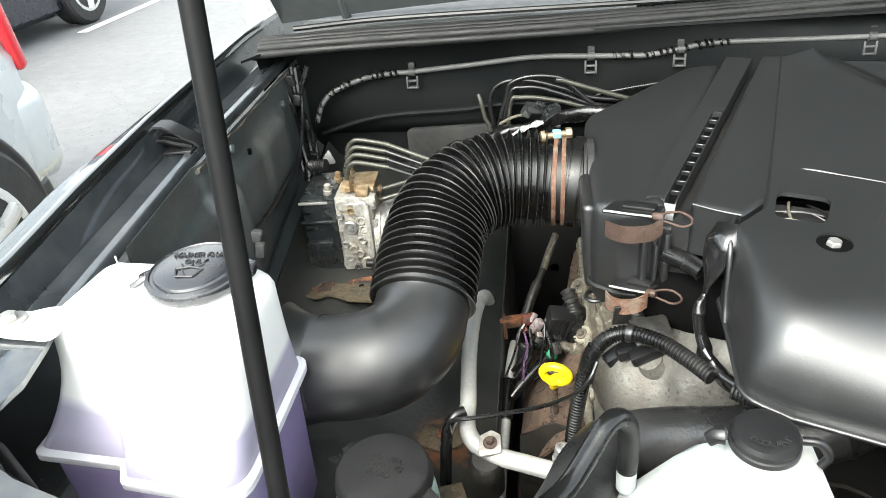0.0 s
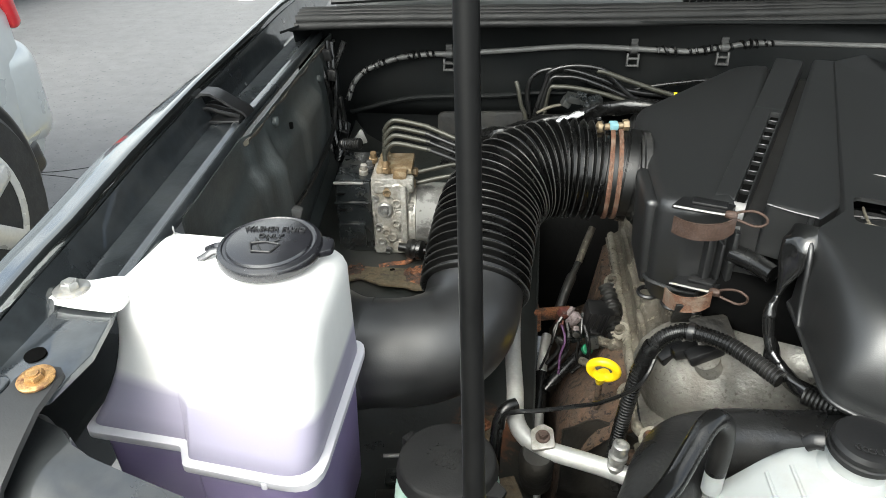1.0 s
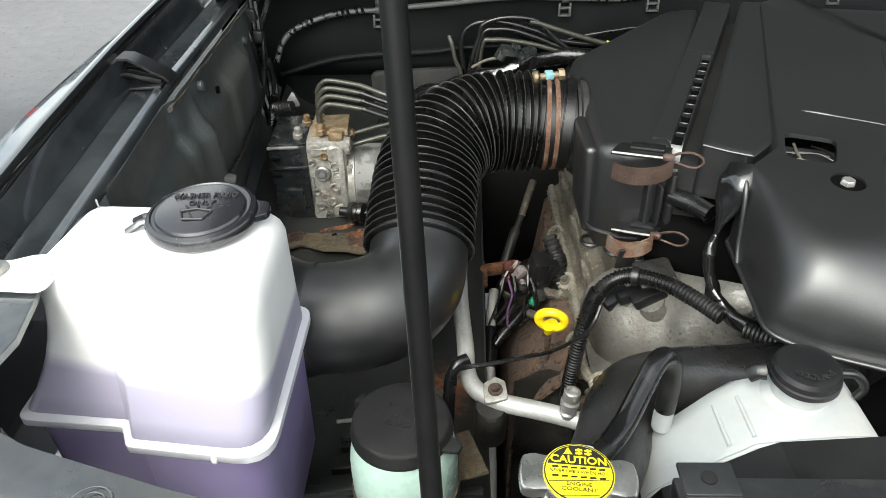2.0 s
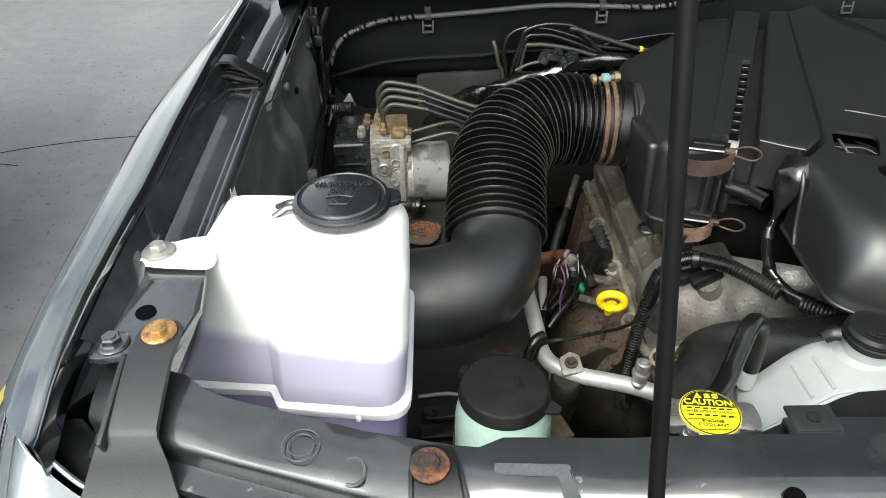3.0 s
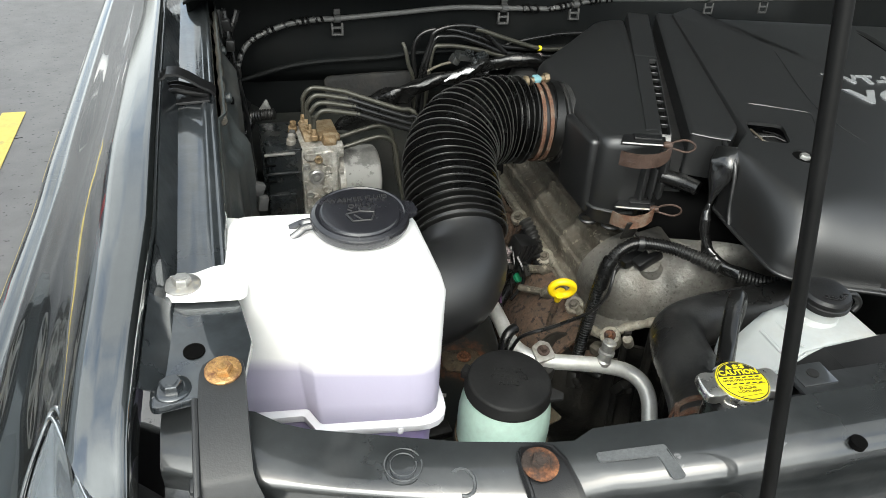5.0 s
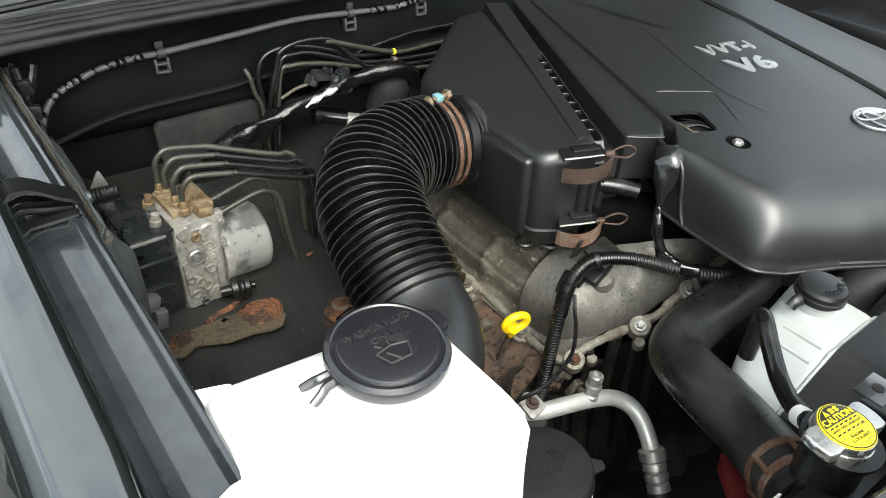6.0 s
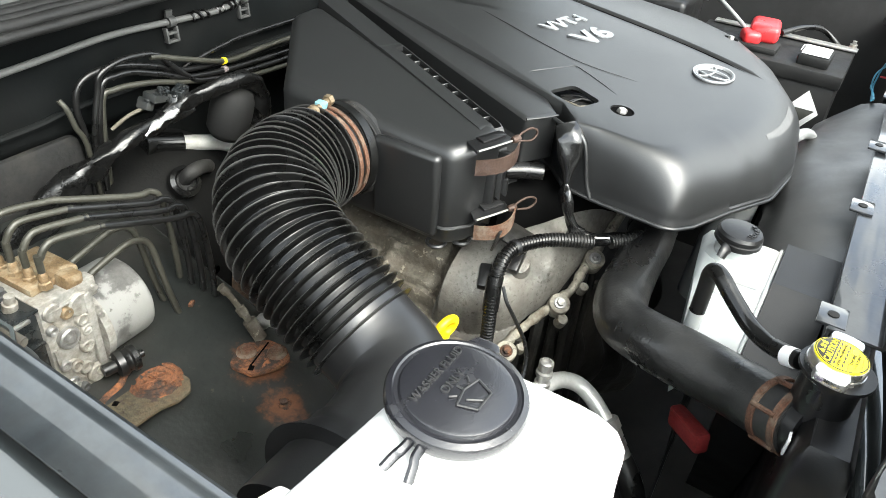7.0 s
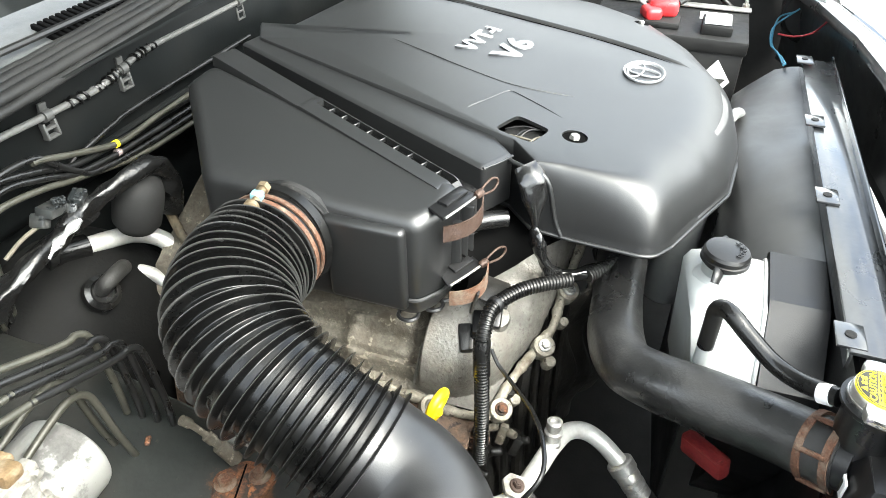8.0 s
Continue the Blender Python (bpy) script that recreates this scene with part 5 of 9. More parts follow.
    part("shell", bm, "cover_plastic", c, smooth=50)

    def top(x, y, h=0.0):
        hit = tree.ray_cast(V(x, y, 1.4), V(0, 0, -1))[0]
        z = hit.z if hit and hit.z > cover_z(x, y) - 0.06 else cover_z(x, y)
        return V(x, y, z + h)
    bm = B()
    tube(bm, [V(*inward(p, -0.0008), low(p) + 0.001) for p in P] + [V(*inward(P[0], -0.0008), low(P[0]) + 0.001)], 0.0022, 10, 1)
    part("rim", bm, "cover_plastic", c)
    bm = B()
    tube(bm, [(0.1720, 0.576, 1.1375), (0.1655, 0.560, 1.1365), (0.1615, 0.542, 1.1350), (0.1600, 0.533, 1.128), (0.1597, 0.528, 1.115), (0.1592, 0.521, 1.085), (0.1588, 0.514, 1.069)], 0.0024, 10, 6)
    part("corner_flange", bm, "cover_plastic", c)
    # long groove beside the battery, with a lifted lip; faint crease; corner ridge round the window
    groove = [(0.600, 0.925), (0.583, 0.849), (0.554, 0.700), (0.529, 0.557), (0.502, 0.469), (0.480, 0.412)]
    ends = lambda r, length: (lambda q: max(0.0002, r * min(1, q / 0.03, (length - q) / 0.03)))
    bm = B()
    tube(bm, [top(x, y, -0.0002) for x, y in groove], ends(0.0012, 0.532), 10, 6, flat=0.5)
    part("groove", bm, "void", c)
    bm = B()
    tube(bm, [top(x + 0.007, y, -0.0006) for x, y in groove], ends(0.0052, 0.532), 12, 6, flat=0.5)
    part("groove_lip", bm, "cover_plastic", c, smooth=80)
    bm = B()
    tube(bm, [top(x, y, -0.0003) for x, y in ((0.42, 0.90), (0.37, 0.76), (0.335, 0.66), (0.322, 0.60), (0.330, 0.52))], ends(0.0013, 0.39), 8, 6, flat=0.6)
    part("crease", bm, "cover_plastic", c)
    bm = B()
    tube(bm, [top(x, y, -0.0002) for x, y in ((0.216, 0.650), (0.245, 0.640), (0.275, 0.6265), (0.3010, 0.6145), (0.3055, 0.6090), (0.3030, 0.6010), (0.286, 0.570), (0.262, 0.531))], ends(0.0011, 0.185), 8, 4, flat=0.6)
    part("corner_ridge", bm, "cover_plastic", c)

    def pale_band(u, v):
        """A pale band laid on the nose, a hair over the shell."""
        q = Vector((0.470, 0.370)).lerp(Vector((0.350, 0.380)), u) + Vector((0.005, 0.0105)) * v * (1 - 0.6 * u) + Vector((0, -0.006)) * math.sin(math.pi * u)
        return top(q.x, q.y, 0.0004)
    bm = B()
    sheet(bm, pale_band, steps(0, 1, 24), steps(0, 1, 3), 0.0004)
    part("nose_band", bm, "pale_band", c, "pale band along the edge")
    # what shows through the window
    bm = B()
    floor_at = [(0.2085, 0.6065), (0.1940, 0.5570), (0.2390, 0.5430), (0.2565, 0.5900)]
    skin(bm, [[V(*p, 1.131) for p in rounded(floor_at, 0.004)], [V(*p, 1.134) for p in rounded(floor_at, 0.004)]])
    hole = part("well_floor", bm, "matte_black", c)
    for k, (p, q, s) in enumerate((((0.202, 0.585), (0.246, 0.572), 0.006), ((0.222, 0.600), (0.214, 0.552), 0.010), ((0.236, 0.596), (0.243, 0.558), 0.008), ((0.204, 0.566), (0.226, 0.556), 0.012), ((0.212, 0.578), (0.240, 0.562), 0.014))):
        bm = B()
        mid_p = ((p[0] + q[0]) / 2 + 0.003 * (-1) ** k, (p[1] + q[1]) / 2)
        tube(bm, [V(*p, 1.1355 + s * 0.25), V(*mid_p, 1.1370 + s * 0.4), V(*q, 1.1355 + s * 0.3)], 0.0009 + 0.0004 * (k % 2), 6, 6)
        part("inner_wire", bm, "wire_dull" if k % 2 else "black_pipe", hole)
    for x, y, r in wells:
        z = cover_z(x, y)
        bm = B()
        lathe(bm, [(r, -0.002), (r, -0.0075), (r * 0.9, -0.009), (0.001, -0.009)], V(x, y, z), (0, -0.085, 1), 30)
        cup = part("bolt_cup", bm, "void", c)
        bm = B()
        lathe(bm, [(r * 0.62, -0.0085), (r * 0.62, -0.0065), (r * 0.44, -0.006)], V(x, y, z), (0, -0.085, 1), 20)
        lathe(bm, [(r * 0.44, -0.0065), (r * 0.44, 0.0005), (r * 0.34, 0.0022)], V(x, y, z), (0, -0.085, 1), 6)
        part("bolt", bm, "zinc", cup, "zinc plated bolt")
    right, up = (0.99, -0.13, -0.02), (0.13, 0.99, 0.085)
    writing("lettering", "VVT-i", 0.033, frame_at(top(0.4385, 0.686, 0.0006), right, up), "silver_text", c, 0.0010, 1.20, 0.0011)
    writing("lettering", "V6", 0.047, frame_at(top(0.428, 0.637, 0.0006), right, up), "silver_text", c, 0.0010, 1.38, 0.0017)
    bm = B()
    m = frame_at(top(0.440, 0.475, 0.0006), right, up)
    for rx, ry, ox, oy, w in ((0.033, 0.0235, 0, 0, 0.0030), (0.0115, 0.0205, 0, 0.001, 0.0022), (0.0235, 0.0085, 0, 0.0105, 0.0022)):
        tube(bm, [m @ V(ox + rx * math.cos(t), oy + ry * math.sin(t), 0) for t in steps(0, 2 * math.pi, 40)], w, 8, 1, flat=0.6)
    part("oval_badge", bm, "silver_text", c, "silver oval badge")


engine_cover()

M["shroud_plastic"] = mat("shroud_plastic", (0.018, 0.018, 0.018), 0.36, var=0.2, scale=8, bump=0.08, fine=800, spec=1.0, dirt=(0.04, 0.04, 0.038), dirt_at=0.55, dirt_scale=6, soft=0.3)
M["rail_grey"] = mat("rail_grey", (0.035, 0.037, 0.039), 0.34, 0.3, var=0.25, scale=14, bump=0.05, coat=1.7, dirt=(0.05, 0.046, 0.04), dirt_at=0.66, dirt_scale=16)
# ---- engine ----
def engine():
    e = thing("engine", (0.25, 0.72, 0.54), "dirty cast aluminium engine with a ribbed valve cover", "engine")
    u, n = V(0.88, 0, 0.475), V(-0.475, 0, 0.88)
    O = V(0.062, 0.56, 0.895)
    at = lambda a, y, h: O + u * a + V(0, y, 0) + n * h
    soft = lambda a, b, x: (lambda t: t * t * (3 - 2 * t))(min(1, max(0, (x - a) / (b - a))))
    bm = B()

    def cover(y, a):
        h = 0.002 + 0.017 * soft(0.010, 0.020, a) + 0.010 * soft(0.024, 0.032, a) + 0.015 * soft(0.045, 0.060, a)
        h += 0.004 * math.exp(-((a - 0.022) / 0.003) ** 2)
        for c in (0.155, 0.255, 0.355):
            h += 0.010 * math.exp(-((y - c) / 0.010) ** 2) * soft(0.004, 0.02, a) * (1 - soft(0.05, 0.065, a))
        h -= 0.006 * math.exp(-((y - 0.088) / 0.006) ** 2) * soft(0.012, 0.03, a)
        h += 0.0010 * math.sin(y * 95 + a * 140) * soft(0.0, 0.02, a)
        return at(a, y, h)
    sheet(bm, cover, steps(0.066, 0.42, 90), steps(-0.010, 0.075, 40) + steps(0.085, 0.25, 8), 0.003)
    part("valve_cover", bm, "dirty_cast", e, "dusty ribbed aluminium valve cover", smooth=60)
    front = [(-0.012, 0.006), (0.006, -0.006), (0.034, -0.013), (0.060, -0.020), (0.085, -0.032), (0.10, -0.038), (0.146, -0.045), (0.26, -0.06)]
    bm = B()

    def bulge(a, v):
        """The rounded front end of the valve cover."""
        yf = along(front, a)
        y = yf + (0.078 - yf) * v
        dl, df = min(1, max(0, (a - 0.004) / 0.055)), min(1, max(0, (y - yf) / 0.060))
        d = max(0, 1 - math.sqrt((1 - dl) ** 2 + (1 - df) ** 2))
        h = 0.066 * (1 - (1 - d) ** 2.3) ** (1 / 2.3)
        h *= 1 - 0.55 * soft(0.066, 0.076, y)
        h += 0.0016 * math.sin(a * 70 + y * 50) * d
        h -= 0.012 * math.exp(-(((a - 0.086) / 0.022) ** 2 + ((y + 0.016) / 0.014) ** 2))
        return at(a, y, h + 0.001)
    sheet(bm, bulge, steps(-0.002, 0.10, 50) + steps(0.105, 0.25, 20), steps(0, 0.3, 22) + steps(0.32, 0.82, 20) + steps(0.84, 1.0, 14), 0.003)
    part("front_bulge", bm, "cast", e, "cast aluminium bulge with grey bloom", smooth=70)
    rail = [(0.25, -0.062), (0.146, -0.052), (0.112, -0.051), (0.092, -0.044), (0.060, -0.030), (0.034, -0.020), (0.010, -0.013), (-0.005, -0.003), (-0.009, 0.034), (-0.004, 0.079), (-0.002, 0.14), (-0.002, 0.25), (-0.002, 0.42)]
    bm = B()
    tube(bm, [at(a, y, 0.002) for a, y in rail], lambda s: 0.0056 + 0.0007 * math.sin(s * 170) + 0.0005 * math.sin(s * 420), 12, 10, flat=0.9)
    part("seam_rail", bm, "pale_cast", e, "pale seam of cast aluminium with flaking sealant")
    out = (n + V(0, -0.35, 0)).normalized()
    for a, y, m, label in ((0.006, -0.018, "rust", "rusty bolt"), (0.085, -0.045, "zinc", ""), (0.155, -0.056, "zinc", ""), (-0.010, 0.055, "dirty_cast", ""), (-0.008, 0.165, "dirty_cast", ""), (-0.008, 0.275, "dirty_cast", "")):
        p = at(a, y, 0.0)
        bm = B()
        lathe(bm, [(0.0125, -0.012), (0.0125, 0.006), (0.0115, 0.0075)], p, out, 28)
        boss = part("bolt_boss", bm, "pale_cast", e)
        bm = B()
        hexbolt(bm, p + out * 0.0073, out, 0.0048, 0.0072, 0.005)
        part("bolt", bm, m, boss, label)
    for a, y, r in ((0.072, -0.056, 0.007), (0.022, -0.030, 0.0065), (0.120, -0.060, 0.006)):
        bm = B()
        lathe(bm, [(r, -0.014), (r, 0.0), (r * 0.8, 0.0025)], at(a, y, -0.004), out, 20)
        part("casting_lug", bm, "pale_cast", e)
    c = at(0.086, 0.004, 0.050)
    bm = B()
    lathe(bm, [(0.016, -0.03), (0.015, 0.006), (0.0125, 0.009), (0.0125, 0.013)], c, n + V(0, -0.25, 0), 28)
    coil = part("coil_boss", bm, "cast", e)
    bm = B()
    box(bm, c + n * 0.018, (0.034, 0.017, 0.012), (0, -26, 8), bevel=0.003)
    box(bm, c + n * 0.012 + V(-0.016, 0.012, -0.002), (0.030, 0.014, 0.012), (0, -12, 14), bevel=0.003)
    box(bm, c + n * 0.004 + V(-0.030, 0.022, -0.010), (0.030, 0.016, 0.018), (0, -26, 24), bevel=0.003)
    part("coil_connector", bm, "black_plastic", coil, "black connector block")
    bm = B()

    def block(y, k):
        x, z = [(0.056, 0.890), (0.045, 0.884), (0.030, 0.874), (0.012, 0.864), (-0.006, 0.846), (-0.018, 0.82), (-0.022, 0.76), (-0.02, 0.56)][k]
        return (x + 0.004 * math.sin(y * 40 + k), y, z - 0.035 * max(0, (y - 0.66) / 0.1) ** 1 * (k > 1) + 0.003 * math.sin(y * 63 + k * 2))
    sheet(bm, block, steps(0.565, 0.95, 40), range(8), 0.004)
    part("heat_shield", bm, "rusty_block", e, "rust-brown speckled heat shield", smooth=60)
    bm = B()

    def face(x, z):
        return (x, 0.572 - 0.22 * max(0, x - 0.05) + 0.012 * math.sin(z * 37 + x * 30) + 0.006 * math.sin(x * 90), z)
    sheet(bm, face, steps(-0.02, 0.5, 40), steps(0.55, 0.86, 16) + [0.875], 0.004)
    part("front_face", bm, "greasy_black", e, "oily black timing cover", smooth=60)
    bm = B()
    for k in range(5):
        x = 0.085 + 0.032 * k
        tube(bm, [(x, 0.545 - 0.25 * (x - 0.05), 0.91 + 0.42 * (x - 0.085)), (x + 0.004, 0.547 - 0.25 * (x - 0.05), 0.84), (x + 0.012, 0.545 - 0.25 * (x - 0.05), 0.70)], 0.005 + 0.002 * (k % 2), 8, 5)
    part("face_rib", bm, "greasy_black", e)
    bm = B()
    box(bm, (0.45, 0.76, 0.76), (0.50, 0.40, 0.42), bevel=0.03, seg=3)
    part("block", bm, "matte_black", e)
    bm = B()
    sheet(bm, lambda t, y: (0.10 + 0.10 * t, y, 0.89 + 0.06 * t), steps(0, 1, 3), steps(0.56, 0.98, 5), 0.004)
    part("head", bm, "greasy_black", e)
    # brackets and stubs below the seam, beside the dipstick
    rng = random.Random(21)
    for x, y, z, m in ((0.066, 0.560, 0.862, "dirty_cast"), (0.060, 0.552, 0.832, "greasy_black"), (0.078, 0.540, 0.850, "dirty_cast"), (0.045, 0.578, 0.858, "rust"), (0.058, 0.566, 0.846, "rusty_block"), (0.092, 0.528, 0.822, "greasy_black"), (0.040, 0.560, 0.815, "greasy_black")):
        bm = B()
        box(bm, (x, y, z), (rng.uniform(0.014, 0.026), rng.uniform(0.010, 0.020), rng.uniform(0.010, 0.024)), (rng.uniform(-30, 30), rng.uniform(-30, 30), rng.uniform(-40, 40)), bevel=0.003)
        lathe(bm, [(0.005, 0), (0.005, 0.010), (0.0036, 0.012)], (x, y - 0.006, z + 0.004), (rng.uniform(-0.5, 0.5), -1, rng.uniform(0, 0.8)), 10)
        part("bracket", bm, m, e)
    for i, (p, q, r) in enumerate((((0.006, 0.690, 0.872), (0.030, 0.655, 0.886), 0.005), ((0.020, 0.735, 0.872), (0.046, 0.70, 0.890), 0.006))):
        bm = B()
        rod(bm, p, q, r, 8)
        box(bm, q, (0.016, 0.012, 0.014), (20, 30, 10 * i), bevel=0.003)
        part("casting_lug", bm, "dirty_cast", e)


M["pale_cast"] = mat("pale_cast", (0.27, 0.25, 0.205), 0.6, 0.35, var=0.35, scale=30, bump=0.6, fine=240, dirt=(0.12, 0.095, 0.065), dirt_at=0.54, dirt_scale=45, soft=0.15, speck=(0.05, 0.04, 0.03), speck_at=0.62, speck_scale=140)
M["greasy_black"] = mat("greasy_black", (0.010, 0.0095, 0.0085), 0.45, 0.0, var=0.5, scale=18, bump=0.6, fine=120, dirt=(0.028, 0.024, 0.018), dirt_at=0.56, dirt_scale=20, soft=0.2)
M["rusty_block"] = mat("rusty_block", (0.105, 0.066, 0.044), 0.85, 0.1, var=0.5, scale=30, bump=1.0, fine=180, dirt=(0.065, 0.045, 0.033), dirt_at=0.5, dirt_scale=55, soft=0.12, speck=(0.018, 0.013, 0.011), speck_at=0.57, speck_scale=130)
engine()


def dipstick():
    d = thing("oil_dipstick", (0.026, 0.60, 0.88), "bright yellow oil dipstick ring handle", "dipstick")
    c = V(0.0185, 0.595, 0.938)
    ax = V(-0.20, -0.95, -0.20).normalized()
    side = V(1, -0.25, -0.12)
    side = (side - ax * side.dot(ax)).normalized()
    upv = ax.cross(side)
    if upv.z < 0:
        upv = -upv
    bm = B()
    ring = [c + side * 0.0138 * math.cos(t) + upv * (0.0125 * math.sin(t) + 0.002) for t in steps(0, 2 * math.pi, 32)]
    tube(bm, ring, 0.0047, 12, 1, caps=False)
    tube(bm, [c - upv * 0.006, c - upv * 0.012, c - upv * 0.019], lambda s: 0.0098 - 0.32 * s, 14, 4, flat=0.7)
    part("handle", bm, "yellow", d)
    bm = B()
    tube(bm, [c - upv * 0.016, c - upv * 0.04 + V(0.002, 0.002, 0), c - upv * 0.08 + V(0.006, 0.004, 0)], 0.0034, 10)
    part("tube", bm, "rusty_block", d, "rusty dipstick tube")


dipstick()


def ribbed(bm, pts, r, pitch, amp, seg=18):
    tube(bm, pts, lambda s: r - amp + amp * (1 if (s / pitch) % 1 < 0.55 else 0), seg, 12, step=pitch / 4)


def wrapped(bm, pts, widths, depths, turns, ph, fold=0.2):
    """A flat, crumpled tape wrap along a line: half width, half depth and twist go by the way run."""
    line = resample(curve([V(*p) for p in pts], 10), 0.0016)[0]
    rings = []
    for k, p in enumerate(line):
        q = k * 0.0016
        ahead = (line[min(k + 1, len(line) - 1)] - line[max(0, k - 1)]).normalized()
        a1 = ahead.cross(V(0.6, 0.8, 0.1)).normalized()
        b1 = ahead.cross(a1)
        half, deep, turn = along(widths, q), along(depths, q), along(turns, q)
        ring = []
        for i in range(20):
            t = 2 * math.pi * i / 20
            crease = 1 + fold * math.sin(q * 120 + 2 * t + ph) * math.sin(q * 47 + t + ph) + fold * 0.35 * math.sin(3 * t + q * 210 + ph) + fold * 0.6 * math.sin(q * 75 + ph - t)
            u, v = half * math.cos(t) * (1 + fold * 0.25 * math.sin(q * 110 + ph + 2 * t)), deep * math.sin(t) * crease
            ring.append(p + a1 * (u * math.cos(turn) - v * math.sin(turn)) + b1 * (u * math.sin(turn) + v * math.cos(turn)))
        rings.append(ring)
    skin(bm, rings)


def harness():
    h = thing("wiring_conduit", (0.05, 0.55, 0.95), "black split corrugated wiring conduit over the engine front", "wiring loom")
    bm = B()
    ribbed(bm, [(0.034, 0.552, 0.85), (0.036, 0.553, 0.895), (0.042, 0.556, 0.945), (0.050, 0.560, 0.985), (0.064, 0.562, 1.011), (0.085, 0.560, 1.022), (0.112, 0.542, 1.026), (0.132, 0.52, 1.026), (0.15, 0.497, 1.024)], 0.0078, 0.0036, 0.0012)
    part("conduit", bm, "rubber", h, smooth=30)
    bm = B()
    tube(bm, [(0.047, 0.5585, 0.965), (0.052, 0.561, 0.99), (0.057, 0.5625, 1.002)], 0.0088, 14)
    part("taped_bend", bm, "tape", h)
    bm = B()
    lathe(bm, [(0.0088, -0.003), (0.0092, 0), (0.0088, 0.003)], (0.088, 0.559, 1.0225), (1, -0.4, 0.05), 18)
    part("cable_tie", bm, "black_plastic", h)
    bm = B()
    tube(bm, [(0.058, 0.553, 0.992), (0.051, 0.543, 0.980), (0.038, 0.527, 0.976), (0.006, 0.500, 0.982), (-0.024, 0.484, 0.988), (-0.053, 0.475, 0.989), (-0.070, 0.476, 0.985), (-0.080, 0.486, 0.970), (-0.082, 0.50, 0.94)], 0.0021, 8)
    part("branch_wire", bm, "black_pipe", h)
    bm = B()
    ribbed(bm, [(0.165, 0.482, 1.022), (0.20, 0.455, 1.025), (0.24, 0.445, 1.035), (0.30, 0.44, 1.045)], 0.0075, 0.0036, 0.0012)
    part("conduit", bm, "rubber", h, smooth=30)
    b = thing("taped_loom", (0.15, 0.53, 1.03), "wiring loom wrapped in glossy black tape beside the engine cover", "wiring loom")
    bm = B()
    wrapped(bm, [(0.163, 0.556, 1.140), (0.156, 0.546, 1.128), (0.150, 0.541, 1.103), (0.1455, 0.538, 1.082), (0.1425, 0.535, 1.070), (0.1435, 0.528, 1.050), (0.1475, 0.520, 1.034), (0.152, 0.514, 1.025), (0.163, 0.495, 1.021), (0.190, 0.462, 1.022)],
            [(0, 0.012), (0.016, 0.0155), (0.034, 0.0140), (0.052, 0.0055), (0.064, 0.0032), (0.071, 0.0085), (0.082, 0.0108), (0.100, 0.0060), (0.115, 0.0060), (0.124, 0.0110), (0.135, 0.0080), (0.20, 0.0080)],
            [(0, 0.0050), (0.020, 0.0075), (0.036, 0.0060), (0.064, 0.0026), (0.082, 0.0065), (0.10, 0.0045), (0.12, 0.0070), (0.135, 0.0065), (0.20, 0.0070)],
            [(0, 0.2), (0.05, 0.5), (0.07, 1.5), (0.10, 1.2), (0.13, 0.4), (0.20, 0.0)], 1.3)
    part("wrap", bm, "tape_gloss", b, smooth=50)
    bm = B()
    tube(bm, [(0.120, 0.618, 1.035), (0.150, 0.598, 1.034), (0.190, 0.572, 1.032), (0.240, 0.540, 1.032), (0.275, 0.520, 1.030)], 0.032, 22, 6)
    box(bm, (0.176, 0.606, 1.070), (0.050, 0.024, 0.080), (0, 0, 28), bevel=0.005)
    part("duct_stub", bm, "void", b, "dull black duct stub")
    bm = B()
    tube(bm, [(0.122, 0.600, 1.086), (0.138, 0.585, 1.085), (0.150, 0.568, 1.084)], 0.009, 16)
    part("breather_hose", bm, "rubber", b)
    bm = B()
    box(bm, (0.108, 0.565, 1.022), (0.036, 0.030, 0.003), (20, -5, 10), bevel=0.001)
    box(bm, (0.082, 0.578, 1.030), (0.018, 0.003, 0.026), (15, 0, 10), bevel=0.001)
    part("steel_bracket", bm, "greasy_black", b, "dark greasy steel bracket")


harness()


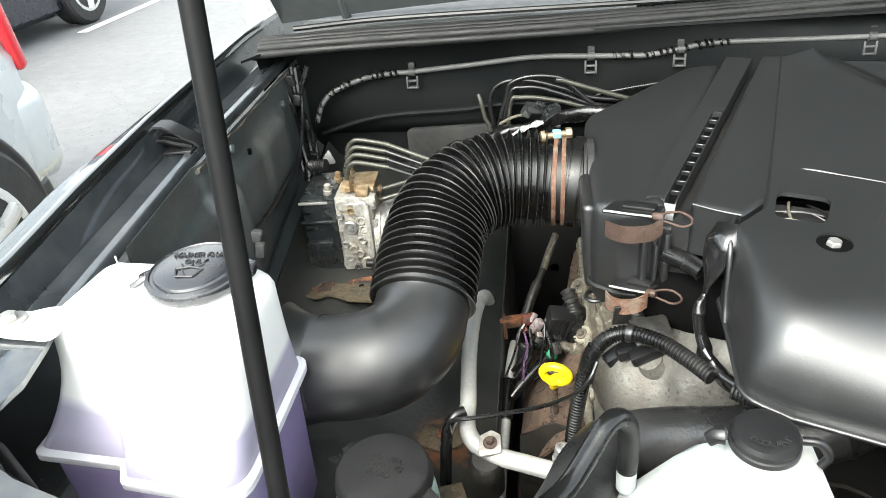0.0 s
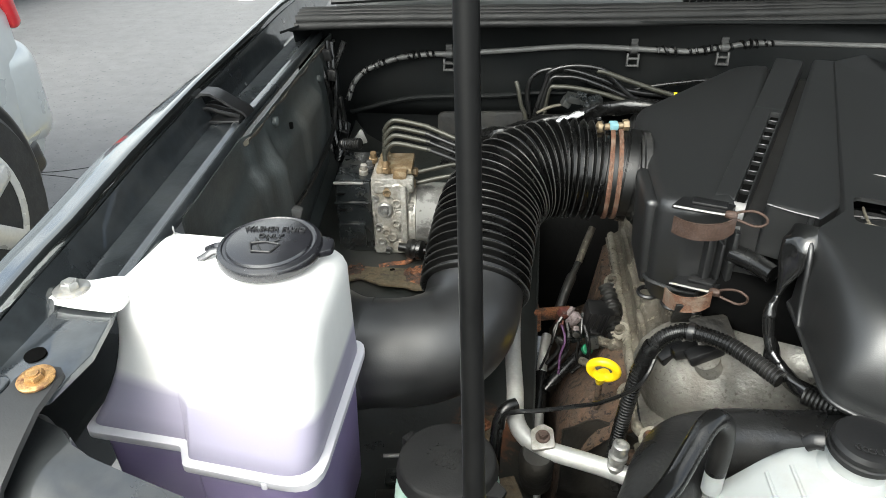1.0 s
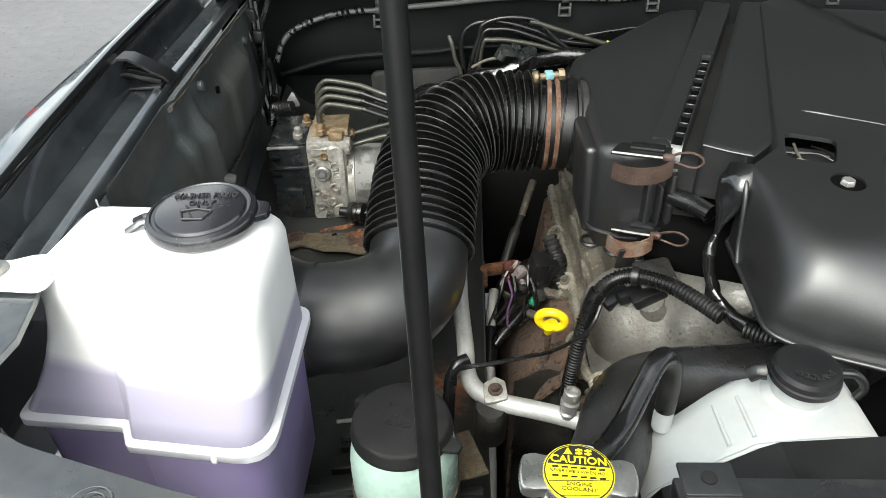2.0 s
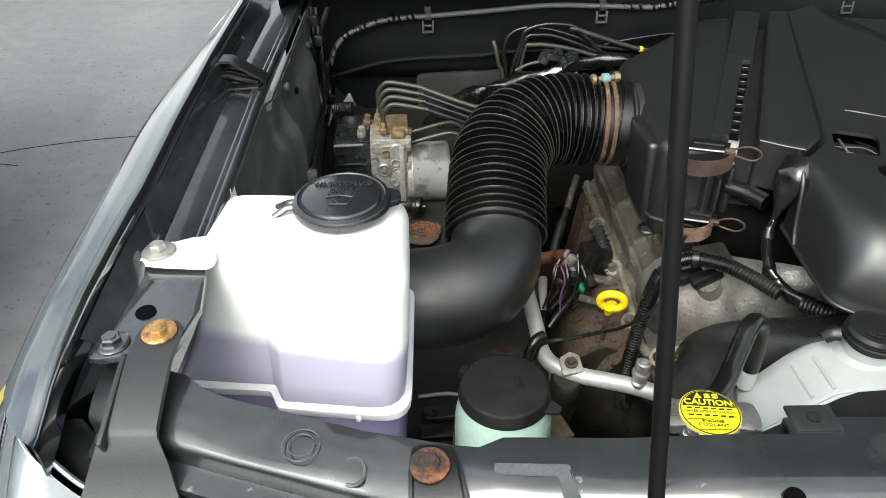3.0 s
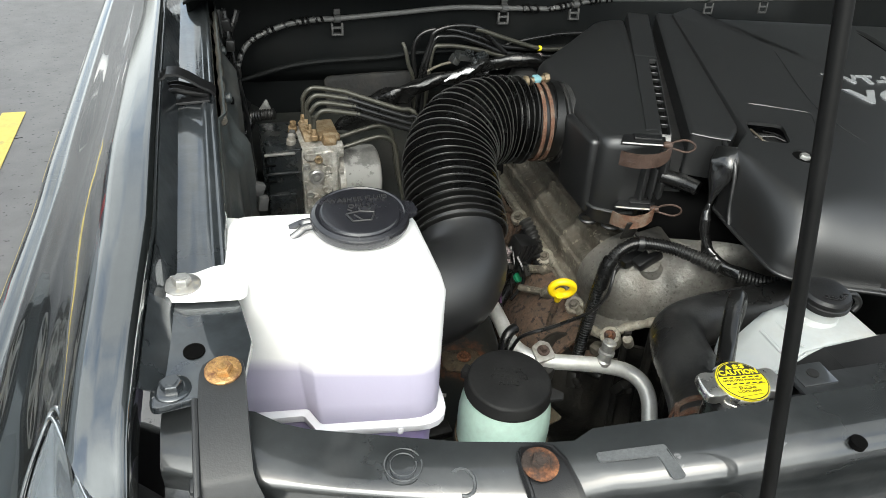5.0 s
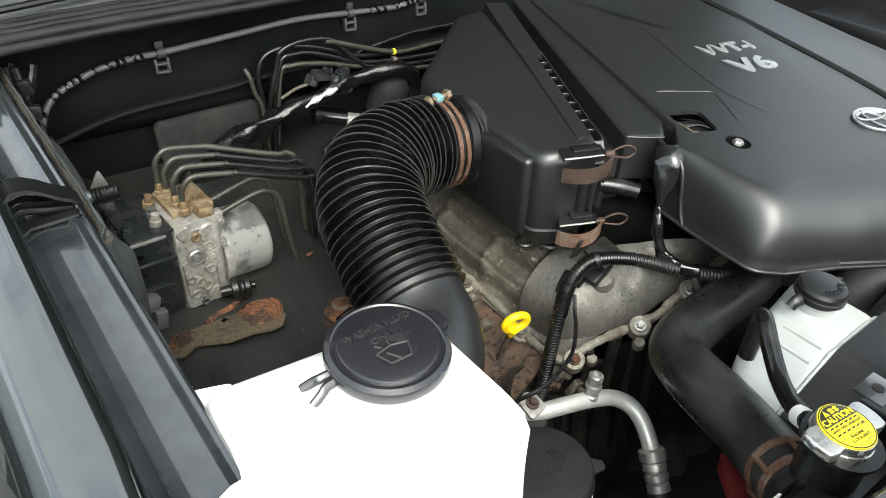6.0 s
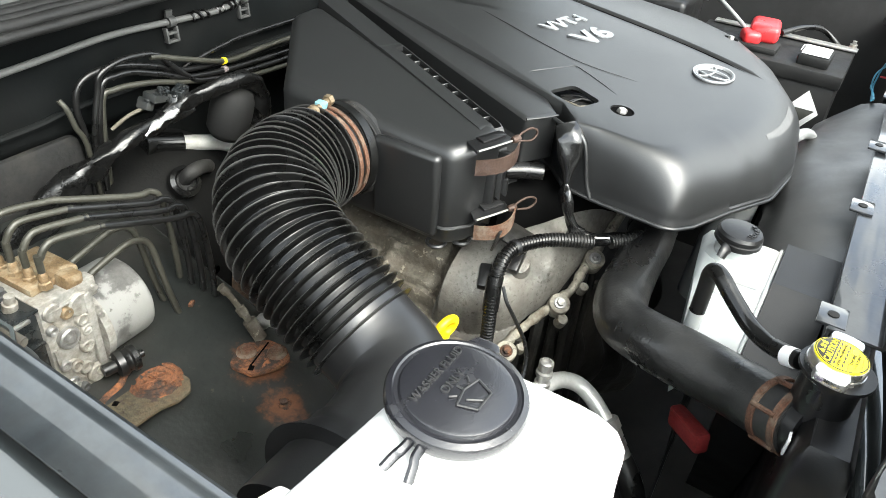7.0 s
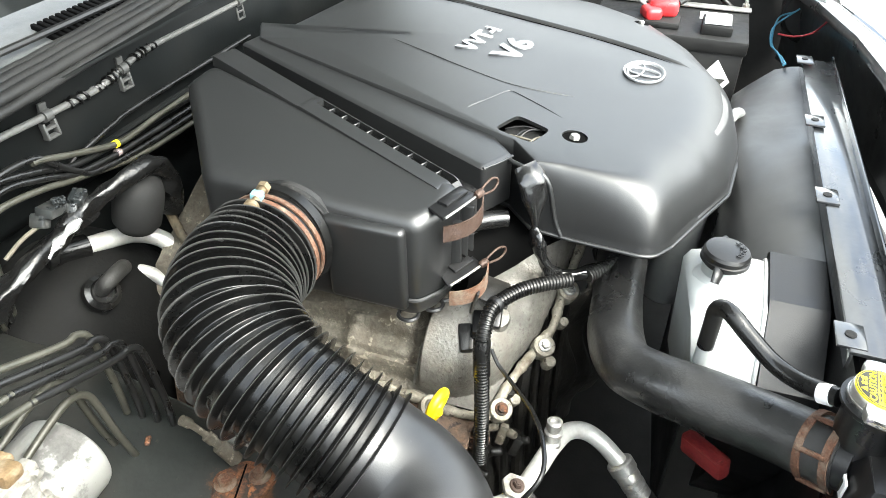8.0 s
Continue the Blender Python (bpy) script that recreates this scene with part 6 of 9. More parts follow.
# ---- cooling ----
def radiator():
    r = thing("radiator", (0.32, 0.24, 0.6), "black radiator with a plastic top tank and steel mounting rail", "radiator")
    bm = B()
    P = rounded([(-0.075, 0.222), (0.70, 0.222), (0.70, 0.266), (-0.075, 0.266)], 0.012)
    skin(bm, [[V(*p, z) for p in (inset(P, d))] for z, d in ((0.62, 0.0), (1.04, 0.0), (1.062, 0.003), (1.072, 0.009))])
    part("top_tank", bm, "black_plastic", r)
    bm = B()
    box(bm, (0.365, 0.249, 1.094), (0.65, 0.042, 0.004), (0, 0.5, 0), bevel=0.0015)
    rail = part("mounting_rail", bm, "rail_grey", r, "grey painted steel rail")
    for y, z, h in ((0.229, 1.098, 0.012), (0.268, 1.086, 0.016)):
        bm = B()
        box(bm, (0.365, y, z), (0.65, 0.003, h), (0, 0.5, 0), bevel=0.001)
        part("rail_flange", bm, "rail_grey", rail)
    for x in (0.059, 0.277, 0.46, 0.67):
        bm = B()
        box(bm, (x, 0.268, 1.0985), (0.030, 0.022, 0.003), bevel=0.001)
        tab = part("tab", bm, "rail_grey", rail)
        bm = B()
        lathe(bm, [(0.0045, 0), (0.0045, 0.0012), (0.003, 0.0014)], (x, 0.268, 1.0998), (0, 0, 1), 12)
        part("clip_pin", bm, "matte_black", tab)
    bm = B()

    def shroud(x, k):
        y, z = [(0.268, 1.077), (0.279, 1.0755), (0.300, 1.068), (0.325, 1.057), (0.345, 1.036), (0.352, 0.80), (0.352, 0.6)][k]
        b = math.exp(-((x - 0.48) / 0.17) ** 2)
        return (x, y + (0.020 * b if k > 2 else 0), z - (0.02 * (1 - b) if 2 < k < 5 else 0))
    sheet(bm, shroud, steps(0.19, 0.70, 24), range(7), 0.003)
    part("fan_shroud", bm, "shroud_plastic", r, smooth=60)
    bm = B()
    prof = lambda d: [V(x, y, z) for x, y, z in [(0.078, 0.268 + d, 0.90), (0.044, 0.268 + d, 1.005), (0.056, 0.268 + d, 1.026), (0.112, 0.268 + d, 1.066), (0.122, 0.268 + d, 1.071), (0.19, 0.268 + d, 1.077), (0.198, 0.268 + d, 1.070), (0.198, 0.268 + d, 0.70)]]
    skin(bm, [prof(0), prof(0.050)])
    part("shroud_box", bm, "black_plastic", r, smooth=20)
    bm = B()
    lathe(bm, [(0.0, 0), (0.024, 0), (0.024, 0.02), (0.02, 0.021)], (-0.024, 0.255, 1.048), (0.5, 0.85, -0.18), 28)
    part("hose_neck", bm, "black_plastic", r)
    bm = B()
    lathe(bm, [(0.021, -0.045), (0.021, 0.0), (0.026, 0.001), (0.026, 0.004)], (-0.014, 0.257, 1.100), (0, 0, 1), 28)
    part("filler_neck", bm, "black_plastic", r)
    bm = B()
    box(bm, (-0.035, 0.2675, 1.048), (0.034, 0.002, 0.016), (0, 0, 0), bevel=0.0005)
    lab = part("sticker", bm, "label_white", r, "small pale sticker")
    bm = B()
    for k in range(5):
        box(bm, (-0.046 + 0.0055 * k, 0.2688, 1.048), (0.0026, 0.001, 0.011 - 0.002 * (k % 2)), bevel=0)
    part("printed_bar", bm, "ink", lab)


radiator()


def radiator_cap():
    c = thing("filler_cap", (-0.014, 0.258, 1.104), "steel radiator filler cap with a yellow caution label", "filler cap")
    o = V(-0.0135, 0.259, 1.1105)
    m = frame_at(o, (1, -0.10, 0.0), (0.10, 1, 0.03))
    out = []
    for k in range(96):
        t = 2 * math.pi * k / 96
        w = max(0, abs(math.cos(t)) - 0.86) / 0.14
        out.append(Vector((math.cos(t), math.sin(t) * (1 + 0.05 * w))) * (0.0198 + 0.0112 * min(1, w * 1.6) ** 0.6))
    bm = B()
    skin(bm, [[m @ V(*(p * s), z) for p in out] for s, z in ((0.95, -0.0035), (0.99, -0.0032), (1.0, -0.002), (1.0, 0.0016), (0.985, 0.0030), (0.955, 0.0038), (0.80, 0.0042))])
    body = part("cap_body", bm, "chrome_dull", c, "bare pressed steel", smooth=35)
    bm = B()
    lathe(bm, [(0.0205, -0.014), (0.0205, -0.0032), (0.018, -0.003)], o, m.to_3x3() @ V(0, 0, 1), 36)
    part("skirt", bm, "chrome_dull", body)
    bm = B()
    lathe(bm, [(0.0185, 0.0), (0.0185, 0.0016), (0.0172, 0.0019), (0.001, 0.0019)], m @ V(0, 0, 0.0036), m.to_3x3() @ V(0, 0, 1), 48)
    lab = part("caution_label", bm, "label_yellow", body, "yellow printed label")
    bm = B()
    tube(bm, [m @ V(0.0176 * math.cos(t), 0.0176 * math.sin(t), 0.0054) for t in steps(0, 2 * math.pi, 48)], 0.0004, 6, 1)
    part("label_border", bm, "ink", lab)
    bm = B()
    a0 = math.asin(0.0042 / 0.0168)
    arc = [Vector((0.0168 * math.cos(t), 0.0168 * math.sin(t))) for t in steps(a0, math.pi - a0, 20)]
    plate(bm, arc, m @ Matrix.Translation((0, 0, 0.0056)), 0.0002, 0.00005)
    dark = part("black_band", bm, "ink", lab, "black upper part of the label")
    lay = lambda x, y: m @ Matrix.Translation((x, y, 0.00590))
    writing("lettering", "CAUTION", 0.0064, lay(0, 0.0072), "label_yellow", dark, 0.00015, 1.02, 0.00012)
    bm = B()
    plate(bm, [Vector((-0.0078, 0.0108)), Vector((-0.0030, 0.0108)), Vector((-0.0054, 0.0152))], m @ Matrix.Translation((0, 0, 0.0058)), 0.0002, 0.00005)
    for x in (0.0004, 0.0052):
        for dy in (0.0, 0.0020):
            box(bm, m @ V(x, 0.0118 + dy, 0.0059), (0.0036, 0.0012, 0.0002), bevel=0)
        box(bm, m @ V(x, 0.0128, 0.0059), (0.0010, 0.0042, 0.0002), bevel=0)
    part("yellow_mark", bm, "label_yellow", dark)
    writing("small_lettering", "NEVER OPEN WHEN HOT", 0.0026, lay(0, -0.0002), "ink", lab, 0.0001)
    writing("small_lettering", "ENGINE\nCOOLANT", 0.0030, lay(0, -0.0092), "ink", lab, 0.0001, 1.25)
    bm = B()
    for y, w in ((0.0026, 0.0145), (-0.0030, 0.0145)):
        for k in range(6):
            box(bm, m @ V(-w + w * 2 * (k + 0.5) / 6, y, 0.0056), (w / 4.4, 0.0011, 0.0002), bevel=0)
    box(bm, m @ V(0, -0.0052, 0.0056), (0.031, 0.0003, 0.0002), bevel=0)
    box(bm, m @ V(0, -0.0140, 0.0056), (0.020, 0.0003, 0.0002), bevel=0)
    part("small_print", bm, "ink", lab)


M["chrome_dull"] = mat("dull_steel", (0.66, 0.65, 0.62), 0.3, 0.95, var=0.1, scale=50, bump=0.08, dirt=(0.4, 0.36, 0.28), dirt_at=0.66, dirt_scale=60)
radiator_cap()


def upper_hose():
    h = thing("radiator_hose", (0.08, 0.40, 0.95), "black rubber upper radiator hose with a rusty spring clamp", "coolant hose")
    bm = B()
    tube(bm, [(0.262, 0.464, 1.022), (0.225, 0.453, 1.010), (0.160, 0.448, 1.002), (0.102, 0.441, 1.003), (0.064, 0.426, 1.008), (0.044, 0.396, 1.015), (0.030, 0.355, 1.021), (0.012, 0.315, 1.030), (-0.008, 0.281, 1.040), (-0.020, 0.262, 1.046)],
         lambda s: 0.0265 + 0.0006 * math.sin(s * 50), 28, 10)
    part("hose", bm, "coolant_rubber", h, smooth=60)
    d = V(-0.54, -0.79, 0.30).normalized()
    c = V(-0.013, 0.2725, 1.0430)
    for o in (-0.010, 0.010):
        bm = B()
        lathe(bm, [(0.0268, -0.0028), (0.0286, -0.0028), (0.0286, 0.0028), (0.0268, 0.0028)], c + d * o, d, 36)
        part("clamp_band", bm, "rusty_band", h, "rusty spring clamp")
    side = d.cross(V(0, 0, 1)).normalized()
    upv = side.cross(d)
    bm = B()
    for t in (-0.6, 0.5, 1.5, 2.6):
        p = (side * math.cos(t) + upv * math.sin(t)) * 0.0282
        rod(bm, c + p - d * 0.011, c + p + d * 0.011, 0.0022, 8)
    part("clamp_bridge", bm, "rusty_band", h)
    bm = B()
    p = (side * -1.0 - upv * 0.2).normalized() * 0.0290
    box(bm, c + p + d * 0.014, (0.010, 0.006, 0.008), (10, 20, 30), bevel=0.0015)
    box(bm, c + p * 1.02 - d * 0.014, (0.006, 0.006, 0.006), (10, 20, 30), bevel=0.0015)
    part("clamp_ear", bm, "zinc", h, "bare steel clamp ear")
    bm = B()
    lathe(bm, [(0.0275, -0.004), (0.0290, 0.0), (0.0275, 0.004)], (0.236, 0.456, 1.0135), (0.95, 0.28, 0.25), 36)
    part("clamp_wire", bm, "black_pipe", h)


upper_hose()


def coolant():
    w = thing("coolant_reservoir", (0.12, 0.355, 0.7), "white plastic coolant reservoir with a black screw cap", "coolant tank")
    prof = [(0.078, 0.945), (0.048, 1.000), (0.056, 1.018), (0.104, 1.056), (0.118, 1.063), (0.178, 1.069), (0.188, 1.062), (0.194, 0.945)]
    bm = B()
    rings = []
    for y, s in ((0.320, 0.0), (0.3225, 0.003), (0.327, 0.004), (0.380, 0.004), (0.388, 0.002), (0.394, -0.006)):
        rings.append([V(x * 1.0 + (0.006 if x < 0.05 else -0.004) * (s < 0), y - (0.024 * min(1, max(0, (0.15 - x) / 0.08)) + 0.006 * (z < 1.0)) * (y > 0.37), z + s) for x, z in prof])
    skin(bm, rings)
    part("tank", bm, "white_plastic", w, smooth=50)
    bm = B()
    tube(bm, [V(x, 0.3205, z + 0.002) for x, z in prof[1:-1]], 0.0022, 8, 4)
    part("seam", bm, "white_plastic", w)
    for x in (0.098, 0.112):
        bm = B()
        tube(bm, [(x, 0.328, along(prof[1:7], x) + 0.004), (x, 0.364, along(prof[1:7], x) + 0.003)], 0.0018, 8, 2)
        part("rib", bm, "white_plastic", w)
    c = V(0.150, 0.361, 1.072)
    bm = B()
    lathe(bm, [(0.026, -0.012), (0.0235, -0.004), (0.0180, 0.0), (0.0180, 0.014)], c, (0, 0, 1), 36)
    part("neck", bm, "white_plastic", w)
    bm = B()
    lathe(bm, [(0.016, 0.008), (0.0185, 0.009), (0.0185, 0.0125), (0.0222, 0.013), (0.0222, 0.0165), (0.0203, 0.0175), (0.0213, 0.018), (0.0213, 0.0215), (0.0195, 0.0245), (0.014, 0.0258), (0.001, 0.0262)], c, (0.0, -0.05, 1), 48)
    cap = part("cap", bm, "black_plastic", w, "black cap with raised lettering", smooth=30)
    bm = B()
    tube(bm, [c + V(-0.023, 0.004, 0.014), c + V(-0.028, 0.005, 0.013), c + V(-0.033, 0.006, 0.008)], lambda s: 0.006 - 0.1 * s, 12, 5, flat=0.5)
    part("strap", bm, "black_plastic", cap)
    bm = B()
    tube(bm, [c + V(0.024, 0.002, 0.014), c + V(0.034, 0.000, 0.014), c + V(0.040, -0.003, 0.006), c + V(0.036, -0.004, -0.002)], 0.003, 10, 6)
    part("hinge", bm, "black_plastic", cap)
    for k, ch in enumerate("COOLANT"):
        t = radians(-90 - 45 + 15 * k)
        r = 0.0148
        o = c + V(r * math.cos(t), r * math.sin(t), 0.0258 - 0.05 * -r * math.sin(t) * -1)
        writing("letter", ch, 0.0065, frame_at(o, (-math.sin(t), math.cos(t), 0.05 * math.cos(t)), (-math.cos(t), -math.sin(t), 0)), "letter_grey", cap, 0.0005)
    bm = B()
    tube(bm, [(0.066, 0.366, 1.032), (0.066, 0.366, 1.058)], 0.007, 14, 2)
    part("nipple", bm, "white_plastic", w)
    h = thing("overflow_hose", (0.03, 0.32, 1.06), "thin black rubber overflow hose between tank and radiator neck", "coolant hose")
    bm = B()
    tube(bm, [(0.066, 0.366, 1.050), (0.066, 0.366, 1.075), (0.064, 0.366, 1.092), (0.057, 0.362, 1.101), (0.049, 0.354, 1.101), (0.040, 0.342, 1.094), (0.026, 0.322, 1.084), (0.013, 0.305, 1.083), (0.002, 0.292, 1.088), (-0.008, 0.280, 1.094)], 0.0072, 18, 10)
    part("hose", bm, "rubber", h)
    bm = B()
    lathe(bm, [(0.0077, -0.0045), (0.0080, -0.0045), (0.0080, 0.0045), (0.0077, 0.0045)], (-0.003, 0.287, 1.090), (-0.5, -0.75, 0.42), 20)
    part("white_mark", bm, "label_white", h)


coolant()


# ---- power steering bottle, air-conditioning pipes ----
def steering():
    p = thing("power_steering_reservoir", (-0.123, 0.405, 0.87), "pale green power steering bottle with a flat black cap", "fluid bottle")
    c = V(-0.1230, 0.4050, 0.986)
    bm = B()
    lathe(bm, [(0.036, -0.125), (0.041, -0.115), (0.0438, -0.075), (0.0443, -0.040), (0.0441, -0.030), (0.0427, -0.018), (0.0388, -0.004), (0.0355, 0.002)], c, (0, 0, 1), 44)
    part("bottle", bm, "green_bottle", p)
    bm = B()
    lathe(bm, [(0.0366, -0.003), (0.0401, -0.0025), (0.0412, -0.001), (0.0412, 0.0015), (0.0401, 0.003), (0.0394, 0.009), (0.0383, 0.0112), (0.0361, 0.0122), (0.012, 0.0135), (0.001, 0.0136)], c, (0, -0.03, 1), 48)
    plate(bm, rounded([(0.032, -0.011), (0.052, -0.004), (0.052, 0.004), (0.034, 0.011)], 0.003), frame_at(c + V(0, 0, -0.002), (0.90, -0.42, 0), (0.42, 0.90, 0)), 0.004, 0.0010)
    cap = part("cap", bm, "dull_cap", p)
    bm = B()
    box(bm, c + V(-0.0335, 0.0222, 0.005), (0.010, 0.012, 0.010), (0, 0, 140), bevel=0.002)
    part("lug", bm, "dull_cap", cap)
    writing("lettering", "POWER\nSTEERING\nFLUID", 0.0080, frame_at(c + V(0.0, 0.0, 0.0136), (0.97, -0.25, 0), (0.25, 0.97, 0.02)), "dull_cap", cap, 0.0005)
    bm = B()
    box(bm, c + V(-0.030, -0.030, -0.055), (0.050, 0.012, 0.004), (0, -10, 60), bevel=0.001)
    part("support_arm", bm, "aluminium", p, "pale bare metal arm")
    bm = B()
    lathe(bm, [(0.0444, -0.075), (0.0458, -0.075), (0.0458, -0.062), (0.0444, -0.062)], c, (0, 0, 1), 36)
    box(bm, c + V(0.046, 0.03, -0.07), (0.035, 0.05, 0.004), (0, 0, 20), bevel=0.001)
    part("bracket", bm, "rusty_plate", p)


steering()


def ac_pipes():
    a = thing("air_conditioning_pipe", (-0.02, 0.48, 0.88), "bare aluminium air conditioning pipe held by a bolted clamp", "pipe")
    bm = B()
    tube(bm, [(-0.066, 0.800, 0.860), (-0.070, 0.775, 0.915), (-0.075, 0.735, 0.935), (-0.078, 0.690, 0.938), (-0.077, 0.630, 0.936), (-0.072, 0.565, 0.930), (-0.070, 0.528, 0.926), (-0.060, 0.507, 0.924), (-0.040, 0.494, 0.923), (-0.008, 0.485, 0.922), (0.022, 0.478, 0.919), (0.048, 0.468, 0.915), (0.061, 0.453, 0.908), (0.062, 0.436, 0.899), (0.056, 0.418, 0.888), (0.050, 0.405, 0.879)], 0.0088, 18, 10)
    part("pipe", bm, "pipe", a)
    bm = B()
    lathe(bm, [(0.0085, 0), (0.0085, 0.004), (0.0068, 0.006), (0.0068, 0.012), (0.0088, 0.013), (0.0088, 0.017), (0.0062, 0.018), (0.0062, 0.021), (0.0076, 0.022), (0.0076, 0.029), (0.0066, 0.030), (0.0045, 0.0305), (0.004, 0.027)], (0.022, 0.4785, 0.923), (0.10, 0.02, 1), 24)
    part("service_port", bm, "zinc", a, "silver service port")
    bm = B()
    d = V(-0.20, -0.62, -0.72).normalized()
    lathe(bm, [(0.012, 0), (0.014, 0.002), (0.014, 0.012), (0.011, 0.014), (0.0125, 0.016), (0.0125, 0.022), (0.010, 0.024), (0.0125, 0.026), (0.0125, 0.032), (0.010, 0.034), (0.012, 0.036), (0.012, 0.046)], V(0.054, 0.414, 0.886), d, 22)
    part("crimp_fitting", bm, "zinc", a)
    bm = B()
    e = V(0.054, 0.414, 0.886) + d * 0.044
    tube(bm, [e, e + d * 0.03, e + d * 0.05 + V(0.0, 0, -0.02), e + V(-0.01, -0.03, -0.12)], 0.013, 16)
    part("rubber_hose", bm, "rubber", a)
    bm = B()
    plate(bm, rounded([(-0.013, -0.010), (0.010, -0.011), (0.012, 0.008), (0.004, 0.015), (-0.009, 0.011)], 0.004), frame_at((-0.044, 0.497, 0.931), (1, 0.2, 0.15), (-0.2, 1, 0.3)), 0.005, 0.001)
    br = part("clamp_plate", bm, "aluminium", a)
    bm = B()
    hexbolt(bm, (-0.044, 0.497, 0.936), (-0.05, -0.25, 1), 0.0045, 0.0070, 0.005)
    part("bolt", bm, "rusty_clip", br, "rusty bolt")
    bm = B()
    lathe(bm, [(0.016, -0.05), (0.017, -0.004), (0.014, 0.0)], (-0.048, 0.490, 0.922), (0, -0.2, 1), 22)
    part("rubber_mount", bm, "greasy_black", br)
    p = thing("coolant_line", (-0.035, 0.6, 0.8), "thin silver metal line beside the engine", "pipe")
    bm = B()
    tube(bm, [(-0.034, 0.76, 0.852), (-0.037, 0.735, 0.846), (-0.040, 0.70, 0.83), (-0.043, 0.62, 0.80), (-0.045, 0.52, 0.78), (-0.048, 0.44, 0.77)], 0.0065, 14)
    part("line", bm, "pipe", p)
    bm = B()
    tube(bm, [(-0.040, 0.705, 0.834), (-0.042, 0.67, 0.82), (-0.043, 0.655, 0.814)], 0.0095, 12)
    part("sleeve", bm, "rubber", p)
    y = thing("yellow_hose", (-0.06, 0.55, 0.78), "yellow striped hose low beside the engine", "hose")
    bm = B()
    tube(bm, [(-0.064, 0.59, 0.83), (-0.062, 0.555, 0.80), (-0.06, 0.50, 0.76), (-0.058, 0.44, 0.74)], 0.006, 12)
    part("hose", bm, "yellow", y)
    h = thing("black_hose", (-0.085, 0.50, 0.85), "black rubber hose with a bent end", "hose")
    bm = B()
    tube(bm, [(-0.070, 0.522, 0.952), (-0.080, 0.516, 0.95), (-0.087, 0.508, 0.935), (-0.089, 0.49, 0.90), (-0.090, 0.47, 0.84)], 0.0060, 14)
    part("hose", bm, "rubber", h)


ac_pipes()


def connectors():
    c = thing("sensor_connectors", (0.0, 0.73, 0.86), "pale and black wire connectors with a green cap", "connector")
    bm = B()
    box(bm, (-0.004, 0.735, 0.899), (0.010, 0.012, 0.020), (20, 25, 35), bevel=0.002)
    box(bm, (-0.001, 0.727, 0.889), (0.008, 0.010, 0.010), (40, 5, 20), bevel=0.002)
    box(bm, (-0.008, 0.742, 0.907), (0.007, 0.005, 0.012), (10, 35, 50), bevel=0.001)
    part("pale_connector", bm, "pink", c, "dirty pale pink connector")
    bm = B()
    box(bm, (-0.016, 0.744, 0.902), (0.012, 0.012, 0.012), (15, 10, 30), bevel=0.002)
    box(bm, (-0.020, 0.738, 0.890), (0.010, 0.008, 0.014), (35, -15, 10), bevel=0.002)
    part("red_clip", bm, "red_brown", c, "dull red locking clip")
    rng = random.Random(31)
    for k in range(9):
        bm = B()
        p = V(0.006 + rng.uniform(-0.026, 0.030), 0.728 + rng.uniform(-0.020, 0.020), 0.888 + rng.uniform(-0.020, 0.018))
        box(bm, p, (rng.uniform(0.006, 0.014), rng.uniform(0.006, 0.012), rng.uniform(0.006, 0.016)), (rng.uniform(-40, 40), rng.uniform(-40, 40), rng.uniform(-40, 40)), bevel=0.0014)
        part("connector_piece", bm, "ecu_plastic" if k % 2 else "greasy_black", c)
    for k in range(6):
        bm = B()
        p = V(-0.012 + rng.uniform(-0.012, 0.030), 0.724 + rng.uniform(-0.012, 0.010), 0.905)
        tube(bm, [p, p + V(rng.uniform(-0.01, 0.01), -0.012, -0.014), p + V(rng.uniform(-0.014, 0.006), -0.018, -0.034), p + V(rng.uniform(-0.02, 0.0), -0.026, -0.055)], 0.0026 if k % 2 else 0.0015, 7)
        part("lead", bm, ("black_pipe", "black_pipe", "wire_violet", "black_pipe")[k % 4], c)
    bm = B()
    box(bm, (0.024, 0.742, 0.896), (0.034, 0.028, 0.046), (10, 10, 10), bevel=0.004)
    box(bm, (0.020, 0.728, 0.880), (0.012, 0.010, 0.022), (10, 10, 10), bevel=0.002)
    box(bm, (0.040, 0.760, 0.895), (0.03, 0.03, 0.03), (10, 30, 10), bevel=0.004)
    plug = part("black_connector", bm, "black_plastic", c)
    for k in range(4):
        bm = B()
        box(bm, (0.014 + 0.007 * k, 0.7265, 0.900), (0.0025, 0.004, 0.034), (10, 10, 10), bevel=0.0008)
        part("rib", bm, "black_plastic", plug)
    bm = B()
    lathe(bm, [(0.007, 0), (0.007, 0.005), (0.005, 0.006)], (0.014, 0.722, 0.864), (0.4, -0.6, 0.7), 18)
    part("green_cap", bm, "green", c, "bright green cap")
    bm = B()
    tube(bm, [(0.010, 0.724, 0.86), (-0.008, 0.705, 0.85), (-0.024, 0.69, 0.84), (-0.035, 0.68, 0.83)], 0.007, 12)
    part("green_lead", bm, "rubber", c)
    bm = B()
    tube(bm, [(0.035, 0.77, 0.93), (0.042, 0.75, 0.915), (0.046, 0.735, 0.895), (0.048, 0.72, 0.88)], lambda s: 0.009 + 0.0012 * math.sin(s * 900), 14, step=0.001)
    part("ribbed_boot", bm, "dusty_rubber", c)
    r = thing("rusty_bracket", (-0.035, 0.76, 0.875), "rusty steel bracket beside the intake elbow", "bracket")
    bm = B()
    box(bm, (-0.030, 0.765, 0.885), (0.050, 0.012, 0.014), (0, -4, 8), bevel=0.002)
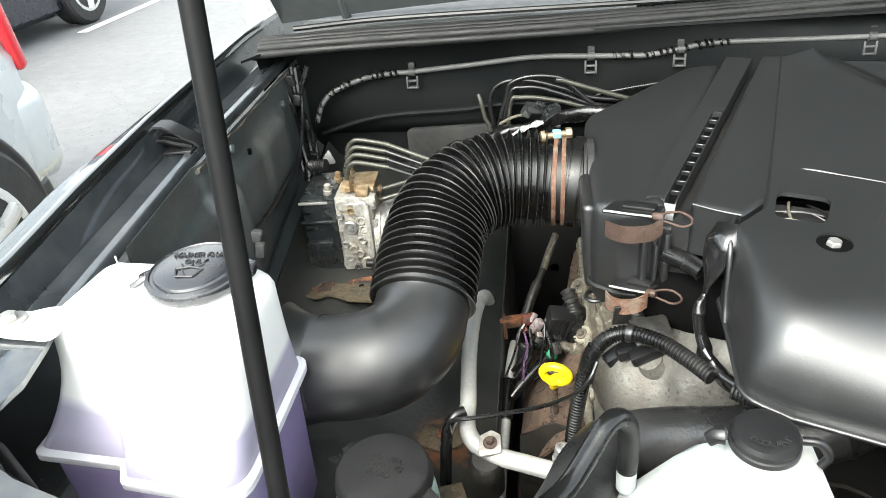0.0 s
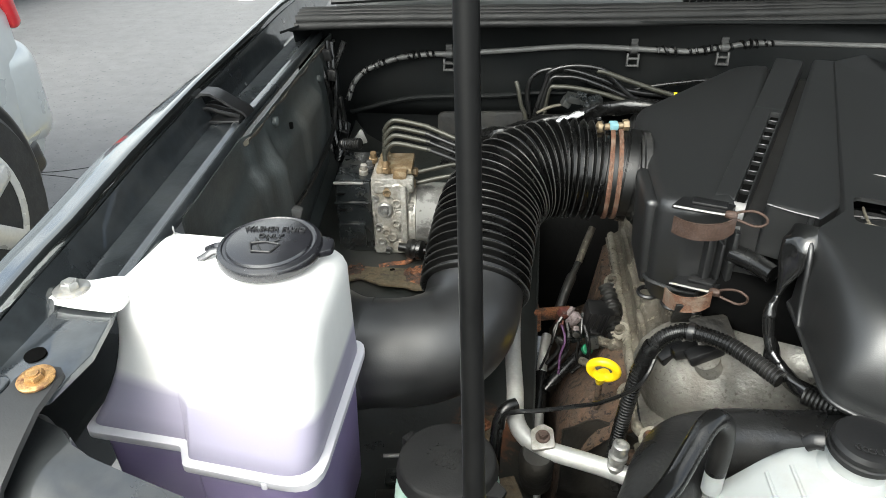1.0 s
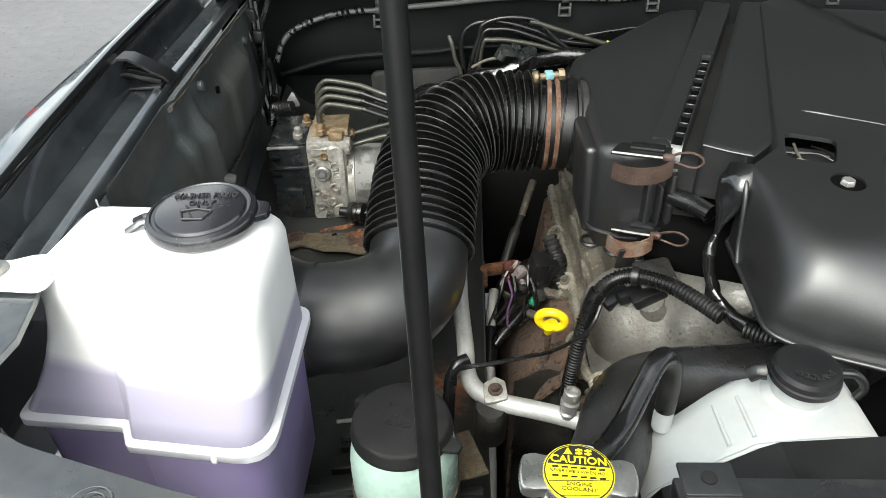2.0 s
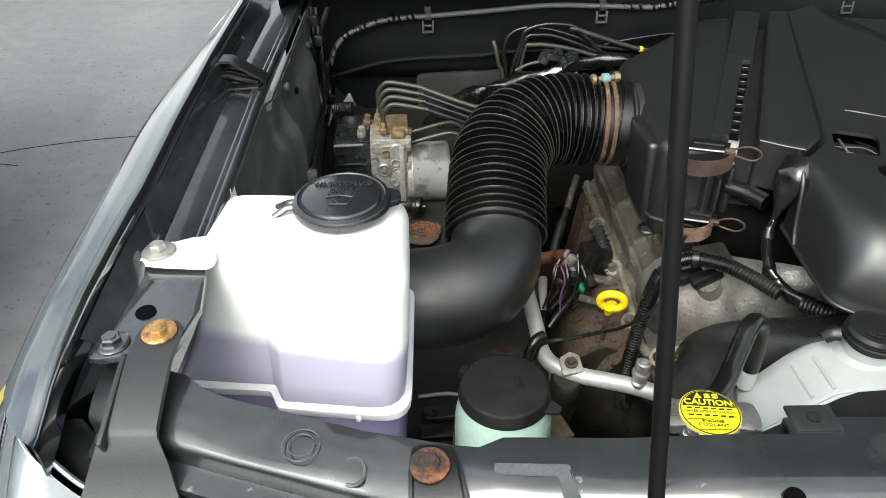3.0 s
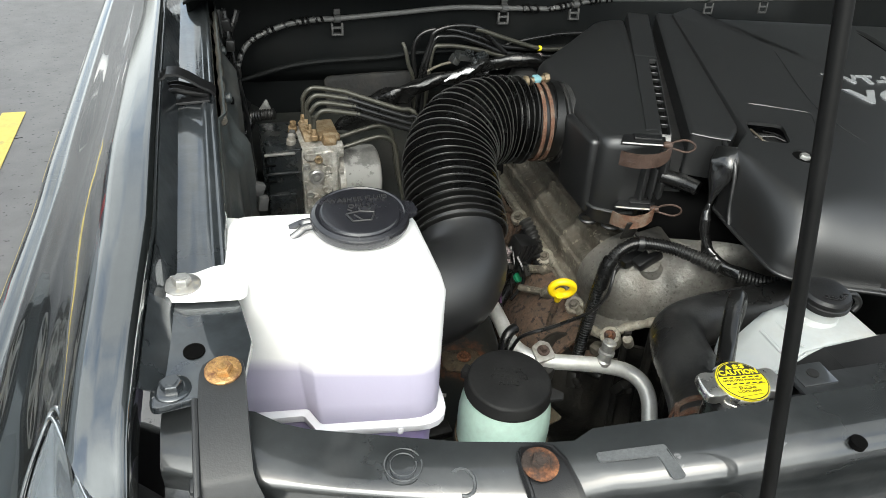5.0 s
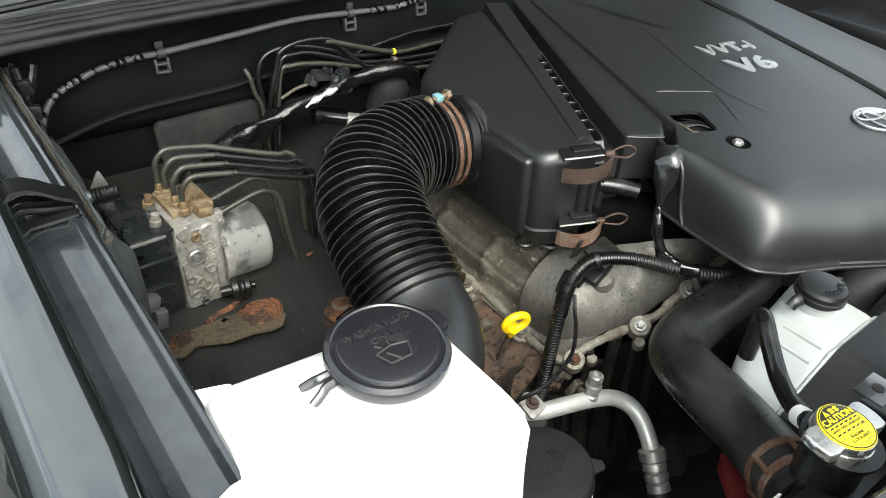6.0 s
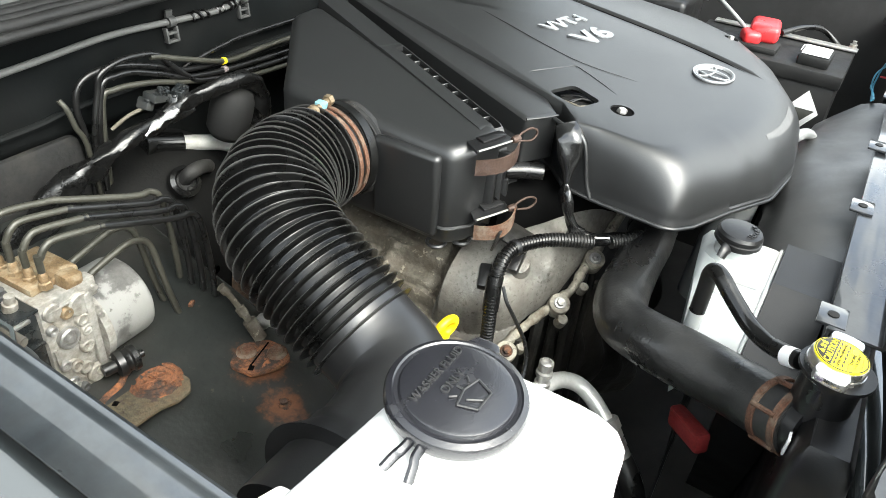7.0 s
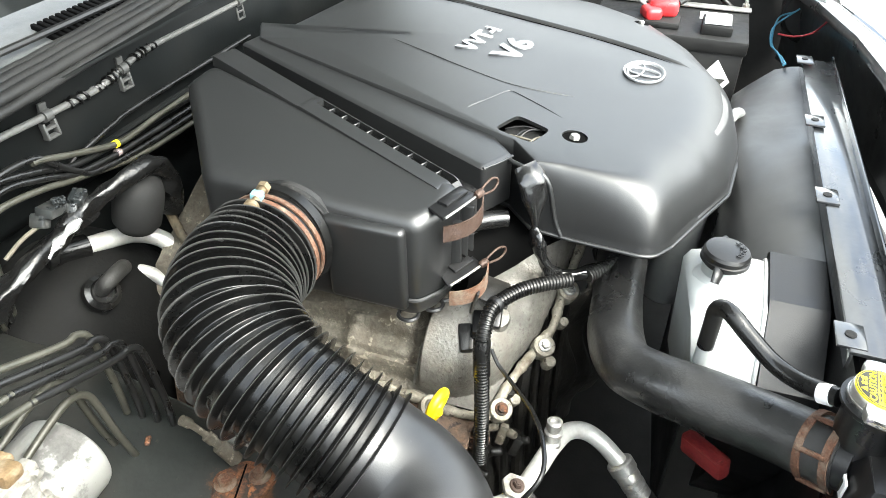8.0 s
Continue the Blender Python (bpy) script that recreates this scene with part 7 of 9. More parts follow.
    box(bm, (-0.052, 0.78, 0.875), (0.012, 0.05, 0.03), (0, -4, 8), bevel=0.002)
    part("plate", bm, "rust", r)
    g = thing("control_rod", (0.0, 0.8, 0.92), "thin black greasy rod behind the intake hose", "rod")
    bm = B()
    tube(bm, [(-0.02, 0.775, 0.885), (-0.01, 0.80, 0.905), (0.005, 0.83, 0.93), (0.02, 0.86, 0.96)], lambda s: 0.0042 if s > 0.05 else 0.0065, 12, 8)
    part("rod", bm, "greasy_black", g)
    bm = B()
    tube(bm, [(0.004, 0.826, 0.928), (0.012, 0.844, 0.945), (0.021, 0.861, 0.962)], 0.0048, 12, 5)
    part("sleeve", bm, "dirty_cast", g, "dirty pale metal sleeve")


connectors()


def low_bits():
    r = thing("red_box", (0.035, 0.34, 0.90), "dull red plastic box below the radiator hose", "plastic box")
    bm = B()
    box(bm, (0.074, 0.336, 0.906), (0.052, 0.016, 0.024), (0, 10, 47), bevel=0.004)
    part("box", bm, "dull_red", r)
    bm = B()
    box(bm, (0.070, 0.340, 0.9175), (0.044, 0.010, 0.003), (0, 10, 47), bevel=0.001)
    part("ridge", bm, "dull_red", r)
    f = thing("hose_bracket", (-0.10, 0.55, 0.86), "flat rusty bracket on the frame under the intake elbow", "bracket")
    bm = B()
    slab(bm, rounded([(-0.135, 0.566), (-0.108, 0.556), (-0.082, 0.566), (-0.086, 0.592), (-0.104, 0.604), (-0.130, 0.598)], 0.011), floor_z(-0.11, 0.58) + 0.001, floor_z(-0.11, 0.58) + 0.005, 0.001)
    part("plate", bm, "rusty_plate", f)
    bm = B()
    hexbolt(bm, (-0.105, 0.582, floor_z(-0.11, 0.58) + 0.005), (0, 0, 1), 0.006, 0.009, 0.005)
    part("bolt", bm, "rust", f)
    q = thing("rail_bracket", (-0.20, 0.55, 0.86), "dark stepped steel ledge beside the washer tank", "bracket")
    for i, (x, y, w, h) in enumerate(((-0.178, 0.470, 0.050, 0.010), (-0.176, 0.500, 0.046, 0.006), (-0.180, 0.440, 0.056, 0.016))):
        bm = B()
        box(bm, (x, y, floor_z(-0.2, y) + h / 2 + 0.004), (w, 0.018, h), (4, 0, 6), bevel=0.002)
        part("step", bm, "wheelhouse" if i else "greasy_black", q)
    bm = B()
    tube(bm, [(-0.205, 0.520, floor_z(-0.2, 0.52) + 0.012), (-0.170, 0.523, floor_z(-0.2, 0.52) + 0.013), (-0.145, 0.519, floor_z(-0.2, 0.52) + 0.010)], 0.0022, 8, 4)
    part("edge_wire", bm, "zinc", q)
    k = thing("frame_rail", (-0.14, 0.45, 0.7), "dark frame rail with dusty ledges under the bottles", "frame")
    bm = B()
    box(bm, (-0.145, 0.46, 0.80), (0.09, 0.10, 0.05), (0, 0, 0), bevel=0.006)
    box(bm, (-0.155, 0.415, 0.86), (0.05, 0.03, 0.02), (0, 0, 5), bevel=0.003)
    box(bm, (-0.04, 0.43, 0.74), (0.12, 0.14, 0.05), (0, 0, 5), bevel=0.01)
    part("rail", bm, "greasy_black", k)


low_bits()

# ---- brake hydraulics ----
def abs_unit():
    a = thing("abs_unit", (-0.25, 0.855, 0.92), "silver anti-lock brake valve block with round pump motor", "brake unit")
    x0, x1, y0, y1, z0, z1 = -0.2745, -0.2235, 0.824, 0.896, 0.926, 1.040
    bm = B()
    box(bm, ((x0 + x1) / 2, (y0 + y1) / 2, (z0 + z1) / 2), (x1 - x0, y1 - y0, z1 - z0), (0, 0, 4), bevel=0.004)
    for dx, z, r in ((0.013, 1.022, 0.012), (-0.012, 1.028, 0.009), (0.014, 0.985, 0.010), (-0.010, 0.960, 0.011), (0.012, 0.940, 0.010), (-0.014, 0.938, 0.009)):
        lathe(bm, [(r, 0), (r, 0.003), (r * 0.85, 0.0045)], ((x0 + x1) / 2 + dx, y0 + 0.001, z), (0.07, -1, 0), 20)
    box(bm, ((x0 + x1) / 2 + 0.02, y0 - 0.001, 0.985), (0.008, 0.006, 0.09), (0, 0, 4), bevel=0.002)
    block = part("valve_block", bm, "aluminium", a, "dusty cast valve block")
    for dx, z, r, m in ((-0.001, 1.021, 0.0052, "brass"), (0.011, 1.006, 0.0058, "aluminium"), (0.013, 0.993, 0.0056, "aluminium"), (0.009, 0.976, 0.0060, "aluminium"), (-0.015, 0.970, 0.0046, "zinc"),
                        (-0.005, 0.962, 0.0056, "aluminium"), (0.003, 0.955, 0.0060, "aluminium"), (-0.012, 0.948, 0.0052, "zinc"), (0.016, 0.941, 0.0056, "aluminium"), (-0.003, 0.934, 0.0042, "grey_plastic"), (-0.017, 1.012, 0.0042, "zinc")):
        bm = B()
        at = V((x0 + x1) / 2 + dx, y0 - 0.0022 + 0.07 * dx, z)
        lathe(bm, [(r * 1.12, -0.002), (r * 1.10, 0.0022), (r * 0.95, 0.0032), (r * 0.70, 0.0030), (r * 0.58, 0.0004), (0.0005, 0.0006)], at, (0.07, -1, 0), 18)
        part("port_boss", bm, m, block)
    bm = B()
    big = V((x0 + x1) / 2 - 0.005, y0 - 0.002, 0.996)
    lathe(bm, [(0.0105, -0.002), (0.0100, 0.003), (0.0085, 0.0042), (0.0066, 0.004), (0.0060, 0.0016), (0.0040, 0.0016), (0.0036, 0.006), (0.0005, 0.0066)], big, (0.07, -1, 0), 24)
    part("pressure_plug", bm, "zinc", block, "bright steel pressure plug")
    for dx, z, ex, ez in ((-0.016, 1.030, 0.014, 1.030), (-0.019, 0.990, -0.017, 0.940), (0.004, 0.985, 0.012, 0.965), (-0.010, 0.955, -0.002, 0.945)):
        bm = B()
        tube(bm, [((x0 + x1) / 2 + dx, y0 - 0.0012 + 0.07 * dx, z), ((x0 + x1) / 2 + ex, y0 - 0.0012 + 0.07 * ex, ez)], 0.0019, 8, 2)
        part("casting_rib", bm, "aluminium", block)
    for z, h in ((1.030, 0.020), (0.998, 0.012), (0.945, 0.014)):
        bm = B()
        box(bm, (x1 + 0.003, y0 + 0.008, z), (0.009, 0.013, h), (0, 0, 4), bevel=0.002)
        lathe(bm, [(0.003, 0), (0.003, 0.005), (0.001, 0.005)], (x1 + 0.004, y0 + 0.003, z), (0, -1, 0), 10)
        part("side_lug", bm, "aluminium", block)
    bm = B()
    box(bm, ((x0 + x1) / 2 + 0.004, (y0 + y1) / 2 + 0.006, z1 + 0.003), (0.047, 0.054, 0.008), (0, 0, 4), bevel=0.002)
    box(bm, ((x0 + x1) / 2 + 0.015, y0 + 0.010, z1 + 0.003), (0.018, 0.016, 0.014), (0, 8, 4), bevel=0.003)
    part("top_deck", bm, "brass_dirty", block, "brown stained top deck")
    bm = B()
    lathe(bm, [(0.040, 0.0), (0.0435, 0.002), (0.0435, 0.010), (0.0422, 0.012), (0.0422, 0.052), (0.0412, 0.056), (0.038, 0.0585), (0.001, 0.059)], (x1, 0.862, 0.972), (1, 0.08, -0.02), 44)
    motor = part("pump_motor", bm, "motor", a, "silver pump motor with peeling paint")
    bm = B()
    lathe(bm, [(0.040, -0.006), (0.0450, -0.006), (0.0450, 0.002), (0.040, 0.004)], (x1 + 0.004, 0.862, 0.972), (1, 0.08, -0.02), 44)
    part("motor_flange", bm, "aluminium", motor)
    bm = B()
    box(bm, (-0.2975, 0.866, 0.982), (0.045, 0.088, 0.106), (0, 0, 4), bevel=0.004)
    ecu = part("control_box", bm, "ecu_plastic", a, "glossy black control box")
    bm = B()
    for k in range(7):
        box(bm, (-0.3205, 0.835 + 0.012 * k, 0.99), (0.004, 0.004, 0.085), (0, 0, 4), bevel=0.001)
    box(bm, (-0.297, 0.8205, 1.004), (0.048, 0.004, 0.003), (0, 0, 4), bevel=0.001)
    box(bm, (-0.300, 0.8195, 0.957), (0.036, 0.004, 0.034), (0, 0, 4), bevel=0.0015)
    box(bm, (-0.297, 0.866, 1.0365), (0.047, 0.090, 0.003), (0, 0, 4), bevel=0.001)
    part("box_rib", bm, "ecu_plastic", ecu)
    for z in (1.018, 0.994, 0.970):
        bm = B()
        box(bm, (-0.312, 0.8190, z), (0.012, 0.003, 0.0016), (0, 0, 4), bevel=0.0005, seg=1)
        part("vent_slot", bm, "void", ecu)
    bm = B()
    box(bm, (-0.300, 0.8195, 1.0335), (0.040, 0.004, 0.004), (0, 0, 4), bevel=0.0015)
    part("front_clip", bm, "zinc", ecu, "bare steel clip")
    for x, y, h, m in ((-0.284, 0.840, 0.015, "aluminium"), (-0.281, 0.860, 0.010, "grey_plastic"), (-0.279, 0.878, 0.016, "brass_dirty"), (-0.312, 0.846, 0.007, "ecu_plastic")):
        bm = B()
        lathe(bm, [(0.0062, 0), (0.0062, h * 0.5), (0.0045, h * 0.55), (0.0042, h), (0.001, h)], (x, y, 1.0375), (0.1, -0.15, 1), 14)
        part("fitting", bm, m, ecu, "small dirty metal fitting")
    for k in range(4):
        bm = B()
        c = V(-0.262 + 0.003 * k, 0.886 - 0.0165 * k, z1 + 0.004)
        lathe(bm, [(0.0062, 0), (0.0062, 0.006), (0.005, 0.007)], c, (0, 0, 1), 6)
        lathe(bm, [(0.0045, 0.006), (0.0042, 0.014), (0.003, 0.016)], c, (0, 0, 1), 14)
        part("pipe_nut", bm, "brass_dirty", block, "dirty brass coloured pipe nut")
    for k in range(4):
        s = V(-0.262 + 0.003 * k, 0.886 - 0.0165 * k, z1 + 0.012)
        h = 1.096 - 0.004 * k
        e = V(-0.118 + 0.005 * k, 0.868 - 0.012 * k, 1.066 - 0.006 * k)
        bm = B()
        tube(bm, [s, s + V(0, 0, 0.024), V(s.x + 0.001, s.y, h - 0.012), V(s.x + 0.008, s.y, h - 0.003), V(s.x + 0.020, s.y - 0.0005, h), V(s.x + 0.06, s.y - 0.004, h - 0.006)], 0.0032, 10, 8)
        part("brake_pipe", bm, "brake_pipe", a, "olive coated brake pipe")
        bm = B()
        tube(bm, [V(s.x + 0.055, s.y - 0.0035, h - 0.005), e + V(-0.018, 0, 0.003), e, e + V(0.009, -0.003, -0.010), e + V(0.012, -0.006, -0.05), e + V(0.012, -0.009, -0.085), e + V(0.016, -0.004, -0.112)], 0.0034, 10, 8)
        part("brake_pipe", bm, "black_pipe" if k > 0 else "brake_pipe", a)
    for k, (y, z) in enumerate(((0.868, 1.030), (0.846, 1.024))):
        bm = B()
        lathe(bm, [(0.0065, 0), (0.0065, 0.008), (0.004, 0.010)], (x1 - 0.002, y, z), (1, 0, 0.05), 6)
        nut = part("pipe_nut", bm, "brass", a)
        bm = B()
        tube(bm, [(x1 + 0.006, y, z), (-0.180, y + 0.002, z + 0.010), (-0.160, y + 0.002, z + 0.013), (-0.146, y + 0.001, z + 0.006), (-0.140, y, z - 0.012), (-0.134, y - 0.004, z - 0.06), (-0.122, y - 0.006, z - 0.115)], 0.0034, 10, 8)
        part("brake_pipe", bm, "brake_pipe", nut)
    bm = B()
    lathe(bm, [(0.006, -0.014), (0.006, -0.002), (0.0125, -0.001), (0.0135, 0.005), (0.0115, 0.008), (0.0115, 0.011), (0.0135, 0.013), (0.0130, 0.018), (0.007, 0.020), (0.004, 0.021), (0.004, 0.025), (0.001, 0.025)], (-0.222, 0.812, 0.944), (0.95, -0.2, 0.02), 24)
    part("rubber_bush", bm, "rubber", a, "black rubber bush")
    b = thing("abs_bracket", (-0.24, 0.79, 0.91), "flat rust-stained steel bracket under the brake unit", "bracket")
    bm = B()
    out = rounded([(-0.308, 0.845), (-0.316, 0.800), (-0.321, 0.770), (-0.300, 0.762), (-0.282, 0.771), (-0.252, 0.758), (-0.223, 0.757), (-0.206, 0.751), (-0.190, 0.753), (-0.180, 0.766), (-0.180, 0.795), (-0.196, 0.815), (-0.20, 0.87), (-0.30, 0.88)], 0.007)
    slab(bm, out, 0.9165, 0.9205, 0.001)
    pl = part("plate", bm, "rusty_plate", b)
    bm = B()
    box(bm, (-0.245, 0.850, 0.923), (0.085, 0.065, 0.006), (3, 0, 4), bevel=0.002)
    part("rib", bm, "rusty_plate", pl)
    bm = B()
    tube(bm, [(-0.262, 0.799, 0.9215), (-0.245, 0.805, 0.9225), (-0.228, 0.807, 0.9245), (-0.218, 0.811, 0.929)], lambda q: 0.0035, 8, 6, flat=0.6)
    part("bent_lip", bm, "rust", pl, "rusty bent lip")
    bm = B()
    box(bm, (-0.243, 0.794, 0.9200), (0.0065, 0.0055, 0.0016), (0, 0, 25), bevel=0.0004, seg=1)
    part("hole", bm, "void", pl)
    bm = B()
    lathe(bm, [(0.0255, 0.0), (0.0225, 0.0018), (0.0195, 0.0006), (0.0165, 0.0026), (0.0130, 0.0012), (0.0085, 0.0030), (0.0040, 0.0022), (0.0005, 0.0034)], (-0.201, 0.789, 0.9202), (0, 0, 1), 36)
    rng = random.Random(17)
    for v in bm.verts:
        v.co += V(rng.uniform(-0.0012, 0.0012), rng.uniform(-0.0012, 0.0012), rng.uniform(-0.0006, 0.0006))
    part("rust_boss", bm, "rust", pl, "rusted pressed boss")
    bm = B()
    lathe(bm, [(0.0165, 0.0), (0.0140, 0.0016), (0.0090, 0.0008), (0.0050, 0.0024), (0.0005, 0.0022)], (-0.297, 0.791, 0.9202), (0, 0, 1), 30)
    for v in bm.verts:
        v.co += V(rng.uniform(-0.0014, 0.0014), rng.uniform(-0.0014, 0.0014), rng.uniform(-0.0006, 0.0006))
    part("rust_boss", bm, "rust", pl, "rusted pressed boss")
    # rust plate with two bolts, and a rusted spot
    r = thing("tower_bracket", (-0.112, 0.74, 0.90), "rusty bracket with two bolts on the wheelhouse", "bracket")
    bm = B()
    slab(bm, rounded([(-0.139, 0.757), (-0.135, 0.729), (-0.112, 0.716), (-0.094, 0.713), (-0.083, 0.730), (-0.086, 0.752), (-0.110, 0.772)], 0.010), floor_z(-0.11, 0.745) + 0.0015, floor_z(-0.11, 0.745) + 0.0075, 0.0012)
    rp = part("plate", bm, "rust", r)
    bm = B()
    tube(bm, [(-0.127, 0.738, floor_z(-0.11, 0.745) + 0.0072), (-0.106, 0.744, floor_z(-0.11, 0.745) + 0.0072), (-0.090, 0.7485, floor_z(-0.11, 0.745) + 0.0072)], 0.0014, 8, 2, flat=0.5)
    box(bm, (-0.1285, 0.7355, floor_z(-0.11, 0.745) + 0.0072), (0.007, 0.0055, 0.002), (0, 0, 30), bevel=0.0004, seg=1)
    part("groove", bm, "void", rp)
    for x, y in ((-0.115, 0.756), (-0.097, 0.730)):
        bm = B()
        hexbolt(bm, (x, y, floor_z(-0.11, 0.745) + 0.0075), (0, 0, 1), 0.0065, 0.0105, 0.007)
        part("bolt", bm, "rusty_band", rp, "brown rusted bolt")
    bm = B()
    tube(bm, [(-0.088, 0.762, 0.910), (-0.092, 0.772, 0.930), (-0.097, 0.782, 0.950), (-0.103, 0.790, 0.968), (-0.107, 0.794, 0.976)], lambda s: 0.0075 if s < 0.026 else 0.0042 if s < 0.034 else 0.0056 if s < 0.044 else 0.0032 if s < 0.066 else 0.0048, 12, step=0.001)
    part("threaded_end", bm, "dirty_cast", rp)
    rng = random.Random(8)
    bm = B()
    n = 60
    out = [Vector((-0.129 + 0.007 * (1 + rng.uniform(-0.12, 0.12) + 0.12 * math.sin(k * 0.7)) * math.cos(2 * math.pi * k / n), 0.691 + 0.0065 * (1 + rng.uniform(-0.12, 0.12) + 0.12 * math.sin(k * 0.5)) * math.sin(2 * math.pi * k / n))) for k in range(n)]
    rings = [[V(*(c.lerp(Vector((-0.129, 0.691)), f)), floor_z(c.x, c.y) + h) for c in out] for f, h in ((0, 0.0002), (0.08, 0.0008), (0.6, 0.0011))]
    skin(bm, rings)
    sp = thing("rust_patch", (-0.132, 0.690, 0.88), "round flaking rust patch with a screw in its middle", "rust patch")
    part("flake", bm, "rust", sp)
    bm = B()
    lathe(bm, [(0.004, 0), (0.004, 0.003), (0.002, 0.004)], (-0.130, 0.691, floor_z(-0.13, 0.69) + 0.003), (0, 0, 1), 12)
    part("screw", bm, "rusty_clip", sp)
    for x, y, s in ((-0.112, 0.838, 0.005),):
        bm = B()
        box(bm, (x, y, floor_z(x, y) + 0.003), (s * 2, s, 0.004), (3, 4, 30), bevel=0.001)
        whole("loose_flake", bm, "rust" if s < 0.012 else "aluminium", "small loose metal flake lying on the wheelhouse", "debris")


M["grey_plastic"] = mat("grey_plastic", (0.065, 0.065, 0.064), 0.5, var=0.2, scale=30, bump=0.08)
M["brass_dirty"] = mat("brown_deck", (0.19, 0.13, 0.07), 0.6, 0.4, var=0.4, scale=50, bump=0.4, dirt=(0.27, 0.23, 0.16), dirt_at=0.56, dirt_scale=50)
abs_unit()


# ---- firewall cable, pipes, looms ----
def firewall_cable():
    c = thing("firewall_cable", (0.1, 1.045, 1.14), "thin grey cable with twisted tape along the firewall", "cable")
    line = [(-0.345, 1.02, 1.075), (-0.335, 1.028, 1.100), (-0.315, 1.035, 1.118), (-0.27, 1.041, 1.134), (-0.225, 1.044, 1.140), (-0.193, 1.045, 1.141), (-0.10, 1.046, 1.148), (-0.01, 1.046, 1.155), (0.072, 1.046, 1.153), (0.12, 1.048, 1.151), (0.155, 1.050, 1.150), (0.197, 1.052, 1.156), (0.25, 1.055, 1.162), (0.4, 1.056, 1.161), (0.7, 1.056, 1.16), (1.0, 1.056, 1.158)]
    bm = B()
    tube(bm, line, 0.0040, 10, 8)
    part("cable", bm, "cable_grey", c)
    pts = curve(line, 24)
    for a, b in ((0, 5.0), (8.6, 12.2)):
        bm = B()
        seg = pts[int(a * 24):int(b * 24)]
        seg, total = resample(seg, 0.0012)
        hel = []
        for i, p in enumerate(seg):
            t = i * 0.62 + 2.2 * math.sin(i * 0.11) + 1.1 * math.sin(i * 0.29)
            hel.append(p + V(0, math.cos(t), math.sin(t)) * (0.0044 + 0.0010 * math.sin(i * 0.13)))
        tube(bm, hel, 0.0023, 5, 1)
        part("twisted_tape", bm, "tape", c, "shiny black twisted tape")
    first = None
    for x, y, z in ((-0.193, 1.045, 1.141), (0.072, 1.046, 1.153), (0.197, 1.052, 1.156), (0.45, 1.056, 1.161), (0.56, 1.056, 1.161)):
        if first:
            copy_thing(first, Matrix.Translation((x, y, z)))
            continue
        first = thing("cable_clip", (x, y, z), "grey plastic cable clip on the firewall", "clip", group="firewall cable clips")
        bm = B()
        lathe(bm, [(0.0048, -0.005), (0.0064, -0.005), (0.0064, 0.005), (0.0048, 0.005)], (x, y, z), (1, 0.05, 0), 20)
        part("loop", bm, "clip_grey", first)
        bm = B()
        box(bm, (x, y + 0.002, z + 0.009), (0.010, 0.004, 0.010), (8, 0, 0), bevel=0.001)
        part("tail", bm, "clip_grey", first)
        for dx in (-0.0075, 0.0075):
            bm = B()
            box(bm, (x + dx, y + 0.001, z - 0.016), (0.003, 0.008, 0.018), (-6, 0, dx * 300), bevel=0.0008)
            part("leg", bm, "clip_grey", first)
        bm = B()
        box(bm, (x, y + 0.001, z - 0.024), (0.018, 0.008, 0.003), bevel=0.0008)
        box(bm, (x, y + 0.001, z - 0.014), (0.018, 0.007, 0.003), bevel=0.0008)
        part("foot", bm, "clip_grey", first)


M["cable_grey"] = mat("cable_grey", (0.10, 0.10, 0.097), 0.5, 0.1, var=0.25, scale=40, bump=0.05)
M["clip_grey"] = mat("clip_grey", (0.055, 0.055, 0.054), 0.5, var=0.2, scale=40, bump=0.05)
firewall_cable()


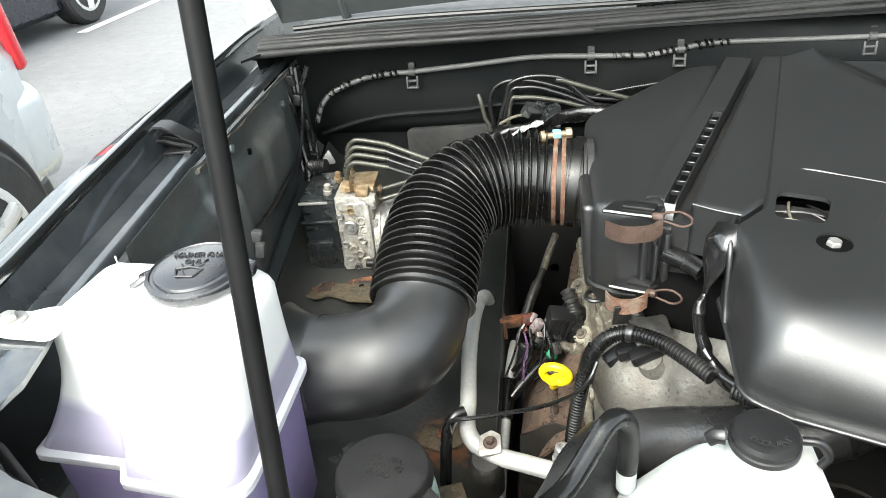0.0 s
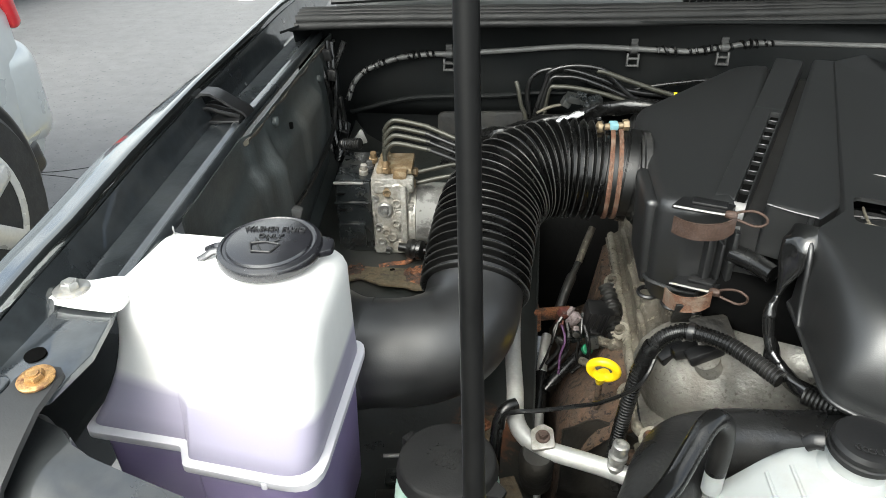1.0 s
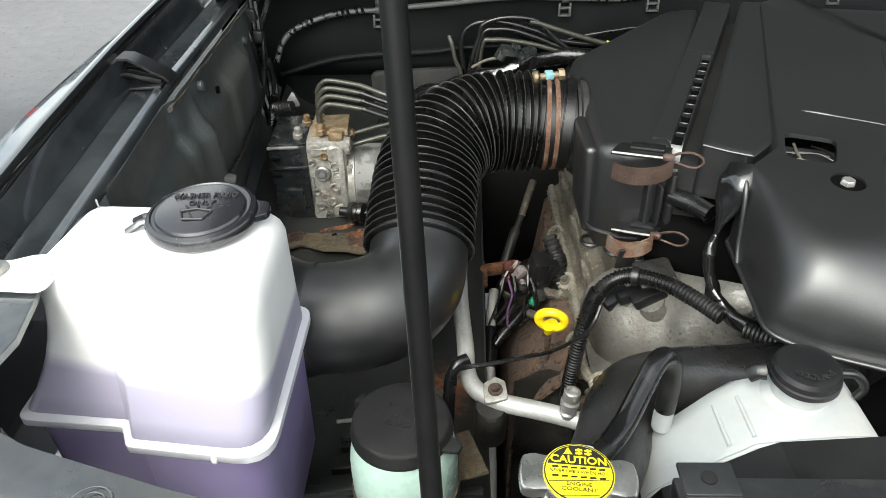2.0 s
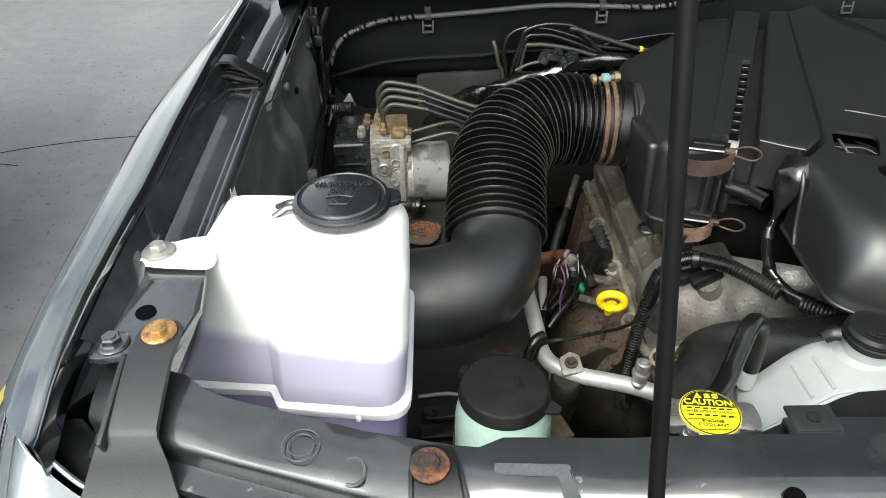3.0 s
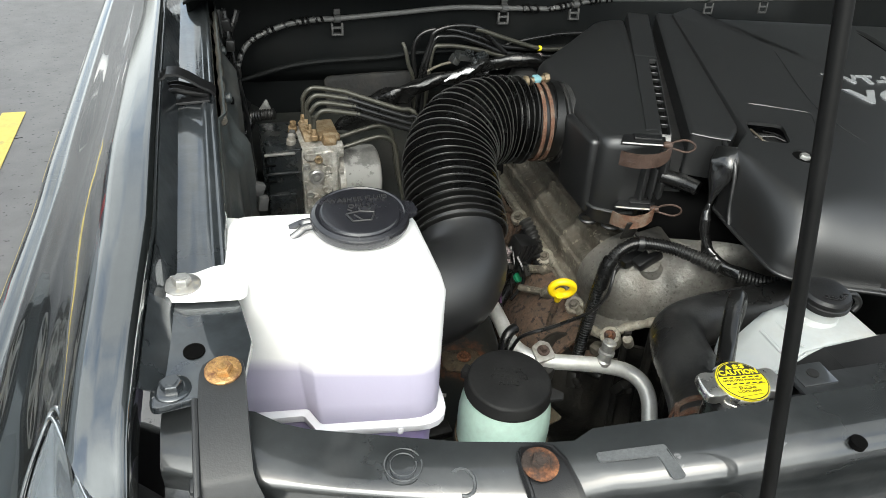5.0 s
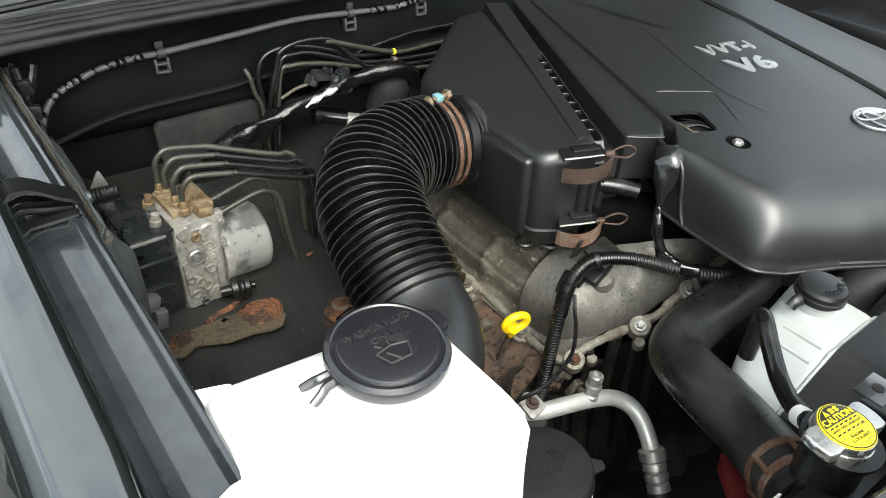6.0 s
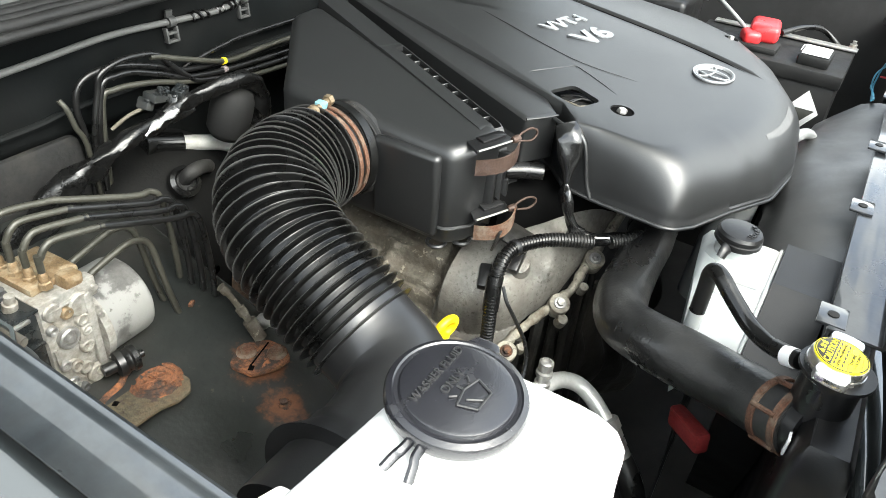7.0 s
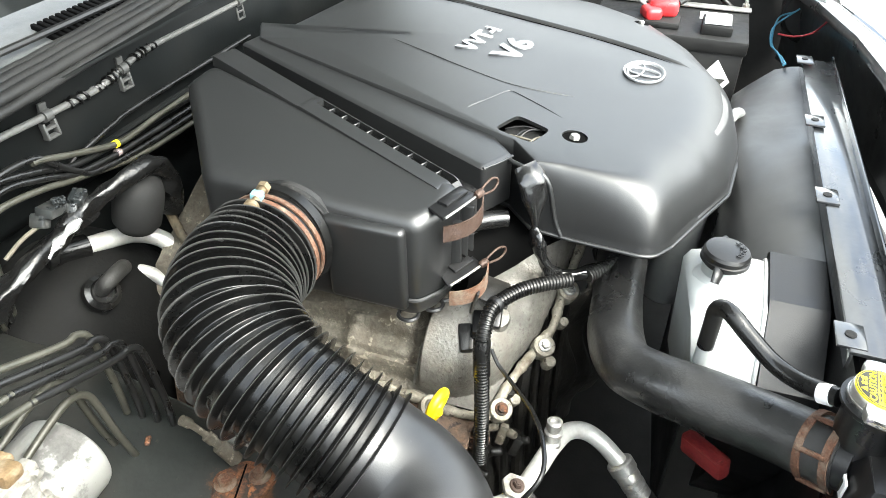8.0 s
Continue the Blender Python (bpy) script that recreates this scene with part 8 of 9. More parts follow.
def firewall_pipes():
    f = thing("firewall_pipes", (0.0, 1.03, 1.05), "bundle of black and olive brake pipes looping over the firewall", "pipes")
    runs = (((-0.074, 1.040, 0.97), (-0.071, 1.037, 1.048), (-0.076, 1.035, 1.089), (-0.068, 1.035, 1.114), (-0.046, 1.033, 1.125), (-0.012, 1.031, 1.124), (0.030, 1.031, 1.112), (0.080, 1.034, 1.094), (0.20, 1.038, 1.086), (0.45, 1.04, 1.08)),
            ((-0.068, 1.036, 0.97), (-0.064, 1.031, 1.051), (-0.050, 1.030, 1.104), (-0.043, 1.029, 1.123), (-0.012, 1.028, 1.132), (0.028, 1.028, 1.128), (0.046, 1.028, 1.113), (0.072, 1.029, 1.090), (0.10, 1.031, 1.075), (0.20, 1.036, 1.064), (0.45, 1.04, 1.06)),
            ((-0.060, 1.036, 0.97), (-0.057, 1.032, 1.050), (-0.044, 1.030, 1.108), (-0.024, 1.030, 1.115), (0.0, 1.030, 1.113), (0.033, 1.030, 1.102), (0.086, 1.031, 1.084), (0.20, 1.036, 1.074), (0.45, 1.04, 1.07)),
            ((-0.054, 1.038, 0.97), (-0.050, 1.034, 1.050), (-0.044, 1.031, 1.095), (-0.030, 1.030, 1.100), (-0.007, 1.030, 1.099), (0.031, 1.030, 1.092), (0.076, 1.031, 1.080), (0.20, 1.036, 1.055), (0.45, 1.04, 1.05)),
            ((0.022, 1.027, 1.126), (0.035, 1.027, 1.1235), (0.071, 1.028, 1.111), (0.133, 1.030, 1.092), (0.171, 1.032, 1.089), (0.230, 1.034, 1.091), (0.45, 1.04, 1.09)),
            ((-0.093, 1.036, 1.105), (-0.089, 1.031, 1.094), (-0.084, 1.030, 1.071), (-0.076, 1.030, 1.048), (-0.070, 1.034, 0.98)),
            ((0.070, 1.044, 1.088), (0.082, 1.041, 1.096), (0.108, 1.040, 1.102), (0.150, 1.041, 1.108), (0.201, 1.043, 1.111), (0.45, 1.046, 1.112)))
    for k, run in enumerate(runs):
        bm = B()
        tube(bm, run, 0.0036 if k < 5 else 0.0031, 10, 8)
        part("pipe", bm, "brake_pipe" if k in (3, 4, 5) else "black_pipe", f)
    bm = B()
    lathe(bm, [(0.0046, -0.0022), (0.0046, 0.0022)], (0.135, 1.0302, 1.0917), (1, 0.1, -0.15), 14)
    part("yellow_band", bm, "label_yellow", f, "yellow marking band")
    bm = B()
    lathe(bm, [(0.0046, -0.003), (0.0046, 0.003)], (0.138, 1.0335, 1.0785), (1, 0.1, -0.15), 14)
    part("pink_band", bm, "pink", f, "pink marking band")
    l = thing("main_loom", (-0.03, 0.99, 1.05), "thick wiring loom in glossy black tape in front of the firewall", "wiring loom")
    bm = B()
    wrapped(bm, [(-0.19, 1.03, 0.96), (-0.160, 1.015, 0.99), (-0.130, 1.00, 1.022), (-0.095, 0.992, 1.043), (-0.045, 0.985, 1.062), (0.0, 0.982, 1.073), (0.03, 0.977, 1.078)],
            [(0.0, 0.0250), (0.06, 0.0245), (0.10, 0.0220), (0.14, 0.0165), (0.19, 0.0150), (0.22, 0.0125), (0.25, 0.0110)], [(0.0, 0.0150), (0.10, 0.0130), (0.16, 0.0100), (0.25, 0.0095)], [(0.0, 0.9), (0.08, 0.6), (0.16, 1.2), (0.25, 0.7)], 0.4, 0.34)
    part("wrap", bm, "tape", l, smooth=35)
    bm = B()
    wrapped(bm, [(0.000, 0.982, 1.074), (0.020, 0.972, 1.087), (0.045, 0.962, 1.094), (0.073, 0.956, 1.100), (0.098, 0.956, 1.098), (0.118, 0.960, 1.082), (0.127, 0.965, 1.060), (0.128, 0.972, 1.02)],
            [(0.0, 0.0100), (0.05, 0.0110), (0.10, 0.0150), (0.14, 0.0175), (0.2, 0.0185)], [(0.0, 0.0080), (0.08, 0.0090), (0.14, 0.0120), (0.2, 0.0130)], [(0.0, 0.4), (0.1, 0.9), (0.2, 0.5)], 2.1, 0.26)
    part("wrap", bm, "tape", l, smooth=35)
    bm = B()
    tube(bm, [(0.004, 0.9655, 1.0845), (-0.010, 0.968, 1.080), (-0.024, 0.971, 1.0735), (-0.040, 0.974, 1.066)], lambda s: 0.0030 + 0.0024 * math.sin(s * 150) ** 2, 10, flat=0.4)
    part("foil_strip", bm, "foil", l, "silver foil strip")
    for p, size, turn in (((-0.006, 0.986, 1.098), (0.030, 0.018, 0.010), (10, 14, 14)), ((-0.020, 0.990, 1.092), (0.012, 0.016, 0.014), (0, 30, 10)), ((0.018, 0.976, 1.100), (0.018, 0.014, 0.010), (10, -12, 20)), ((0.000, 0.982, 1.105), (0.014, 0.008, 0.005), (30, 20, 0)), ((0.010, 0.978, 1.090), (0.010, 0.010, 0.016), (5, 25, 30))):
        bm = B()
        box(bm, p, size, turn, bevel=0.0018)
        for k in (-1, 0, 1):
            box(bm, V(*p) + V(0.28 * size[0] * k, -size[1] * 0.45, size[2] * 0.45), (size[0] * 0.16, 0.004, 0.003), turn, bevel=0.0006)
        part("connector", bm, "ecu_plastic", l)
    bm = B()
    tube(bm, [(-0.014, 0.988, 1.090), (-0.040, 0.996, 1.082), (-0.060, 1.002, 1.070)], 0.0022, 8, 5)
    part("bare_lead", bm, "wire_dull", l)
    bm = B()
    lathe(bm, [(0.020, -0.040), (0.0265, -0.030), (0.0275, -0.006), (0.0265, 0.012), (0.0220, 0.024), (0.0130, 0.031), (0.001, 0.033)], (0.092, 0.975, 1.056), (0.15, -0.25, 1), 30)
    part("boot", bm, "matte_black", l, "dull black rubber boot", smooth=60)
    h = thing("heater_pipes", (0.08, 1.0, 0.95), "pale aluminium heater pipes behind the intake hose", "pipe")
    bm = B()
    tube(bm, [(0.040, 1.035, 1.004), (0.075, 1.022, 0.998), (0.105, 1.008, 0.990), (0.122, 0.985, 0.975), (0.120, 0.955, 0.95), (0.11, 0.93, 0.90)], 0.0105, 16)
    part("pipe", bm, "pipe", h)
    bm = B()
    tube(bm, [(0.005, 1.045, 1.012), (0.022, 1.042, 1.008), (0.036, 1.037, 1.005), (0.052, 1.030, 1.002)], 0.0150, 16)
    part("rubber_end", bm, "rubber", h)
    bm = B()
    tube(bm, [(0.020, 1.02, 0.965), (0.050, 1.01, 0.965), (0.080, 0.99, 0.957), (0.09, 0.965, 0.935), (0.085, 0.94, 0.90), (0.08, 0.92, 0.86)], lambda s: 0.008 if s > 0.03 else 0.011, 14)
    part("small_pipe", bm, "pipe", h)
    bm = B()
    tube(bm, [(0.137, 1.02, 0.884), (0.087, 1.00, 0.876), (0.065, 0.99, 0.870), (0.054, 0.98, 0.854), (0.052, 0.97, 0.834)], 0.0055, 8, flat=0.3)
    part("white_strap", bm, "label_white", h, "white tape strap")
    bm = B()
    tube(bm, [(0.13, 0.975, 1.02), (0.12, 0.95, 0.98), (0.125, 0.93, 0.955)], 0.006, 10)
    part("bare_bracket", bm, "rusty_plate", h)
    b = thing("heater_bulge", (0.03, 1.06, 0.8), "dusty rounded steel bulge of the firewall, darkened in colour for shade", "firewall bulge")
    bm = B()

    def dome(t, p):
        r = 0.155 * math.sin(t) ** 0.8
        return (0.02 + r * math.cos(p), 1.085 - 0.13 * math.cos(t) ** 0.7, 0.85 + 0.16 * math.sin(t) ** 0.8 * math.sin(p))
    sheet(bm, dome, steps(0.02, 1.57, 16), steps(0, 2 * math.pi, 40))
    part("dome", bm, "dusty_shaded_steel", b, smooth=60)
    bm = B()
    lathe(bm, [(0.020, 0), (0.020, 0.010), (0.015, 0.013), (0.012, 0.010)], (0.008, 0.982, 0.980), (-0.1, -0.8, 0.6), 26)
    part("grommet", bm, "rubber", b)
    bm = B()
    tube(bm, [(0.008, 0.979, 0.985), (0.011, 0.969, 0.997), (0.028, 0.970, 0.998), (0.052, 0.985, 0.985)], 0.009, 14)
    part("drain_elbow", bm, "dusty_rubber", b)


M["foil"] = mat("foil", (0.6, 0.6, 0.6), 0.3, 0.8, var=0.2, scale=60, bump=0.6, fine=90)
# dusty steel, its base lowered to carry the shade of the deep gap
M["dusty_shaded_steel"] = mat("dusty_shaded_steel", (0.0045, 0.0046, 0.0046), 0.65, 0.0, var=0.3, scale=14, bump=0.2, dirt=(0.0085, 0.0083, 0.0076), dirt_at=0.54, dirt_scale=12, soft=0.25, spec=0.12)
firewall_pipes()


def apron_bits():
    bm = B()
    hexbolt(bm, (-0.391, 0.302, 1.1392), (0, -0.05, 1), 0.0068, 0.011, 0.006)
    whole("fender_bolt", bm, "inner_paint", "painted hex bolt on the fender ledge", "bolt")
    bm = B()
    lathe(bm, [(0.0068, 0.0), (0.0068, 0.0012), (0.001, 0.0012)], (-0.379, 0.331, 1.1415), (0, -0.07, 1), 24)
    whole("ledge_hole", bm, "void", "round dark hole through the fender ledge", "hole")
    b = thing("hood_stop_bracket", (-0.392, 0.685, 1.168), "black plastic hood stop bracket with ribs on the fender ledge", "bracket")
    bm = B()

    def arch(t, v):
        x, z = [(-0.419, 1.176), (-0.418, 1.194), (-0.412, 1.199), (-0.402, 1.198), (-0.392, 1.192), (-0.382, 1.184), (-0.372, 1.178), (-0.368, 1.172)][t]
        return (x + 0.005, 0.672 + 0.022 * v + 0.012 * (t / 7), z)
    sheet(bm, arch, range(8), steps(0, 1, 3), 0.0025)
    part("arch", bm, "black_plastic", b)
    for k in range(3):
        bm = B()
        y = 0.6735 + 0.010 * k
        tube(bm, [(-0.417, y, 1.172), (-0.405, y + 0.004, 1.181), (-0.388, y + 0.008, 1.176), (-0.372, y + 0.011, 1.171)], 0.0018, 8, 6, flat=2.6)
        part("rib", bm, "black_plastic", b)
    bm = B()
    box(bm, (-0.393, 0.692, 1.1685), (0.048, 0.036, 0.003), (0, -3, 0), bevel=0.001)
    part("base", bm, "black_plastic", b)
    bm = B()
    hexbolt(bm, (-0.376, 0.705, 1.170), (0, 0, 1), 0.005, 0.008, 0.004)
    part("bolt", bm, "inner_paint", b)
    c = thing("apron_connector", (-0.335, 0.70, 1.03), "small wire connector with a cable on the inner apron", "connector")
    bm = B()
    box(bm, (-0.333, 0.700, 1.052), (0.018, 0.012, 0.016), (0, 20, 10), bevel=0.003)
    box(bm, (-0.327, 0.694, 1.036), (0.011, 0.010, 0.018), (0, 10, 10), bevel=0.002)
    part("body", bm, "grey_plastic", c)
    bm = B()
    tube(bm, [(-0.333, 0.708, 1.055), (-0.334, 0.76, 1.054), (-0.335, 0.80, 1.056), (-0.336, 0.86, 1.062), (-0.339, 0.91, 1.073), (-0.346, 0.96, 1.10), (-0.35, 0.985, 1.13)], 0.0028, 8)
    part("cable", bm, "black_pipe", c)
    g = thing("corner_wiring", (-0.34, 0.99, 1.05), "tangle of black wires and small clips in the firewall corner", "wiring loom")
    rng = random.Random(11)
    for k in range(5):
        x, y = -0.352 + rng.uniform(-0.012, 0.012), 0.985 + rng.uniform(-0.02, 0.03)
        bm = B()
        tube(bm, [(x + rng.uniform(-0.02, 0.02), y, 1.17), (x + rng.uniform(-0.01, 0.01), y - 0.01, 1.12), (x + rng.uniform(-0.012, 0.012), y, 1.06), (x + rng.uniform(-0.01, 0.02), y - 0.02, 1.00), (x + 0.03, y - 0.03, 0.96)], 0.0042, 8)
        part("wire", bm, "black_pipe", g)
    for p in ((-0.350, 0.965, 1.13), (-0.345, 0.97, 1.09), (-0.338, 0.955, 1.045), (-0.352, 0.96, 1.16)):
        bm = B()
        box(bm, p, (0.012, 0.008, 0.016), (rng.uniform(-20, 20), rng.uniform(-20, 20), rng.uniform(-20, 20)), bevel=0.002)
        part("clip", bm, "black_plastic", g)
    bm = B()
    plate(bm, rounded([(-0.012, 0), (0.014, 0.002), (0.006, 0.026)], 0.003), frame_at((-0.315, 0.945, 1.035), (1, 0.3, 0), (0, 0, 1)), 0.003, 0.0006)
    part("steel_tab", bm, "zinc", g)
    bm = B()
    ribbed(bm, [(-0.34, 0.93, 1.02), (-0.33, 0.915, 1.045), (-0.318, 0.905, 1.052), (-0.30, 0.90, 1.055)], 0.008, 0.0036, 0.0012)
    part("conduit", bm, "rubber", g, smooth=30)


apron_bits()


# ---- battery side ----
def battery():
    b = thing("battery", (0.87, 0.47, 0.87), "black car battery with a red terminal cover and white labels", "battery")
    bm = B()
    box(bm, (0.872, 0.468, 0.962), (0.165, 0.255, 0.19), bevel=0.006)
    part("case", bm, "matte_black", b)
    bm = B()
    box(bm, (0.872, 0.468, 1.062), (0.172, 0.262, 0.024), bevel=0.004)
    lid = part("lid", bm, "dull_cap", b)
    bm = B()
    box(bm, (0.835, 0.39, 1.082), (0.065, 0.050, 0.018), bevel=0.004)
    box(bm, (0.835, 0.50, 1.079), (0.05, 0.10, 0.012), bevel=0.004)
    part("vent_cap", bm, "dull_cap", lid)
    bm = B()
    box(bm, (0.835, 0.39, 1.0925), (0.058, 0.042, 0.001), bevel=0)
    box(bm, (0.905, 0.395, 1.0752), (0.040, 0.050, 0.001), bevel=0)
    part("top_label", bm, "label_white", lid, "white label")
    bm = B()
    m = frame_at((0.7885, 0.378, 1.005), (0, -1, 0), (0, 0, 1))
    plate(bm, [Vector((0, -0.036)), Vector((0.026, 0)), Vector((0, 0.036)), Vector((-0.026, 0))], m, 0.0008, 0.0002)
    lab = part("diamond_label", bm, "label_white", b, "white diamond warning label")
    bm = B()
    plate(bm, [Vector((-0.019, 0.004)), Vector((0.0, -0.020)), Vector((0.019, 0.004))], m @ Matrix.Translation((0, 0, 0.0009)), 0.0003, 0.0001)
    part("black_half", bm, "ink", lab)
    t = thing("terminal_cover", (0.875, 0.485, 1.074), "translucent red battery terminal cover", "terminal cover")
    bm = B()
    box(bm, (0.872, 0.485, 1.098), (0.075, 0.050, 0.030), (0, 0, 8), bevel=0.010, seg=3)
    box(bm, (0.835, 0.500, 1.092), (0.040, 0.030, 0.022), (0, 0, 25), bevel=0.008, seg=3)
    part("cover", bm, "red", t)
    bm = B()
    tube(bm, [(0.845, 0.512, 1.10), (0.83, 0.54, 1.125), (0.85, 0.575, 1.14), (0.90, 0.60, 1.135), (0.95, 0.61, 1.11)], 0.0034, 10)
    part("pale_cable", bm, "pale_hose", t)
    bm = B()
    tube(bm, [(0.90, 0.46, 1.092), (0.95, 0.43, 1.098), (0.99, 0.40, 1.09), (1.00, 0.36, 1.06)], 0.005, 10)
    part("black_cable", bm, "rubber", t)
    h = thing("battery_hold_down", (0.96, 0.36, 1.07), "steel battery hold-down bar and hook bolt", "bracket")
    bm = B()
    tube(bm, [(0.965, 0.345, 0.90), (0.965, 0.345, 1.09)], 0.0035, 10, 2)
    lathe(bm, [(0.007, 0), (0.007, 0.008)], (0.965, 0.345, 1.076), (0, 0, 1), 6)
    box(bm, (0.95, 0.46, 1.078), (0.02, 0.25, 0.004), bevel=0.001)
    part("bar", bm, "zinc", h)
    n = thing("horn", (0.98, 0.27, 1.0), "round black horn behind the radiator with blue and red wires", "horn")
    bm = B()
    lathe(bm, [(0.02, -0.040), (0.048, -0.036), (0.050, -0.026), (0.046, -0.024), (0.046, -0.016), (0.050, -0.014), (0.050, 0.004), (0.046, 0.006), (0.046, 0.012), (0.040, 0.022), (0.016, 0.026), (0.014, 0.032), (0.001, 0.032)], (1.000, 0.232, 1.066), (-0.85, 0.15, 0.25), 36)
    part("body", bm, "matte_black", n)
    for m, run in (("wire_blue", [(0.965, 0.262, 1.080), (0.985, 0.284, 1.060), (0.940, 0.290, 1.034), (0.850, 0.290, 1.046), (0.760, 0.289, 1.068), (0.695, 0.288, 1.080)]),
                                  ("wire_blue", [(0.965, 0.256, 1.086), (0.960, 0.290, 1.052), (0.900, 0.294, 1.040), (0.800, 0.291, 1.060), (0.695, 0.290, 1.078)]),
                                  ("wire_red", [(0.900, 0.286, 1.058), (0.840, 0.268, 1.076), (0.820, 0.245, 1.092), (0.860, 0.222, 1.104), (0.900, 0.212, 1.106)])):
        bm = B()
        tube(bm, run, 0.0016, 8)
        part("wire", bm, m, n)
    a = thing("alternator_bracket", (0.37, 0.37, 0.95), "grey cylindrical casting with a pale hose beside the fan shroud", "engine part")
    bm = B()
    lathe(bm, [(0.012, -0.13), (0.026, -0.13), (0.026, 0.020), (0.022, 0.030), (0.010, 0.034), (0.001, 0.034)], (0.365, 0.392, 1.000), (0.02, -0.05, 1), 30)
    part("casting", bm, "hose_grey", a)
    bm = B()
    tube(bm, [(0.440, 0.385, 1.030), (0.470, 0.372, 1.056), (0.500, 0.360, 1.066), (0.535, 0.350, 1.062), (0.560, 0.342, 1.045), (0.570, 0.338, 1.0)], 0.0075, 14)
    part("grey_hose", bm, "pale_hose", a, "pale grey hose")
    bm = B()
    box(bm, (0.62, 0.37, 0.90), (0.22, 0.07, 0.20), (0, 0, 10), bevel=0.02)
    part("dark_housing", bm, "matte_black", a)
    f = thing("fuse_box", (0.98, 0.72, 1.0), "black plastic fuse box beside the battery", "fuse box")
    bm = B()
    box(bm, (0.995, 0.74, 1.04), (0.15, 0.20, 0.12), bevel=0.012, seg=3)
    part("box", bm, "black_plastic", f)


M["pale_hose"] = mat("pale_hose", (0.20, 0.205, 0.205), 0.5, var=0.1, bump=0.05)
M["hose_grey"] = mat("hose_grey", (0.12, 0.125, 0.125), 0.5, var=0.1, bump=0.05)
battery()


# ---- vehicles in the lot ----
M["dark_alloy"] = mat("dark_alloy", (0.06, 0.06, 0.06), 0.5, 0.3, var=0.2, bump=0.05)
def wheel(parent, at, r=0.36, w=0.22):
    bm = B()
    lathe(bm, [(r * 0.62, -w / 2), (r * 0.93, -w / 2), (r, -w * 0.38), (r, w * 0.38), (r * 0.93, w / 2), (r * 0.62, w / 2)], at, (1, 0, 0), 48)
    t = part("tyre", bm, "tyre", parent)
    bm = B()
    x = w * 0.5
    lathe(bm, [(r * 0.60, -0.05), (r * 0.64, x - 0.005), (r * 0.60, x), (r * 0.56, x - 0.02), (r * 0.54, x - 0.030), (0.02, x - 0.030)], at, (1, 0, 0), 40)
    rim = part("rim", bm, "dark_alloy", t)
    bm = B()
    lathe(bm, [(r * 0.60, x - 0.03), (r * 0.60, x + 0.002), (r * 0.66, x + 0.004), (r * 0.70, x - 0.004), (r * 0.70, x - 0.03)], at, (1, 0, 0), 40)
    part("rim_lip", bm, "alloy", t)
    bm = B()
    lathe(bm, [(r * 0.2, x - 0.03), (r * 0.18, x + 0.002), (r * 0.10, x + 0.006), (0.001, x + 0.006)], at, (1, 0, 0), 24)
    part("hub_cap", bm, "alloy", rim)
    for k in range(6):
        a = 2 * math.pi * k / 6 + 0.4
        bm = B()
        d = V(0, math.cos(a), math.sin(a))
        tube(bm, [Vector(at) + V(x - 0.012, 0, 0), Vector(at) + d * r * 0.3 + V(x - 0.004, 0, 0), Vector(at) + d * r * 0.60 + V(x - 0.008, 0, 0)], 0.048, 8, 3, flat=0.5)
        part("spoke", bm, "alloy", rim)


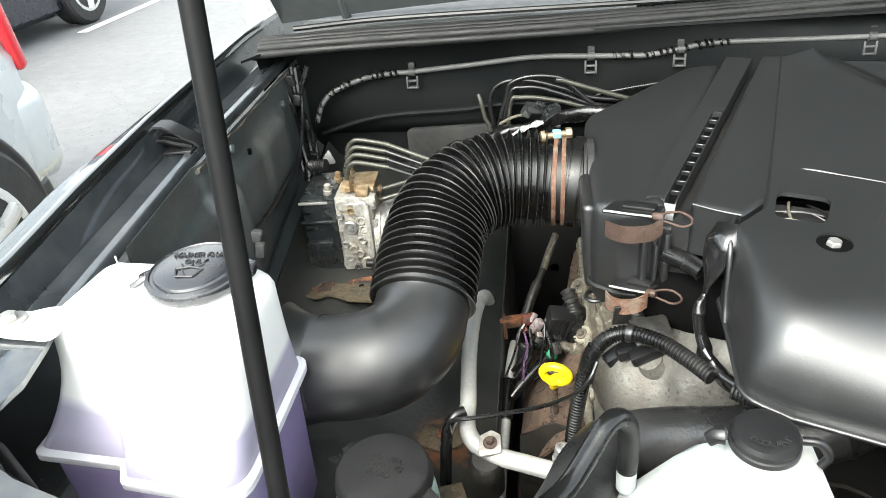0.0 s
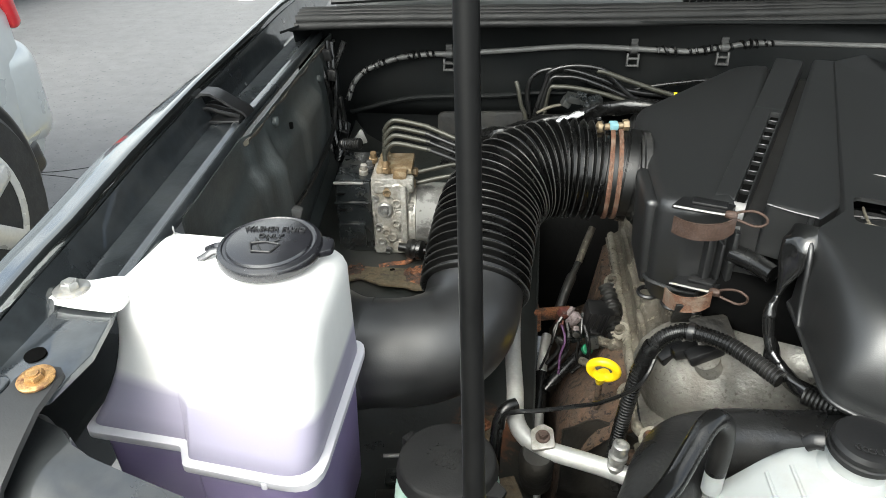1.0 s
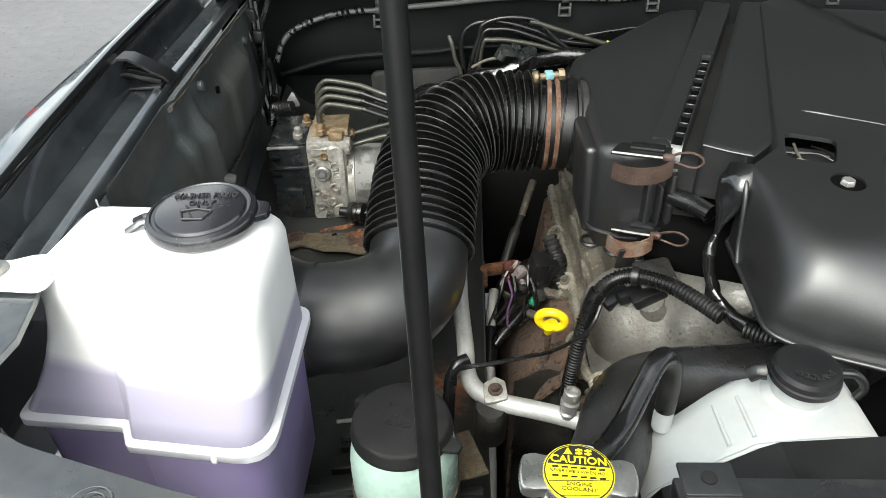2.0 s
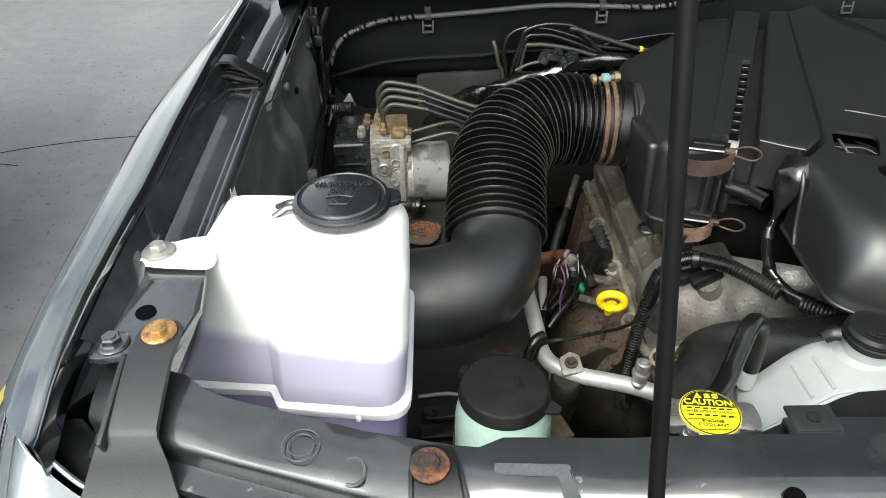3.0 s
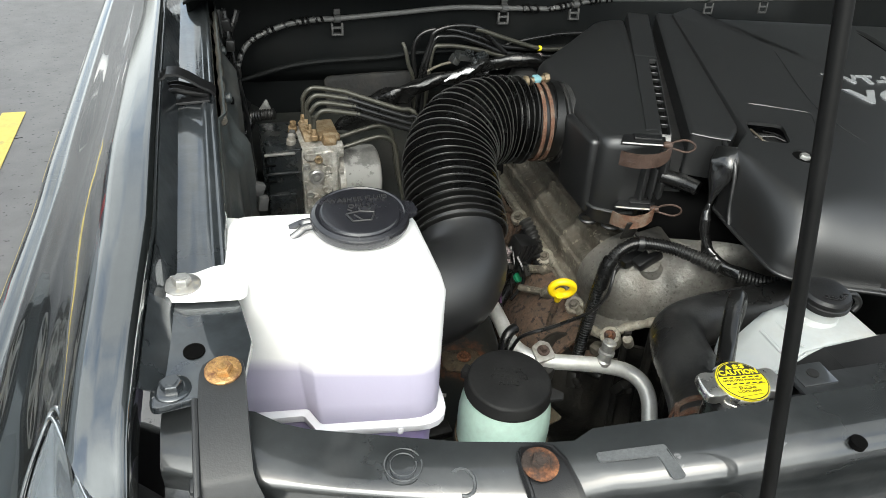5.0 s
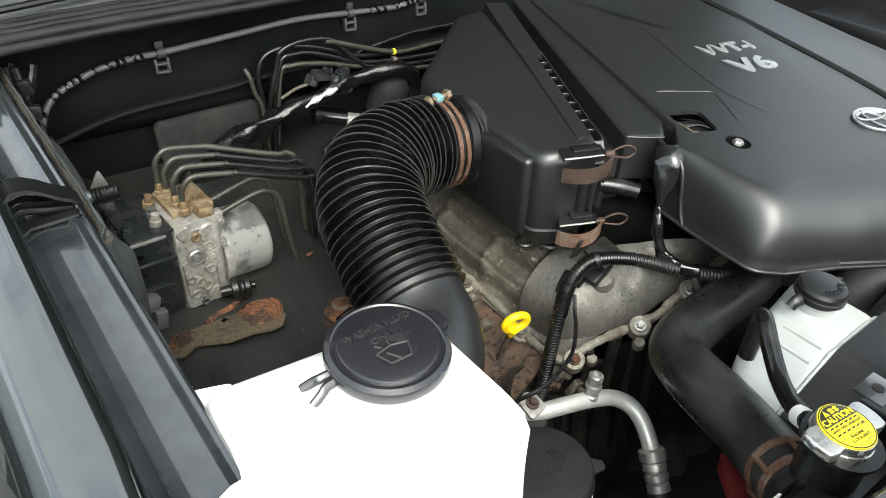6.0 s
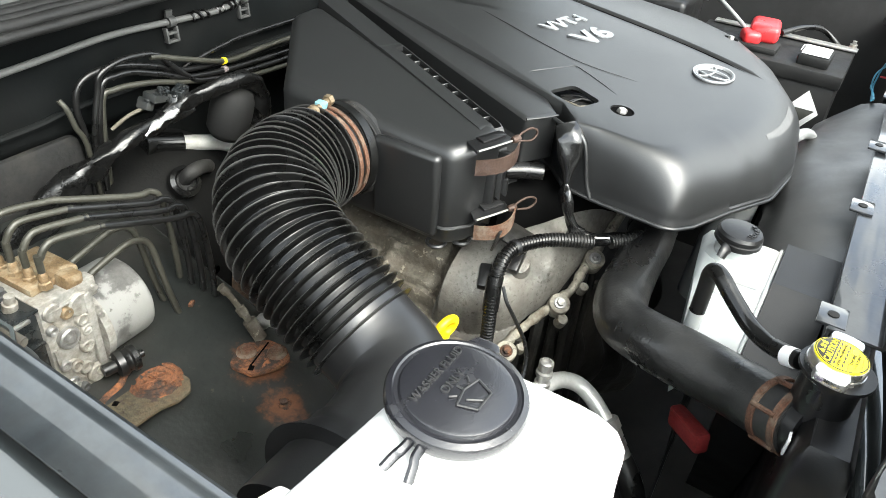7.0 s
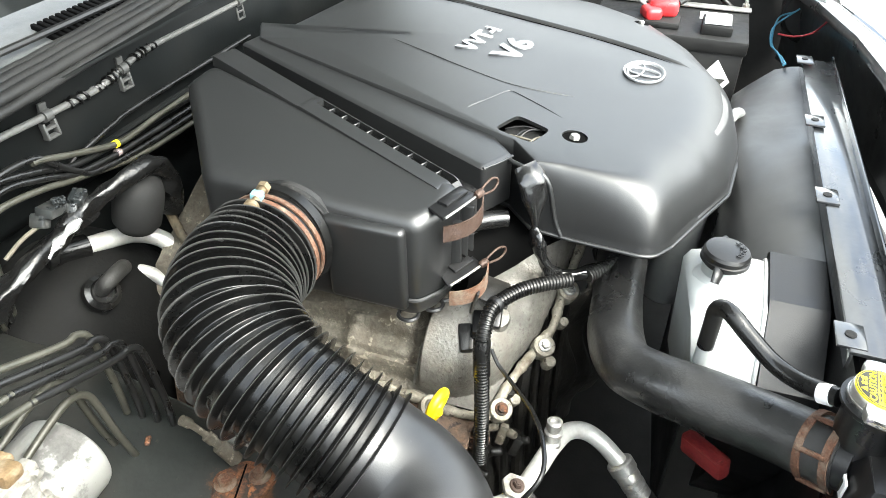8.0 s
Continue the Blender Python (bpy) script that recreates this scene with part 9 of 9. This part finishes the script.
def parked(name, label, paint, x, y_rear, length, z_roof, wheels):
    c = thing(name, (x - 0.9, y_rear - length / 2, GROUND), label, "car")
    bm = B()

    def hull(y, k):
        prof = [(-0.10, 0.14), (-0.02, 0.20), (0.0, 0.40), (0.01, 0.62), (0.005, 0.80), (-0.03, 0.96), (-0.07, 1.02), (-0.30, z_roof - 0.10), (-0.42, z_roof), (-0.9, z_roof + 0.04), (-1.38, z_roof), (-1.50, z_roof - 0.10), (-1.73, 1.02), (-1.80, 0.80), (-1.80, 0.5), (-1.70, 0.14)]
        px, pz = prof[k]
        e = max(0, (y - (y_rear - 0.35)) / 0.35)
        e2 = max(0, ((y_rear - length + 0.5) - y) / 0.5)
        f = max(e, e2)
        mid = -0.9
        low = min(1, max(0, (y - (y_rear - 0.28)) / 0.12))
        return (x + mid + (px - mid) * (1 - 0.03 * f ** 3), y, GROUND + max(pz, 0.36 * low) - (0.10 * f ** 3 if pz > 0.9 else 0))
    ys = steps(y_rear - length, y_rear - 0.4, 14) + [y_rear - 0.3, y_rear - 0.2, y_rear - 0.1, y_rear - 0.04, y_rear]
    rings = [[Vector(hull(y, k)) for k in range(16)] for y in ys]
    skin(bm, rings)
    part("body", bm, paint, c, smooth=45)
    for y in wheels:
        bm = B()
        tube(bm, [(x - 0.006, y + 0.378 * math.cos(t), GROUND + 0.36 + 0.378 * math.sin(t)) for t in steps(-0.1, 3.24, 16)], 0.018, 10, 3)
        part("arch_trim", bm, "black_plastic", c, "black wheel arch trim")
        bm = B()
        lathe(bm, [(0.372, 0.0), (0.372, 0.008), (0.001, 0.008)], (x + 0.006, y, GROUND + 0.36), (1, 0, 0), 40)
        part("arch_shadow", bm, "matte_black", c)
        wheel(c, (x - 0.055, y, GROUND + 0.35), 0.35)
    bm = B()
    box(bm, (x - 0.022, y_rear + 0.0, GROUND + 0.95), (0.04, 0.05, 0.40), (9, 0, 12), bevel=0.018, seg=3)
    part("tail_lamp", bm, "tail_red", c, "red tail lamp")
    bm = B()
    box(bm, (x - 0.9, y_rear - 0.03, GROUND + 0.56), (1.80, 0.24, 0.34), bevel=0.085, seg=5)
    part("bumper", bm, paint, c)
    bm = B()
    box(bm, (x - 0.9, y_rear - 0.115, GROUND + 0.375), (1.79, 0.16, 0.12), (10, 0, 0), bevel=0.03, seg=3)
    part("valance", bm, "black_plastic", c, "black lower bumper valance")
    bm = B()
    sheet(bm, lambda u, v: (x - 0.09 - 0.22 * v, y_rear - length + 1.3 + (length - 2.0) * u, GROUND + 1.05 + (z_roof - 1.18) * v), steps(0, 1, 6), [0, 1], 0.004)
    part("side_glass", bm, "glass", c)


parked("parked_car", "light silver parked car with alloy wheels and a red tail lamp", "silver_paint", -1.57, 1.95, 4.6, 1.65, (1.455, -1.45))
parked("parked_truck", "dark parked car seen across the lot", "dark_paint", -4.40, 7.3, 4.8, 1.75, (6.55, 3.4))


def bollard():
    b = thing("bollard", (-2.5, 6.05, GROUND), "small white post with a dark cap on the asphalt", "post")
    bm = B()
    lathe(bm, [(0.10, 0), (0.10, 0.22), (0.07, 0.30), (0.045, 0.34)], (-2.5, 6.05, GROUND), (0, 0, 1), 20)
    part("post", bm, "label_white", b)
    bm = B()
    lathe(bm, [(0.045, 0.34), (0.05, 0.40), (0.02, 0.46)], (-2.5, 6.05, GROUND), (0, 0, 1), 16)
    part("cap", bm, "matte_black", b)


bollard()
